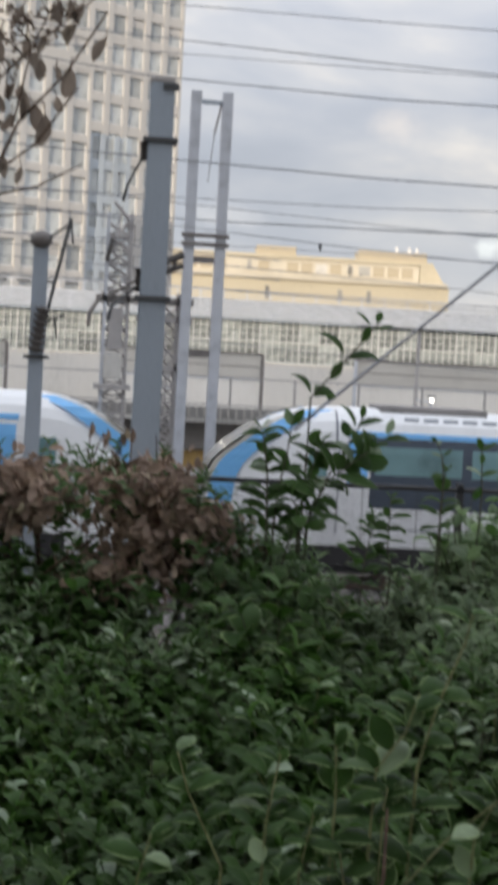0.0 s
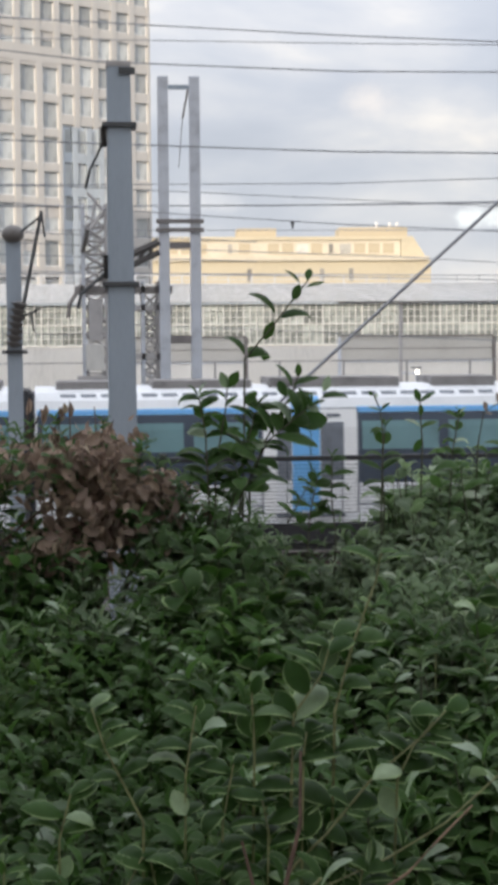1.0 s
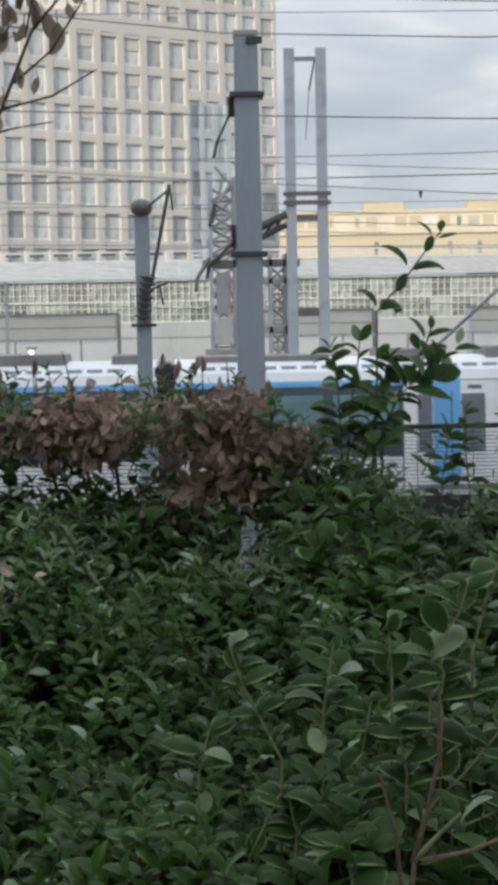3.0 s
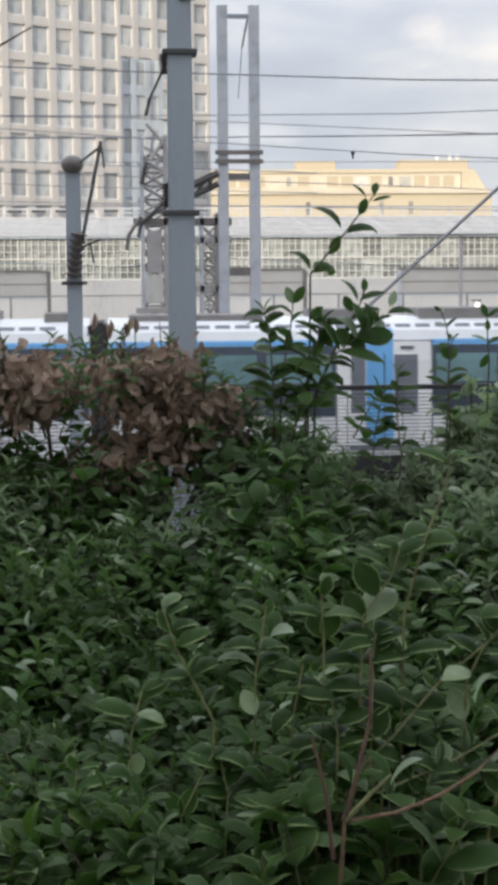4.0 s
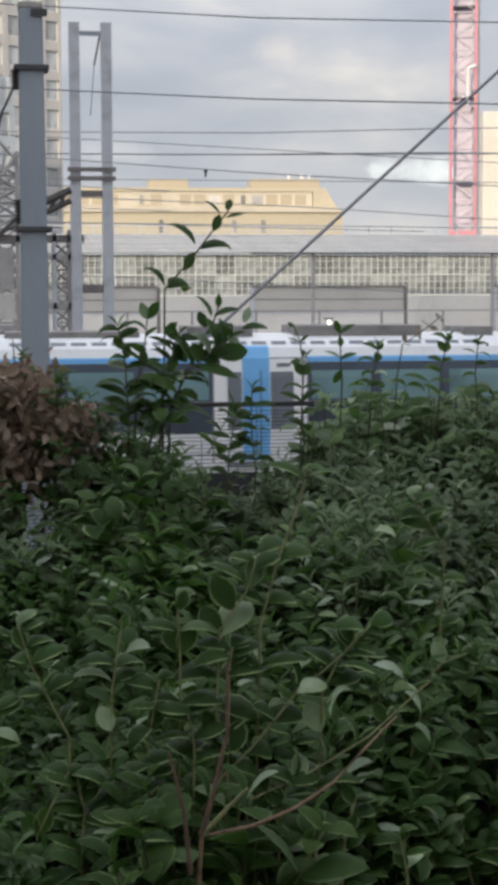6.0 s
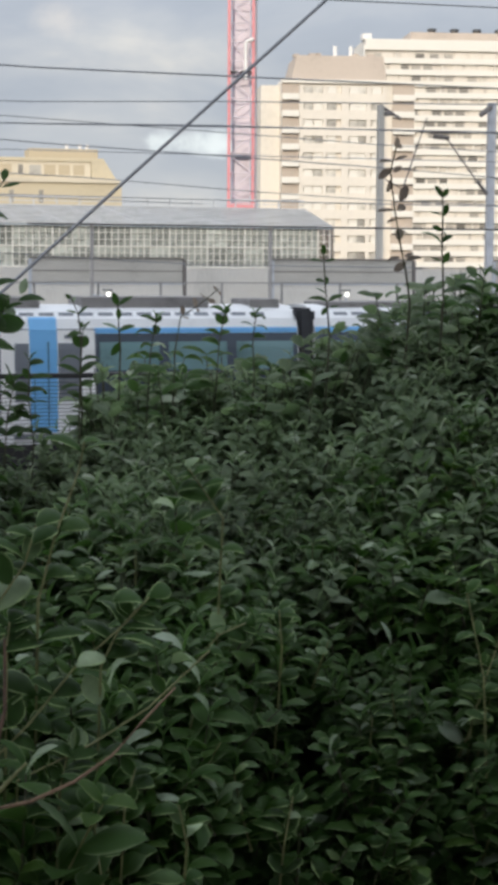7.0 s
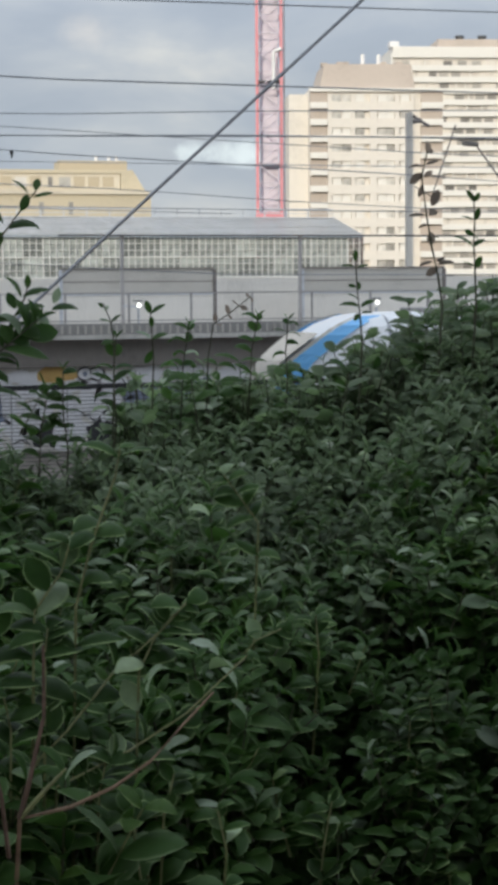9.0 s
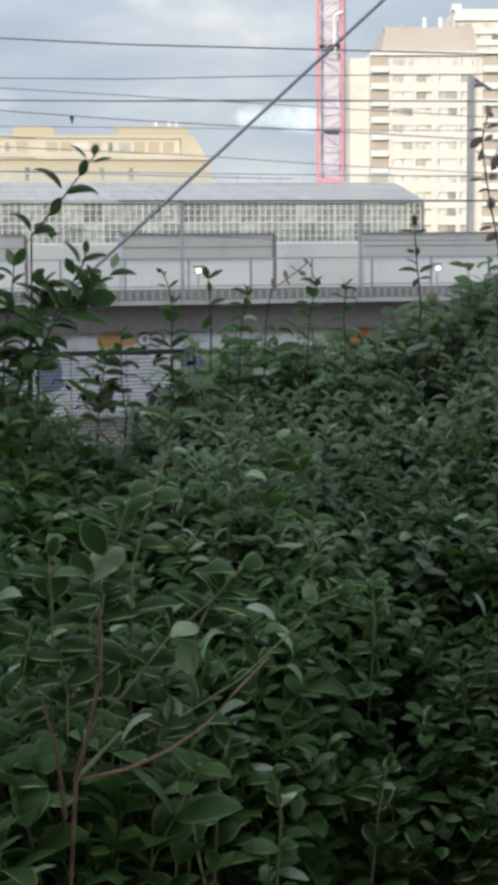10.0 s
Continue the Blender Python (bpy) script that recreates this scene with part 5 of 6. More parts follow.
def trainset():
    rnd = random.Random(21)
    t = thing("train", "white and blue electric commuter train with a dark window band", "train", (0, 40, 0), "coupled trainsets")
    front = cab_car(t, rnd, 15.85)
    front.location.x = -0.45
    first = mid_car(t, rnd)
    first.location.x = -(16.56 + 6.62)
    cars = [first]
    for k in range(1, 6):
        m = first.copy()
        scene.collection.objects.link(m)
        m.location.x = -(16.56 + 6.62 + 13.24 * k)
        for ch in first.children:
            q = ch.copy()
            scene.collection.objects.link(q)
            q.parent = m
        cars.append(m)
    back = cab_car(t, rnd, 16.35)
    back.matrix_basis = pose(-112.60, 0, 0, 0, 0, 180)
    gang = finish("gangway", boxes((-0.26, 0.26, -1.30, 1.30, 0.9, 4.12), (-0.12, 0.12, -1.40, 1.40, 0.8, 4.2)), M_RUBBER)
    jb = bmesh.new()
    for sx in (-1.25, 1.25):
        for sy in (-0.75, 0.75):
            rod(jb, (sx, sy - 0.06, 0.43), (sx, sy + 0.06, 0.43), 0.43, n=16)
    box(jb, -1.8, 1.8, -1.1, -0.9, 0.32, 0.494)
    box(jb, -1.8, 1.8, 0.9, 1.1, 0.32, 0.494)
    shared = finish("bogie", jb, M_T_UNDER)
    for k in range(7):
        for me in (gang, shared):
            o = part(me.name.split(".")[0], me, None, t)
            o.location.x = -(16.56 + 13.24 * k)
    pantograph(cars[-1], -5.6)
    return t


train_rear = trainset()
train_front = copy_thing(train_rear, pose(0, 40, 0))


# ---------------------------------------------------------------- hedge and shrubs
EYE = Vector((0, 0, 5.1))


def bearing(turn, tilt, y):
    """The place at that distance seen under a heading and a height angle from the street's edge."""
    a, b = radians(turn), radians(tilt)
    return Vector((math.tan(a) * y, y, EYE.z + math.tan(b) / math.cos(a) * y))


def leaf(bm, base, way, up, length, width, bend, fold, fine=0):
    """One leaf on a curved midrib, folded along it (fold < 0: its margins hang down). fine: 1 adds stations, 2 also rounds it across."""
    way, up = way.normalized(), up.normalized()
    margin = bm.verts.layers.float.get("margin") or bm.verts.layers.float.new("margin")
    side = way.cross(up).normalized()
    up = side.cross(way).normalized()
    prof = ((0.0, 0.05), (0.13, 0.50), (0.30, 0.86), (0.50, 1.0), (0.70, 0.86), (0.87, 0.48), (1.0, 0.0)) if fine else ((0.0, 0.05), (0.24, 0.76), (0.50, 1.0), (0.78, 0.70), (1.0, 0.0))
    across = (-1.0, -0.55, 0.0, 0.55, 1.0) if fine == 2 else (-1.0, 0.0, 1.0)
    rows = []
    for k, (f, w) in enumerate(prof):
        ang = bend * f
        c = base + way * (length * (math.sin(ang) / bend if abs(bend) > 0.01 else f)) - up * (length * ((1 - math.cos(ang)) / bend if abs(bend) > 0.01 else 0))
        if w == 0:
            tip = bm.verts.new(c)
            tip[margin] = 0.9
            continue
        nrm = up * math.cos(ang) + way * math.sin(ang)
        h = width * w / 2
        row = []
        for q in across:
            v = bm.verts.new(c + side * (h * q) + nrm * (h * fold * (q * q if fine == 2 else abs(q))))
            v[margin] = abs(q) if k else 0.0
            row.append(v)
        rows.append(row)
    for a, b in zip(rows, rows[1:]):
        for k in range(len(across) - 1):
            bm.faces.new((a[k], a[k + 1], b[k + 1], b[k]))
    for k in range(len(across) - 1):
        bm.faces.new((rows[-1][k], rows[-1][k + 1], tip))


def shoot(bm_leaf, bm_stem, base, way, length, pairs, size, rnd, droop=0.9, tip=True, stem=0.0022, sparse=1.0, fat=0.55, put=None, lean=-0.22, fine=0):
    """A leafy shoot: a slightly bent stem with opposite leaves that turn a right angle from pair to pair."""
    way = way.normalized()
    side = way.cross(Vector((0.3, 0.9, 0.2))).normalized()
    bow = Vector((rnd.uniform(-1, 1), rnd.uniform(-1, 1), rnd.uniform(-0.2, 0.6))) * length * 0.12
    pts = [base + way * (length * f) + bow * (f * f) for f in (0, 0.33, 0.66, 1.0)]
    if bm_stem is not None:
        path_rod(bm_stem, pts, stem, stem * 0.5, 4)
    turn = rnd.uniform(0, 6.28)
    for k in range(pairs):
        f = (k + 0.6) / pairs
        c = base + way * (length * f) + bow * (f * f)
        ang = turn + k * 1.571 + rnd.uniform(-0.3, 0.3)
        up2 = side.cross(way).normalized()
        out = side * math.cos(ang) + up2 * math.sin(ang)
        s = size * (1.0 - 0.45 * max(0, f - 0.6) / 0.4) * rnd.uniform(0.75, 1.15)
        for sd in (-1, 1):
            if rnd.random() > sparse:
                continue
            d = out * sd + way * rnd.uniform(0.6, 1.7) + Vector((0, 0, rnd.uniform(0.0, 0.4)))
            if lean > 0:
                d.y *= 0.55
            tilt = lean if fine < 2 or rnd.random() > 0.14 else -0.6
            face = way * 0.6 - out * (0.7 * sd) + Vector((rnd.uniform(-0.4, 0.4), tilt + rnd.uniform(-0.4, 0.4), 0.5))
            if put:
                put(c, d, face, s)
                continue
            leaf(bm_leaf, c, d, face, s, s * fat * rnd.uniform(0.85, 1.12), rnd.uniform(0.9, 2.1) * droop, rnd.uniform(-0.6, 0.35), fine)
    if tip:
        for sd in (-1, 1):
            if put:
                put(pts[-1], way + side * 0.35 * sd, side * -sd + Vector((0, 0, 0.3)), size * 0.6)
                continue
            leaf(bm_leaf, pts[-1], way + side * 0.35 * sd, side * -sd + Vector((0, 0, 0.3)), size * 0.66, size * 0.38, 0.8, 0.3, fine)


def arch_pair(bm, c, way, size, rnd, sides=(-1, 1)):
    """A pair of broad leaves that rise from a node and arch over to both sides, now and then one turned up to the sky."""
    a = rnd.uniform(-0.7, 0.7)
    across = Vector((math.cos(a), math.sin(a), 0))
    for sd in sides:
        if rnd.random() < 0.1:
            continue
        s = size * rnd.uniform(0.75, 1.15)
        out = across * sd + Vector((0, rnd.uniform(-0.3, 0.3), 0))
        if rnd.random() < 0.16:
            leaf(bm, c, out * 0.5 + Vector((0, 0.2, 0.9)), Vector((0.3 * sd, -0.75, 0.65)), s * 0.65, s * 0.42, rnd.uniform(0.2, 0.9), rnd.uniform(0.2, 0.5), 2)
        else:
            up = way * 0.9 - out * 0.5 + Vector((0, rnd.uniform(-1.1, -0.1), 0))
            leaf(bm, c, out * rnd.uniform(0.5, 0.9) + way * rnd.uniform(0.8, 1.5), up, s * 1.15, s * rnd.uniform(0.48, 0.64), rnd.uniform(1.4, 2.6), rnd.uniform(-0.55, -0.1), 2)


# height angle of the hedge's top, heading by heading
TOP = ((-14, -6.9), (-9, -7.3), (-6, -7.6), (-3, -7.8), (0, -7.9), (3, -7.6), (4.5, -6.6), (5.5, -6.3), (7, -7.3), (8, -8.3), (9, -8.5), (10.5, -7.9), (11.8, -6.3), (13, -5.6), (15, -5.4), (17, -5.25), (18.5, -5.0),
       (20, -4.5), (21.5, -3.9), (23, -2.7), (24.5, -2.3), (27, -2.0), (32, -1.8))


def hedge_point(turn, f, depth):
    """A point of the hedge's sloping face: f = 0 at its foot towards the street, 1 at its top."""
    top = float(np.interp(turn, [p[0] for p in TOP], [p[1] for p in TOP]))
    y = float(np.interp(turn, (8, 16), (2.15, 2.75))) + float(np.interp(turn, (8, 16), (2.2, 1.7))) * f ** float(np.interp(turn, (8, 16), (1.0, 1.7))) + depth
    tilt = -24.5 + (top + 24.5) * f ** 0.85
    return bearing(turn, tilt, y)


def thin(p):
    """True in the small gap of the hedge before the mast's foot."""
    turn = math.degrees(math.atan2(p.x, p.y))
    tilt = math.degrees(math.atan2(p.z + 0.08 - EYE.z, math.hypot(p.x, p.y)))
    return abs(turn - 2.2) < 0.95 and -9.7 < tilt < -6.6


def hedge():
    rnd = random.Random(77)
    n_shrub = 6
    t0, t1 = -13.0, 31.0
    leaf_meshes = []
    for k in range(12):
        bl = bmesh.new()
        leaf(bl, Vector((0, 0, 0)), Vector((1, 0, 0)), Vector((0, 0, 1)), 1.0, rnd.uniform(0.58, 0.72), rnd.uniform(1.2, 2.1), rnd.uniform(-0.8, -0.1) if k % 4 else 0.35, 2)
        leaf_meshes.append(finish("leaf", bl, M_LEAF_N if k < 4 else M_LEAF if k < 9 else M_LEAF_Y, True))
    for b in range(n_shrub):
        a0, a1 = t0 + (t1 - t0) * b / n_shrub, t0 + (t1 - t0) * (b + 1) / n_shrub
        mid = (a0 + a1) / 2
        foot = Vector((math.tan(radians(mid)) * 3.4, 3.4, 3.46))
        sh = thing("shrub", "dense evergreen shrub with glossy dark green leaves", "shrub", foot, "hedge along the street edge")
        wood = bmesh.new()
        fol, fol2, fol3, twig = bmesh.new(), bmesh.new(), bmesh.new(), bmesh.new()
        for k in range(9):
            p = hedge_point(rnd.uniform(a0, a1), rnd.uniform(0.3, 0.95), rnd.uniform(0.25, 0.5)) - foot
            q = p * 0.5 + Vector((rnd.uniform(-0.15, 0.15), rnd.uniform(-0.15, 0.15), 0.1))
            path_rod(wood, [Vector((rnd.uniform(-0.1, 0.1), rnd.uniform(-0.1, 0.1), -0.05)), q, p], 0.016, 0.005, 6)
        count = int(1230 * (a1 - a0) / 7.3)
        for k in range(count):
            layer = rnd.random()
            depth = 0.0 if layer < 0.35 else rnd.uniform(0.06, 0.65)
            f = rnd.random() ** 0.72
            turn = rnd.uniform(a0, a1)
            lump = noise.noise(Vector((turn * 0.35, f * 4.0, 1.7))) * 0.26
            p = hedge_point(turn, f, depth + lump) - foot
            if thin(p + foot):
                continue
            way = Vector((rnd.uniform(-0.55, 0.55), rnd.uniform(-0.40, 0.25), rnd.uniform(0.55, 1.0)))
            size = rnd.uniform(0.048, 0.084) * (1.08 - 0.2 * f)
            young = noise.noise(Vector((turn * 0.22, f * 2.0, 9.3))) + rnd.uniform(-0.35, 0.35) > float(np.interp(turn, (4, 13), (0.32, 0.5)))
            # towards the top the leaf colour is paled, standing in for sky light
            lifted = f + rnd.uniform(-0.15, 0.15) > float(np.interp(turn, (9, 14), (0.86, 0.60)))
            shoot(fol3 if lifted else fol2 if young else fol, twig, p, way, rnd.uniform(0.11, 0.18), rnd.randint(3, 5), size, rnd, droop=1.1, fat=0.6, lean=0.32 if f < 0.75 and turn < 14 else 0.05)
        for k in range(300):
            # the body under the sloping face
            f = rnd.uniform(0.0, 1.0)
            p = hedge_point(rnd.uniform(a0, a1), f, rnd.uniform(0.1, 0.7))
            p.z = rnd.uniform(3.5, max(3.6, p.z - 0.05))
            if thin(p):
                continue
            shoot(fol, twig, p - foot, Vector((rnd.uniform(-0.5, 0.5), rnd.uniform(-0.5, 0.4), 1)), 0.17, 4, 0.075, rnd, droop=1.1)
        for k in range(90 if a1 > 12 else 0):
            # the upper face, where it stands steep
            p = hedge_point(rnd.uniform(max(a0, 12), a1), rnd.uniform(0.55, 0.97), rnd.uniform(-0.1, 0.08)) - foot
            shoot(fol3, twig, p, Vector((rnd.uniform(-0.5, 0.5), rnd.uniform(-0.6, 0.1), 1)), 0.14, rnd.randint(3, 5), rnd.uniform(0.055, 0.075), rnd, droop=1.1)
        for k in range(84 if a1 > 12 else 64):
            # loose leafy tips that rise over the top, with gaps between them
            turn = rnd.uniform(a0, a1)
            p = hedge_point(turn, rnd.uniform(0.9, 1.0), rnd.uniform(-0.1, 0.3)) - foot
            if thin(p + foot) or 6.8 < turn < 11 and k % 3:
                continue
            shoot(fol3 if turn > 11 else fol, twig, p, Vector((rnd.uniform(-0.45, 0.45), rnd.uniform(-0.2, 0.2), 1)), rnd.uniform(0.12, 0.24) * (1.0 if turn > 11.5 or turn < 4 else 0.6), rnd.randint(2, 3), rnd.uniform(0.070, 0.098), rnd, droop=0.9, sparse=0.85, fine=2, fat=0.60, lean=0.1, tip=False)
        for k in range(75 if a1 > 12 else 0):
            # broad-leaved clusters standing clear of the top, in clumps
            turn = rnd.uniform(max(a0, 11.3), min(a1, 29.0))
            if noise.noise(Vector((turn * 0.9, 4.4, 0.3))) < rnd.uniform(-0.55, 0.25):
                continue
            p = hedge_point(turn, rnd.uniform(0.94, 1.0), rnd.uniform(-0.2, 0.3)) - foot
            rise = rnd.uniform(0.10, 0.22)
            way = Vector((rnd.uniform(-0.3, 0.3), rnd.uniform(-0.15, 0.15), 1)).normalized()
            path_rod(twig, [p, p + way * rise], 0.0022, 0.0014, 4)
            for j in range(rnd.randint(2, 3)):
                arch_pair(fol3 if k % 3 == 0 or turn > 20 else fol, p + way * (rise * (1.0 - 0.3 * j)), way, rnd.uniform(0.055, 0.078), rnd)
        for k in range(700 if b in (0, n_shrub - 1) else 0):
            # the ends, square with the street
            y = rnd.uniform(2.3, 4.4)
            x = rnd.uniform(-1.9, -0.27 * y) if b == 0 else rnd.uniform(0.68 * y, 3.1)
            p = Vector((x, y, rnd.uniform(3.5, 4.05 + (0.22 if b == 0 else 0.42) * (y - 2.15))))
            shoot(fol, twig, p - foot, Vector((rnd.uniform(-0.5, 0.5), rnd.uniform(-0.5, 0.4), 1)), 0.17, 4, 0.07, rnd, droop=1.1)
        part("branch_frame", wood, M_BARK, sh)
        tagged(part("foliage", fol, M_LEAF, sh, smooth=True), kind="stuff")
        tagged(part("young_foliage", fol2, M_LEAF_Y, sh, smooth=True), kind="stuff")
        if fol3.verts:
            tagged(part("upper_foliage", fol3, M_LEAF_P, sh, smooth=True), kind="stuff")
        else:
            fol3.free()
        tagged(part("twig_mass", twig, M_TWIG_D, sh), kind="stuff")
        # the nearest leaves, one by one
        left = [300]

        def put(c, d, up, size):
            if left[0] <= 0:
                return
            left[0] -= 1
            d = d.normalized()
            sd = up.cross(d).normalized()
            m = Matrix((d, sd, d.cross(sd))).transposed().to_4x4()
            o = part("leaf", leaf_meshes[rnd.randrange(12)], None, sh)
            o.matrix_basis = Matrix.Translation(c) @ m @ Matrix.Scale(size, 4)

        # the shoots that lean out towards the street carry the largest leaves
        lead = b in (2, 3)
        big = bmesh.new()
        for k in range(64 if lead else 36):
            turn = rnd.uniform(max(a0, 4.6), a1) if lead else rnd.uniform(a0, a1)
            f = rnd.uniform(0.05, 0.86 if turn < 12 else 0.66) if lead else rnd.uniform(0.05, 0.8)
            p = hedge_point(turn, f, -0.24 + 0.22 * rnd.random() if lead else -0.12 + 0.1 * rnd.random()) - foot
            if thin(p + foot):
                continue
            way = Vector((rnd.uniform(-0.5, 0.5), rnd.uniform(-0.45, 0.1), 1.0))
            size = rnd.uniform(0.078, 0.108) if lead else rnd.uniform(0.058, 0.080)
            stems = bmesh.new()
            shoot(big, stems, p, way, rnd.uniform(0.14, 0.22) if lead else rnd.uniform(0.12, 0.17), rnd.randint(3, 4), size, rnd, droop=1.1, put=put if left[0] > 12 else None,
                  stem=0.0028, fat=0.66, lean=0.75, fine=2)
            part("stem", stems, M_TWIG_G if k % 3 == 0 else M_TWIG_D, sh)
        if big.verts:
            tagged(part("lower_foliage", big, M_LEAF, sh, smooth=True), kind="stuff")
        else:
            big.free()


def tall_sprig(label, pts, nodes, size, seed, stem=0.0024):
    """A shoot that rises clear of the hedge: leaves in arching pairs and a small tip pair."""
    rnd = random.Random(seed)
    clothed = pts[0][1] < 3.2
    k0 = 4.2 / pts[0][1]
    pts = [(x * k0, y * k0, EYE.z + (z - EYE.z) * k0) for x, y, z in pts]
    size, stem = size * k0, stem * k0
    foot = Vector((pts[0][0], pts[0][1] + 0.1, 3.46))
    t = thing("shoot", label, "shoot", foot, "tall shoots over the hedge")
    line = [Vector((0, 0, 0)), Vector((pts[0][0] - 0.01, foot.y - 0.03, 3.46 + (pts[0][2] - 3.46) * 0.7)) - foot] + [Vector(p) - foot for p in pts]
    if clothed:
        # leaves that clothe the lower stem
        low, tw = bmesh.new(), bmesh.new()
        for k in range(6):
            f = rnd.random() ** 0.7
            p = line[1].lerp(line[2], f) + Vector((rnd.gauss(0, 0.09), rnd.uniform(-0.2, 0.1), rnd.uniform(-0.05, 0.06)))
            shoot(low, tw, p, Vector((rnd.uniform(-0.6, 0.6), rnd.uniform(-0.6, 0.2), 1)), 0.12, 3, 0.078, rnd, droop=1.1)
        tagged(part("foliage", low, M_LEAF, t, smooth=True), kind="stuff")
        tagged(part("twig_mass", tw, M_TWIG_D, t), kind="stuff")
    part("stem", path_rod(bmesh.new(), line, stem * 1.15, stem * 0.6, 6), M_TWIG_D, t)
    pl = [Vector(p) - foot for p in pts]
    seg = [0.0]
    for a, b in zip(pl, pl[1:]):
        seg.append(seg[-1] + (b - a).length)

    def along(f):
        d = f * seg[-1]
        for k in range(len(pl) - 1):
            if d <= seg[k + 1] + 1e-9:
                return pl[k].lerp(pl[k + 1], (d - seg[k]) / max(1e-6, seg[k + 1] - seg[k])), (pl[k + 1] - pl[k]).normalized()
        return pl[-1], (pl[-1] - pl[-2]).normalized()

    nodes = int(nodes * 1.6)
    for k in range(nodes):
        f = (k + 0.7) / nodes
        c, way = along(min(1, f))
        s = size * rnd.uniform(0.8, 1.12) * (1 - 0.3 * max(0.0, f - 0.5))
        for sd in (-1, 1):
            bm = bmesh.new()
            arch_pair(bm, c, way, s * 1.1, rnd, (sd,))
            if bm.verts:
                part("leaf", bm, M_LEAF, t, smooth=True)
            else:
                bm.free()
    c, way = along(1.0)
    for sd in (-1, 1):
        bm = bmesh.new()
        leaf(bm, c, way + Vector((0.5 * sd, -0.2, 0.1)), Vector((-sd, -0.3, 0.6)), size * 0.55, size * 0.24, 0.4, 0.4)
        part("leaf", bm, M_LEAF, t, smooth=True)
    return t


def lead_shoot(line, pairs, size, out, seed):
    """A shoot that leads out of the hedge's sloping face, with broad leaves arching from every node; its line in headings and height angles."""
    rnd = random.Random(seed)
    turn, tilt = line[len(line) // 2]
    top = float(np.interp(turn, [p[0] for p in TOP], [p[1] for p in TOP]))
    near = hedge_point(turn, max(0.02, (tilt + 24.5) / (top + 24.5)) ** 1.176, -out - 0.10).y
    near = min(near, 2.4 if turn < 15 else 2.9)
    pts = [bearing(a, b, max(1.95, near)) for a, b in line]
    foot = Vector((pts[0].x, pts[0].y + 0.15, 3.46))
    t = thing("shoot", "leafy green shoot with broad arching leaves in the hedge", "shoot", foot, "leading shoots of the hedge")
    pts = [p - foot for p in pts]
    part("stem", path_rod(bmesh.new(), [Vector((0, 0, 0)), Vector((pts[0].x * 0.6, pts[0].y * 0.7, pts[0].z * 0.75))] + pts, 0.0030, 0.0014, 6), M_TWIG_G, t)
    pts.insert(0, Vector((pts[0].x * 0.7, pts[0].y * 0.8, pts[0].z - 0.28)))
    for k in range(-3, pairs):
        # three pairs clothe the stem below its line
        f = 1 + (k + 0.5) / pairs * (len(pts) - 2) if k >= 0 else 1 + (k + 0.3) / 3.2
        i = min(int(f), len(pts) - 2)
        way = (pts[i + 1] - pts[i]).normalized()
        for sd in (-1, 1):
            bm = bmesh.new()
            arch_pair(bm, pts[i].lerp(pts[i + 1], f - i), way, size * (1.0 if k < pairs - 1 else 0.8), rnd, (sd,))
            if bm.verts:
                part("leaf", bm, M_LEAF_N, t, smooth=True)
            else:
                bm.free()
    bm = bmesh.new()
    arch_pair(bm, pts[-1], (pts[-1] - pts[-2]).normalized(), size * 0.7, rnd, (1,))
    if bm.verts:
        part("leaf", bm, M_LEAF_N, t, smooth=True)
    else:
        bm.free()


def drawn_shoot(label, x, y, mat, r, line, leaves):
    """A shoot with its own bent stem and leaves; each leaf runs from its node to its tip, arched over or turned flat to the street."""
    foot = Vector((x, y + 0.1, 3.46))
    t = thing("shoot", label, "shoot", foot, "tall shoots over the hedge")
    rnd = random.Random(int(x * 1000))
    g = lambda q: Vector((q[0], y, q[1])) - foot
    first = g(line[0])
    part("stem", path_rod(bmesh.new(), [Vector((0, 0, 0)), Vector((first.x * 0.6, -0.03, first.z * 0.7))] + [g(q) for q in line], r, r * 0.5, 6), M_TWIG_D, t)
    for a, b, bend, arch in leaves:
        a, b = g(a), g(b)
        b.y += rnd.uniform(-0.02, 0.02)
        chord = b - a
        flat = Vector((-chord.z, 0, chord.x)).normalized()
        if flat.z < 0:
            flat.negate()
        arc = min(2.7, bend * 2.5) if arch else bend
        up = (flat + Vector((0, -0.30, 0))).normalized() if arch else Vector((rnd.uniform(-0.3, 0.3), -1, 0.3))
        way = chord.normalized() * math.cos(arc / 2) + flat * math.sin(arc / 2) if arch else chord
        bm = bmesh.new()
        n = chord.length * (1.04 if arch else 1.05) * (arc / 2) / math.sin(arc / 2)
        leaf(bm, a, way, up, n, n * (0.54 if arch else 0.52), arc, -0.35 if arch else 0.2, 2)
        part("leaf", bm, mat, t, smooth=True)


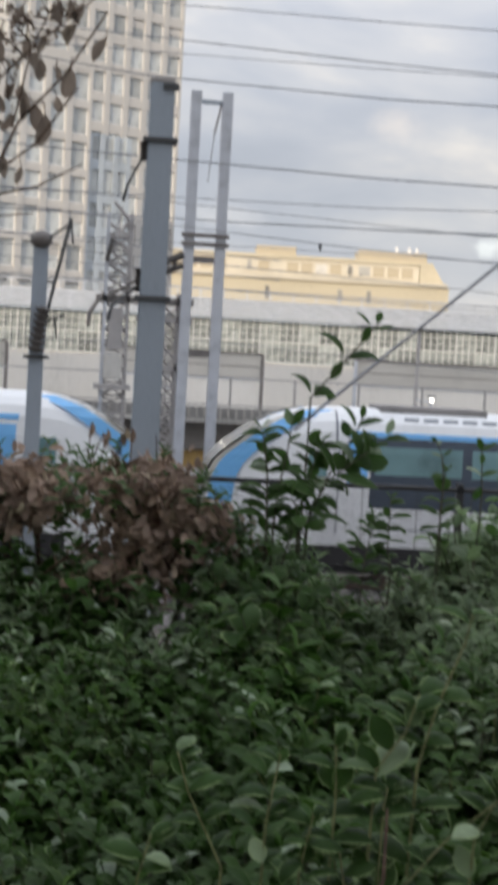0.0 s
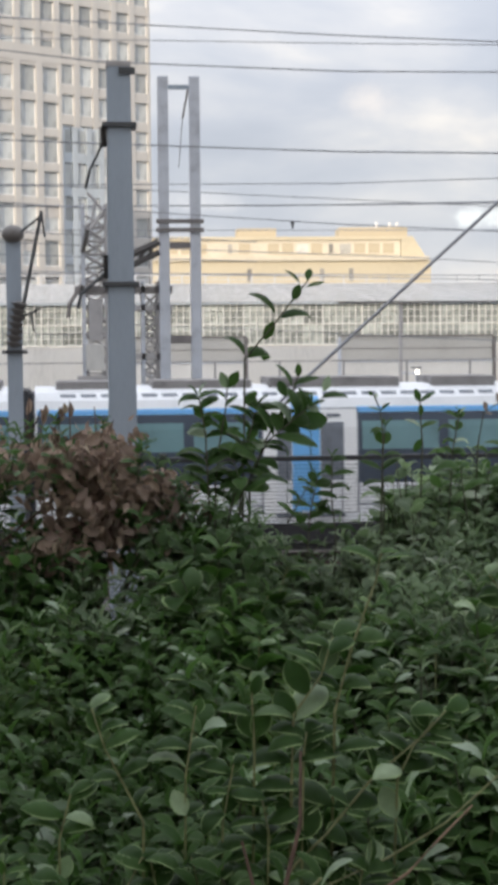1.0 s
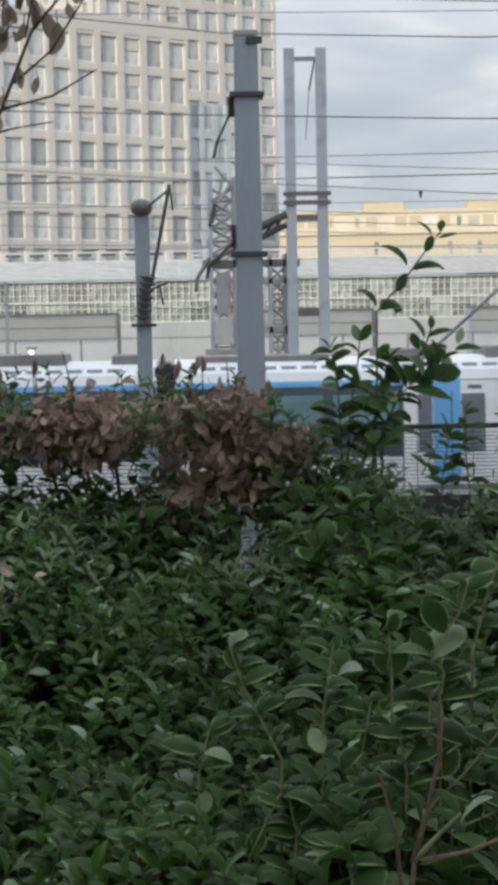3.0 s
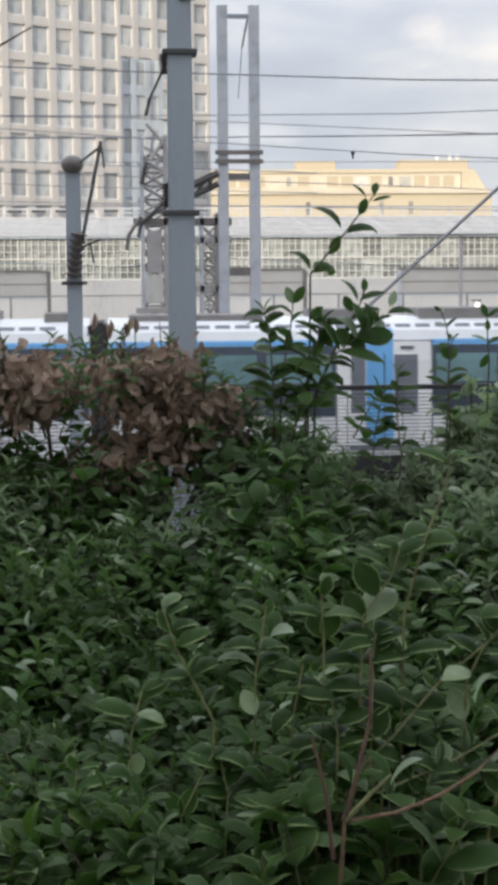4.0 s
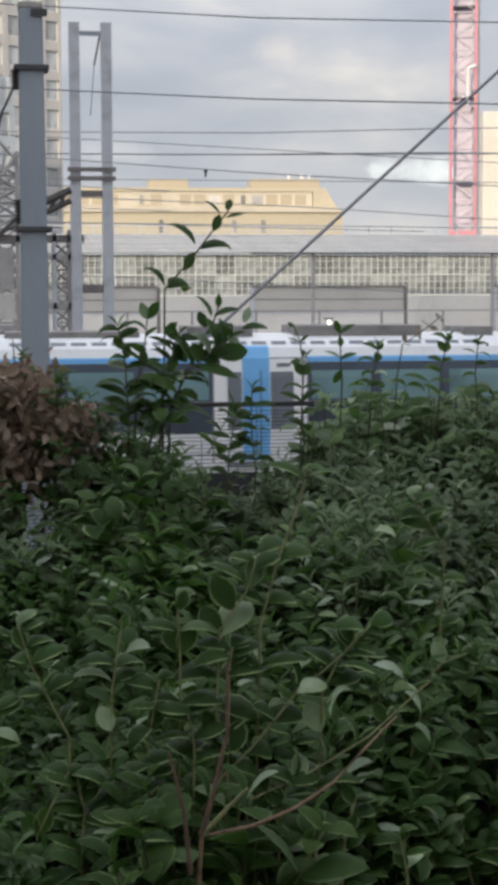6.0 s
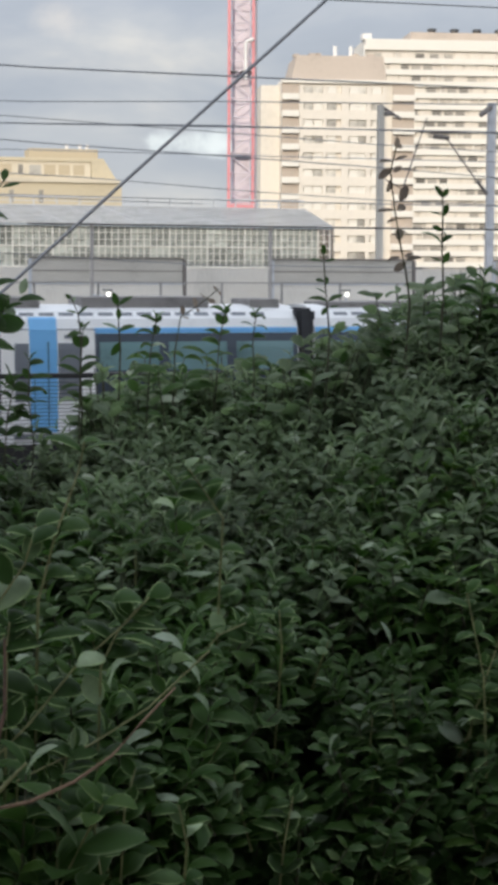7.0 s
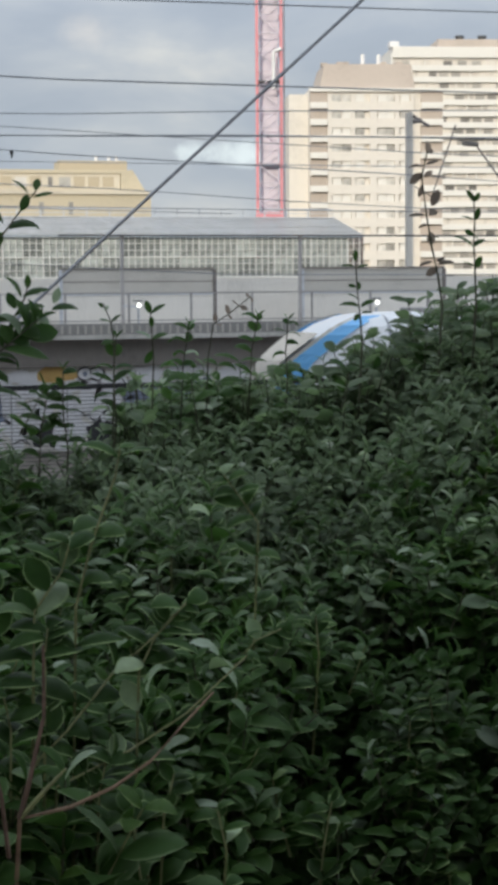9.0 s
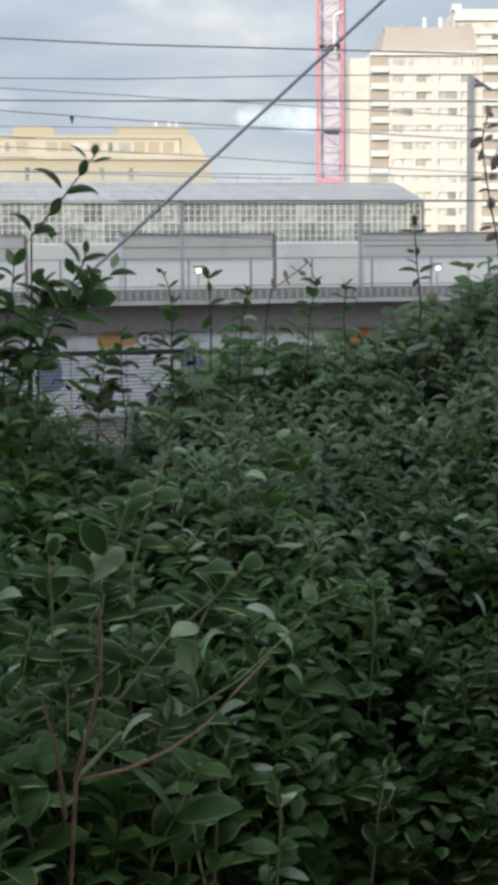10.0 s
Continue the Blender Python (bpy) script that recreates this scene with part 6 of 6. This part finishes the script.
def sprigs():
    green = "upright green shoot with arching leaves above the hedge"
    small = "small thin green shoot poking out of the hedge"
    tall_sprig(green, ((0.275, 2.95, 4.86), (0.27, 2.95, 4.98), (0.258, 2.95, 5.05)), 7, 0.056, 12)
    tall_sprig(green, ((0.33, 2.93, 4.87), (0.38, 2.92, 4.97), (0.45, 2.9, 5.03)), 7, 0.064, 14)
    tall_sprig(green, ((0.31, 3.0, 4.80), (0.34, 3.0, 4.92), (0.37, 3.0, 5.03)), 8, 0.060, 19)
    drawn_shoot("bent green shoot with arching leaves standing high over the hedge", 0.48, 4.20, M_LEAF, 0.004,
                [(0.481, 4.839), (0.485, 4.962), (0.487, 5.124), (0.569, 5.219), (0.623, 5.289), (0.655, 5.328)],
                (((0.486, 5.137), (0.426, 5.177), 0.9, 1), ((0.498, 5.128), (0.575, 5.103), 1.3, 1), ((0.567, 5.241), (0.493, 5.288), 0.8, 1), ((0.582, 5.229), (0.675, 5.222), 0.8, 1), ((0.564, 5.222), (0.539, 5.176), 0.3, 0), ((0.632, 5.319), (0.592, 5.355), 0.5, 1), ((0.646, 5.309), (0.696, 5.320), 0.4, 1), ((0.632, 5.317), (0.614, 5.277), 0.3, 0), ((0.652, 5.326), (0.661, 5.359), 0.2, 0), ((0.485, 5.010), (0.515, 5.042), 0.4, 0), ((0.486, 4.997), (0.522, 4.965), 0.6, 1), ((0.485, 4.962), (0.458, 4.980), 0.5, 1)))
    drawn_shoot("slender shoot with grey-brown leaves rising high over the hedge", 1.73, 4.10, M_LEAF_D, 0.0038,
                [(1.729, 5.023), (1.715, 5.109), (1.698, 5.179), (1.681, 5.272), (1.668, 5.365), (1.684, 5.434)],
                (((1.686, 5.428), (1.680, 5.456), 0.2, 0), ((1.687, 5.430), (1.709, 5.441), 0.3, 0), ((1.680, 5.396), (1.718, 5.407), 0.5, 1), ((1.676, 5.392), (1.634, 5.387), 0.6, 1), ((1.669, 5.376), (1.638, 5.349), 0.4, 0), ((1.668, 5.345), (1.671, 5.312), 0.2, 0), ((1.681, 5.264), (1.633, 5.259), 0.5, 1), ((1.689, 5.263), (1.722, 5.285), 0.5, 0), ((1.695, 5.183), (1.704, 5.222), 0.3, 0), ((1.702, 5.140), (1.665, 5.128), 0.6, 1), ((1.715, 5.131), (1.769, 5.136), 0.6, 1), ((1.715, 5.140), (1.746, 5.153), 0.4, 1), ((1.718, 5.126), (1.687, 5.105), 0.4, 0), ((1.697, 5.288), (1.715, 5.331), 0.2, 0), ((1.674, 5.365), (1.693, 5.380), 0.3, 0), ((1.685, 5.241), (1.660, 5.230), 0.5, 1), ((1.692, 5.210), (1.717, 5.203), 0.5, 1)))
    drawn_shoot("slender green shoot with sparse leaves over the hedge", 1.83, 4.10, M_LEAF, 0.0034,
                [(1.828, 5.022), (1.824, 5.109), (1.820, 5.180), (1.822, 5.258), (1.819, 5.305), (1.812, 5.326)],
                (((1.819, 5.301), (1.803, 5.334), 0.3, 0), ((1.819, 5.301), (1.835, 5.324), 0.3, 0), ((1.821, 5.250), (1.833, 5.283), 0.3, 0), ((1.819, 5.253), (1.789, 5.262), 0.4, 1), ((1.820, 5.178), (1.770, 5.208), 0.6, 1), ((1.823, 5.181), (1.864, 5.200), 0.6, 1), ((1.824, 5.123), (1.839, 5.155), 0.3, 0), ((1.824, 5.125), (1.793, 5.139), 0.5, 1), ((1.819, 5.211), (1.795, 5.226), 0.3, 0), ((1.823, 5.211), (1.838, 5.195), 0.5, 1)))
    drawn_shoot("short green shoot with paired leaves over the hedge", 1.50, 4.10, M_LEAF, 0.0034,
                [(1.500, 4.928), (1.494, 4.997), (1.486, 5.066), (1.481, 5.150)],
                (((1.481, 5.142), (1.478, 5.173), 0.2, 0), ((1.481, 5.126), (1.442, 5.129), 0.6, 1), ((1.485, 5.126), (1.517, 5.132), 0.5, 1), ((1.483, 5.074), (1.464, 5.083), 0.4, 0), ((1.486, 5.066), (1.498, 5.089), 0.3, 0), ((1.488, 5.043), (1.461, 5.057), 0.5, 1), ((1.494, 5.022), (1.440, 5.024), 0.7, 1), ((1.496, 5.022), (1.540, 5.037), 0.6, 1), ((1.492, 5.005), (1.474, 4.990), 0.4, 0), ((1.495, 5.005), (1.523, 5.005), 0.6, 1)))
    drawn_shoot("short green shoot with paired leaves over the hedge", 0.94, 4.15, M_LEAF, 0.0030,
                [(0.943, 4.898), (0.939, 4.952), (0.936, 5.023)],
                (((0.936, 5.010), (0.977, 5.033), 0.5, 1), ((0.935, 5.012), (0.923, 5.043), 0.3, 0), ((0.937, 5.005), (0.938, 4.977), 0.3, 0), ((0.938, 4.947), (0.896, 4.963), 0.6, 1), ((0.939, 4.943), (0.988, 4.956), 0.6, 1), ((0.940, 4.916), (0.923, 4.881), 0.4, 0)))
    drawn_shoot("thin leaning twig with small leaves over the hedge", 1.09, 4.15, M_LEAF_D, 0.0026,
                [(1.089, 4.895), (1.104, 4.981), (1.146, 5.007), (1.208, 5.054)],
                (((1.203, 5.049), (1.193, 5.061), 0.2, 0), ((1.205, 5.049), (1.217, 5.038), 0.2, 0), ((1.176, 5.027), (1.156, 5.044), 0.3, 1), ((1.176, 5.027), (1.193, 5.020), 0.3, 0), ((1.146, 5.006), (1.139, 5.031), 0.3, 0), ((1.146, 5.006), (1.151, 4.994), 0.3, 0), ((1.111, 4.987), (1.104, 5.008), 0.3, 0), ((1.107, 4.981), (1.129, 4.976), 0.4, 1)))
    drawn_shoot("thin short shoot with small leaves over the hedge", 0.84, 4.15, M_LEAF, 0.0028,
                [(0.839, 4.900), (0.837, 4.953), (0.831, 4.993), (0.812, 5.038)],
                (((0.813, 5.029), (0.799, 5.039), 0.3, 0), ((0.815, 5.020), (0.826, 5.033), 0.3, 0), ((0.832, 4.989), (0.858, 5.008), 0.5, 1), ((0.831, 4.989), (0.801, 4.998), 0.5, 1), ((0.837, 4.953), (0.846, 4.971), 0.3, 0), ((0.837, 4.944), (0.814, 4.927), 0.5, 1)))
    drawn_shoot("leafy green shoot with broad leaves over the hedge", 0.50, 4.20, M_LEAF, 0.0040,
                [(0.497, 4.798), (0.535, 4.904), (0.572, 4.974), (0.618, 5.052), (0.628, 5.088)],
                (((0.613, 4.957), (0.710, 4.972), 0.5, 0), ((0.687, 5.022), (0.765, 5.017), 0.7, 1), ((0.693, 5.039), (0.706, 5.078), 0.3, 0), ((0.626, 5.077), (0.627, 5.112), 0.2, 0), ((0.614, 5.056), (0.685, 5.071), 0.6, 1), ((0.609, 5.054), (0.564, 5.109), 0.7, 1), ((0.595, 5.026), (0.576, 5.069), 0.4, 0), ((0.586, 4.991), (0.521, 5.004), 0.6, 1), ((0.595, 5.009), (0.676, 5.027), 0.7, 1), ((0.567, 4.974), (0.626, 4.986), 0.6, 1), ((0.545, 4.939), (0.508, 4.975), 0.4, 0), ((0.554, 4.947), (0.608, 4.929), 0.7, 1), ((0.535, 4.904), (0.491, 4.913), 0.6, 1), ((0.535, 4.895), (0.592, 4.880), 0.7, 1), ((0.636, 5.043), (0.653, 4.999), 0.4, 0), ((0.581, 4.987), (0.571, 4.938), 0.4, 0)))
    drawn_shoot("leafy green shoot with broad leaves over the hedge", 0.41, 4.20, M_LEAF, 0.0036,
                [(0.409, 4.800), (0.420, 4.906), (0.436, 4.993), (0.442, 5.054)],
                (((0.441, 5.050), (0.469, 5.091), 0.4, 0), ((0.441, 5.050), (0.425, 5.089), 0.4, 0), ((0.437, 5.024), (0.398, 5.046), 0.6, 1), ((0.435, 5.002), (0.474, 5.029), 0.6, 1), ((0.431, 4.976), (0.430, 4.932), 0.4, 0), ((0.426, 4.941), (0.378, 4.963), 0.7, 1), ((0.425, 4.932), (0.474, 4.940), 0.7, 1), ((0.420, 4.897), (0.454, 4.861), 0.6, 1), ((0.420, 4.897), (0.380, 4.863), 0.6, 1)))
    for k, (line, n, size, out) in enumerate((
            (((7.66, -17.86), (8.49, -16.56), (9.51, -15.64), (11.15, -13.75), (12.98, -12.23), (13.8, -11.35)), 9, 0.070, 0.30),
            (((13.76, -15.16), (15.19, -13.82), (16.3, -12.65), (17.21, -12.26)), 5, 0.075, 0.25),
            (((8.35, -13.86), (8.44, -11.54), (9.42, -10.19), (9.84, -8.83)), 5, 0.088, 0.25),
            (((9.89, -11.44), (10.47, -9.28), (11.35, -6.92), (11.54, -5.94)), 4, 0.078, 0.20),
            (((1.88, -20.71), (1.9, -18.34), (3.04, -16.27)), 5, 0.068, 0.2),
            (((3.46, -19.3), (3.59, -17.61), (3.34, -16.47)), 4, 0.068, 0.22),
            (((5.14, -19.5), (5.15, -17.81), (4.76, -16.29)), 4, 0.070, 0.22),
            (((8.7, -16.47), (8.79, -12.81), (8.89, -12.13)), 5, 0.076, 0.25),
            (((7.05, -12.7), (6.95, -10.48)), 3, 0.076, 0.22),
            (((3.09, -15.12), (1.77, -12.59), (1.32, -11.22)), 5, 0.062, 0.2),
            (((7.48, -17.43), (7.53, -15.52), (7.29, -14.37)), 4, 0.070, 0.25),
            (((25.97, -20.69), (25.82, -16.79), (25.68, -13.94), (25.03, -11.07)), 9, 0.052, 0.2),
            (((18.67, -19.64), (18.96, -18.13)), 3, 0.062, 0.2),
            (((15.15, -19.77), (14.85, -18.44)), 3, 0.062, 0.2),
            (((11.34, -21.01), (11.87, -20.09)), 3, 0.062, 0.2),
            (((-2.04, -18.96), (-1.79, -16.34)), 4, 0.062, 0.2),
            (((0.12, -15.64), (0.54, -14.11)), 3, 0.064, 0.2),
            (((12.08, -13.72), (12.67, -12.55), (13.35, -11.76)), 4, 0.072, 0.22),
            (((25.3, -15.39), (26.23, -12.48)), 4, 0.058, 0.15),
            (((18.52, -13.15), (18.41, -11.78)), 3, 0.062, 0.15),
            (((21.68, -16.94), (21.76, -15.41)), 3, 0.062, 0.15),
            (((9.1, -17.5), (11.75, -16.35), (13.76, -15.16), (15.95, -13.2)), 6, 0.064, 0.3),
            (((4.6, -13.6), (5.0, -11.2)), 4, 0.060, 0.2),
            (((5.9, -15.2), (6.3, -13.2)), 3, 0.064, 0.2),
            (((10.6, -17.8), (10.9, -16.6)), 3, 0.060, 0.2),
            (((-0.4, -19.6), (0.1, -17.9)), 3, 0.060, 0.2),
            (((12.9, -18.6), (13.3, -17.2)), 3, 0.060, 0.2),
            (((16.4, -8.6), (15.2, -6.9)), 4, 0.062, 0.12))):
        lead_shoot(line, n, size, out, 70 + k)
    for k, (x, y, z0, x1, z1, n, s) in enumerate(((1.76, 3.6, 4.8, 1.84, 5.20, 9, 0.062), (1.70, 3.6, 4.8, 1.71, 5.09, 9, 0.06), (1.84, 3.6, 4.8, 1.88, 5.16, 9, 0.065), (1.62, 3.6, 4.78, 1.60, 5.02, 8, 0.055),
                                                   (1.93, 3.6, 4.8, 1.97, 5.22, 9, 0.065), (2.05, 3.6, 4.8, 2.06, 5.18, 9, 0.06), (1.53, 3.7, 4.78, 1.52, 4.98, 8, 0.05))):
        tall_sprig(green, ((x, y, z0), ((x + x1) / 2 - 0.01, y, (z0 + z1) / 2), (x1, y, z1)), n, s * 1.12, 30 + k)
    for k, (x, y, z0, x1, z1) in enumerate(((0.71, 3.5, 4.8, 0.70, 4.97),
                                             (0.98, 4.0, 4.8, 0.99, 4.98), (1.16, 4.0, 4.84, 1.17, 5.0), (1.26, 4.0, 4.84, 1.25, 4.99), (0.62, 3.6, 4.72, 0.60, 4.9), (0.54, 3.5, 4.7, 0.55, 4.86))):
        tall_sprig(small, ((x, y, z0), ((x + x1) / 2, y, (z0 + z1) / 2), (x1 + 0.012, y, z1)), 4, 0.05, 50 + k)


def dry_shrub():
    rnd = random.Random(9)
    foot = Vector((-0.1, 4.5, 3.4))
    t = thing("dry_shrub", "withered shrub with hanging dry brown leaves behind the hedge", "shrub", foot)
    clumps = ((-0.30, 4.86, 0.12, 0.055, 170), (-0.21, 4.84, 0.10, 0.055, 130), (-0.40, 4.83, 0.11, 0.05, 100), (-0.30, 4.765, 0.08, 0.03, 40), (0.03, 4.87, 0.10, 0.05, 110), (0.14, 4.87, 0.07, 0.065, 110),
              (0.09, 4.77, 0.13, 0.05, 130), (0.16, 4.69, 0.10, 0.06, 110), (0.0, 4.635, 0.11, 0.055, 130), (0.26, 4.77, 0.10, 0.05, 80), (-0.42, 4.43, 0.11, 0.09, 80), (-0.80, 4.80, 0.2, 0.10, 90))
    wood, fol = bmesh.new(), bmesh.new()
    for cx, cz, rx, rz, n in clumps:
        c = Vector((cx, 3.86 if cz < 4.5 else 4.4, cz)) - foot
        path_rod(wood, [Vector((rnd.uniform(-0.05, 0.05), 0, 0)), c * 0.5 + Vector((0, 0.05, 0.05)), c], 0.012, 0.005, 6)
        for k in range(7):
            e = c + Vector((rnd.uniform(-rx, rx), rnd.uniform(-0.15, 0.15), rnd.uniform(-rz * 0.3, rz * 1.1)))
            path_rod(wood, [c, c.lerp(e, 0.5) + Vector((0, 0, 0.02)), e], 0.004, 0.002, 5)
        for k in range(int(n * 2.9)):
            p = c + Vector((rnd.gauss(0, rx * 0.58), rnd.uniform(-0.18, 0.18), rnd.gauss(0, rz * 0.6)))
            if thin(p + foot):
                continue
            s = rnd.uniform(0.026, 0.056)
            leaf(fol, p, Vector((rnd.uniform(-0.8, 0.8), rnd.uniform(-0.6, 0.6), rnd.uniform(-1.2, 0.1))), Vector((rnd.uniform(-1, 1), rnd.uniform(-1, 0.4), rnd.uniform(-0.2, 0.7))), s, s * rnd.uniform(0.38, 0.62), rnd.uniform(-1.4, 1.9), rnd.uniform(0.1, 1.0))
    for k in range(26):
        # bare dry tips that stand up
        x = rnd.uniform(-0.62, 0.22)
        p = Vector((x, 4.4, rnd.uniform(4.86, 4.93))) - foot
        q = p + Vector((rnd.uniform(-0.03, 0.04), 0, rnd.uniform(0.05, 0.13)))
        rod(wood, p, q, 0.0022, 0.0012, 4)
        if k % 2:
            leaf(fol, q, Vector((rnd.uniform(-0.3, 0.3), 0, -1)), Vector((0.5, -1, 0)), rnd.uniform(0.03, 0.055), 0.018, 0.4, 0.8)
    part("branch_frame", wood, M_BARK, t)
    tagged(part("dry_foliage", fol, M_LEAF_B, t, smooth=True), kind="stuff")
    # green leaves growing through it
    gr, tw = bmesh.new(), bmesh.new()
    for cx, cz, n in ((-0.08, 4.86, 4), (-0.07, 4.79, 7), (-0.50, 4.80, 7), (-0.55, 4.78, 8), (-0.42, 4.72, 8), (-0.7, 4.7, 9), (-0.3, 4.62, 8), (0.28, 4.72, 9), (0.36, 4.66, 9), (-0.15, 4.55, 8), (0.1, 4.52, 8), (-0.3, 4.80, 5), (-0.1, 4.74, 6), (0.05, 4.80, 4), (0.2, 4.78, 5), (-0.62, 4.86, 5)):
        for k in range(n):
            p = Vector((cx + rnd.gauss(0, 0.06), 4.35 + rnd.uniform(-0.15, 0.15), cz + rnd.gauss(0, 0.035))) - foot
            if not thin(p + foot):
                shoot(gr, tw, p, Vector((rnd.uniform(-0.5, 0.5), -0.2, 1)), 0.09, 3, 0.055, rnd)
    tagged(part("green_foliage", gr, M_LEAF, t, smooth=True), kind="stuff")
    tagged(part("twig_mass", tw, M_TWIG_D, t), kind="stuff")
    part("long_twig", rods((Vector((0.04, 4.3, 4.80)) - foot, Vector((-0.27, 4.3, 4.55)) - foot, 0.004), n=6), M_BARK, t)


def sapling():
    rnd = random.Random(4)
    foot = Vector((-0.62, 2.65, 3.46))
    t = thing("sapling", "thin bare-limbed sapling with a few withered grey-brown leaves", "sapling", foot)
    wood = bmesh.new()
    g = lambda x, z: Vector((x, 2.6, z)) - foot
    path_rod(wood, [Vector((0, 0, 0)), g(-0.52, 4.6), g(-0.40, 5.22), g(-0.34, 5.34), g(-0.28, 5.44), g(-0.23, 5.56), g(-0.16, 5.64), g(-0.10, 5.74)], 0.0055, 0.0016, 6)
    path_rod(wood, [g(-0.44, 5.05), g(-0.40, 5.42), g(-0.33, 5.55), g(-0.23, 5.66), g(-0.12, 5.76)], 0.0035, 0.0014, 6)
    path_rod(wood, [g(-0.28, 5.44), g(-0.20, 5.46), g(-0.13, 5.50)], 0.003, 0.0012, 5)
    path_rod(wood, [g(-0.26, 5.48), g(-0.20, 5.53), g(-0.14, 5.62)], 0.003, 0.0012, 5)
    for x0, z0, x1, z1 in ((-0.40, 5.42, -0.30, 5.78), (-0.34, 5.54, -0.24, 5.80), (-0.24, 5.55, -0.16, 5.80), (-0.44, 5.3, -0.42, 5.62), (-0.30, 5.40, -0.20, 5.42)):
        path_rod(wood, [g(x0, z0), g((x0 + x1) / 2 - 0.015, (z0 + z1) / 2), g(x1, z1)], 0.0022, 0.001, 5)
    part("limb", wood, M_BARK, t)
    spray, buds = bmesh.new(), bmesh.new()
    for k in range(90):
        # fine dry side twigs with shrivelled buds
        x, z = rnd.uniform(-0.50, -0.16), rnd.uniform(5.38, 5.84)
        if x > -0.55 + (z - 5.1) * 0.62:
            continue
        a = g(x, z)
        for q in range(4):
            b = a + Vector((rnd.uniform(-0.03, 0.035), rnd.uniform(-0.02, 0.02), rnd.uniform(0.0, 0.045)))
            rod(spray, a, b, 0.0008, 0.0005, 4)
            for w in range(2):
                leaf(buds, b, Vector((rnd.uniform(-1, 1), rnd.uniform(-0.5, 0.5), rnd.uniform(-1, 1))), Vector((0.3, -1, 0.2)), rnd.uniform(0.007, 0.014), 0.006, 0.8, 0.5)
    tagged(part("twig_spray", spray, M_BARK, t), kind="stuff")
    tagged(part("bud_cluster", buds, M_LEAF_D, t, smooth=True), kind="stuff")
    for x, z, s in ((-0.28, 5.57, 0.045), (-0.31, 5.515, 0.042), (-0.225, 5.61, 0.05), (-0.19, 5.575, 0.055), (-0.163, 5.495, 0.045), (-0.12, 5.515, 0.04), (-0.25, 5.505, 0.036), (-0.32, 5.455, 0.045), (-0.30, 5.385, 0.04),
                    (-0.155, 5.65, 0.05), (-0.222, 5.49, 0.03), (-0.27, 5.60, 0.04), (-0.21, 5.59, 0.045), (-0.36, 5.52, 0.05), (-0.38, 5.44, 0.05), (-0.20, 5.66, 0.04), (-0.10, 5.70, 0.045), (-0.34, 5.62, 0.045),
                    *[(rnd.uniform(-0.46, -0.12), rnd.uniform(5.36, 5.80), rnd.uniform(0.022, 0.042)) for _ in range(80)]):
        if x > -0.22 and z < 5.46 or x > -0.52 + (z - 5.1) * 0.8:
            continue
        bm = bmesh.new()
        way = Vector((rnd.uniform(-0.6, 0.4), rnd.uniform(-0.4, 0.4), -1))
        leaf(bm, g(x, z), way, Vector((rnd.uniform(-1.1, 1.1), -1, 0)), s, s * rnd.uniform(0.40, 0.58), rnd.uniform(-0.6, 1.3), rnd.uniform(0.2, 1.1), 2)
        rod(bm, g(x, z), g(x, z) - way.normalized() * s * 0.3 + Vector((rnd.uniform(-0.006, 0.006), 0, 0.002)), 0.0009, n=4)
        part("leaf", bm, M_LEAF_D, t, smooth=True)


def near_branch():
    foot = Vector((0.285, 2.208, 3.44))
    t = thing("woody_branch", "bare reddish-brown forked branch among the hedge leaves", "branch", foot)
    g = lambda *rows: [Vector((x * 0.93, y * 0.93, z * 0.93 + 0.116)) for x, y, z in rows]
    part("limb", path_rod(bmesh.new(), [Vector((0, 0.1, 0))] + g((0, 0.031, 0.542), (0.017, 0, 0.858), (0.093, 0, 0.868), (0.161, 0, 0.893), (0.218, 0, 0.928), (0.266, 0.01, 0.972), (0.326, 0.031, 1.019)), 0.0042, 0.0016, 7), M_TWIG_T, t)
    part("fork", path_rod(bmesh.new(), g((0.017, 0, 0.858), (0.033, 0, 0.915), (0.058, 0.010, 1.009), (0.062, 0.031, 1.112)), 0.0046, 0.002, 6), M_BARK, t)
    part("fork", path_rod(bmesh.new(), g((0.019, 0, 0.860), (0.058, -0.011, 0.905), (0.084, -0.021, 0.934)), 0.0045, 0.0022, 6), M_TWIG_G, t)
    part("fork", path_rod(bmesh.new(), g((0.0, 0.0, 0.80), (-0.010, 0, 0.90), (-0.030, 0.01, 0.985)), 0.0040, 0.002, 6), M_BARK, t)


hedge()
sprigs()
dry_shrub()
sapling()
near_branch()


def motions():
    rows = ((0.0, 2.5), (0.1, 3.8), (0.2, 5.3), (0.3, 6.5), (0.4, 7.8), (0.5, 8.75), (0.6, 10.1), (0.8, 12.95), (1.2, 18.35), (1.5, 22.45), (2.0, 29.0), (2.5, 35.65), (3.0, 42.45), (4.5, 62.4), (6.5, 89.55),
            (7.5, 103.15), (8.0, 110.15), (8.4, 116.1), (8.5, 117.95), (8.6, 119.0), (8.7, 120.80), (8.8, 122.0), (9.0, 124.35), (9.2, 127.0), (10.0, 138.5))
    walk(train_rear, [(t, pose(x, 40, 0)) for t, x in rows])
    walk(train_front, [(t, pose(x + 113.12, 40, 0)) for t, x in rows])


motions()
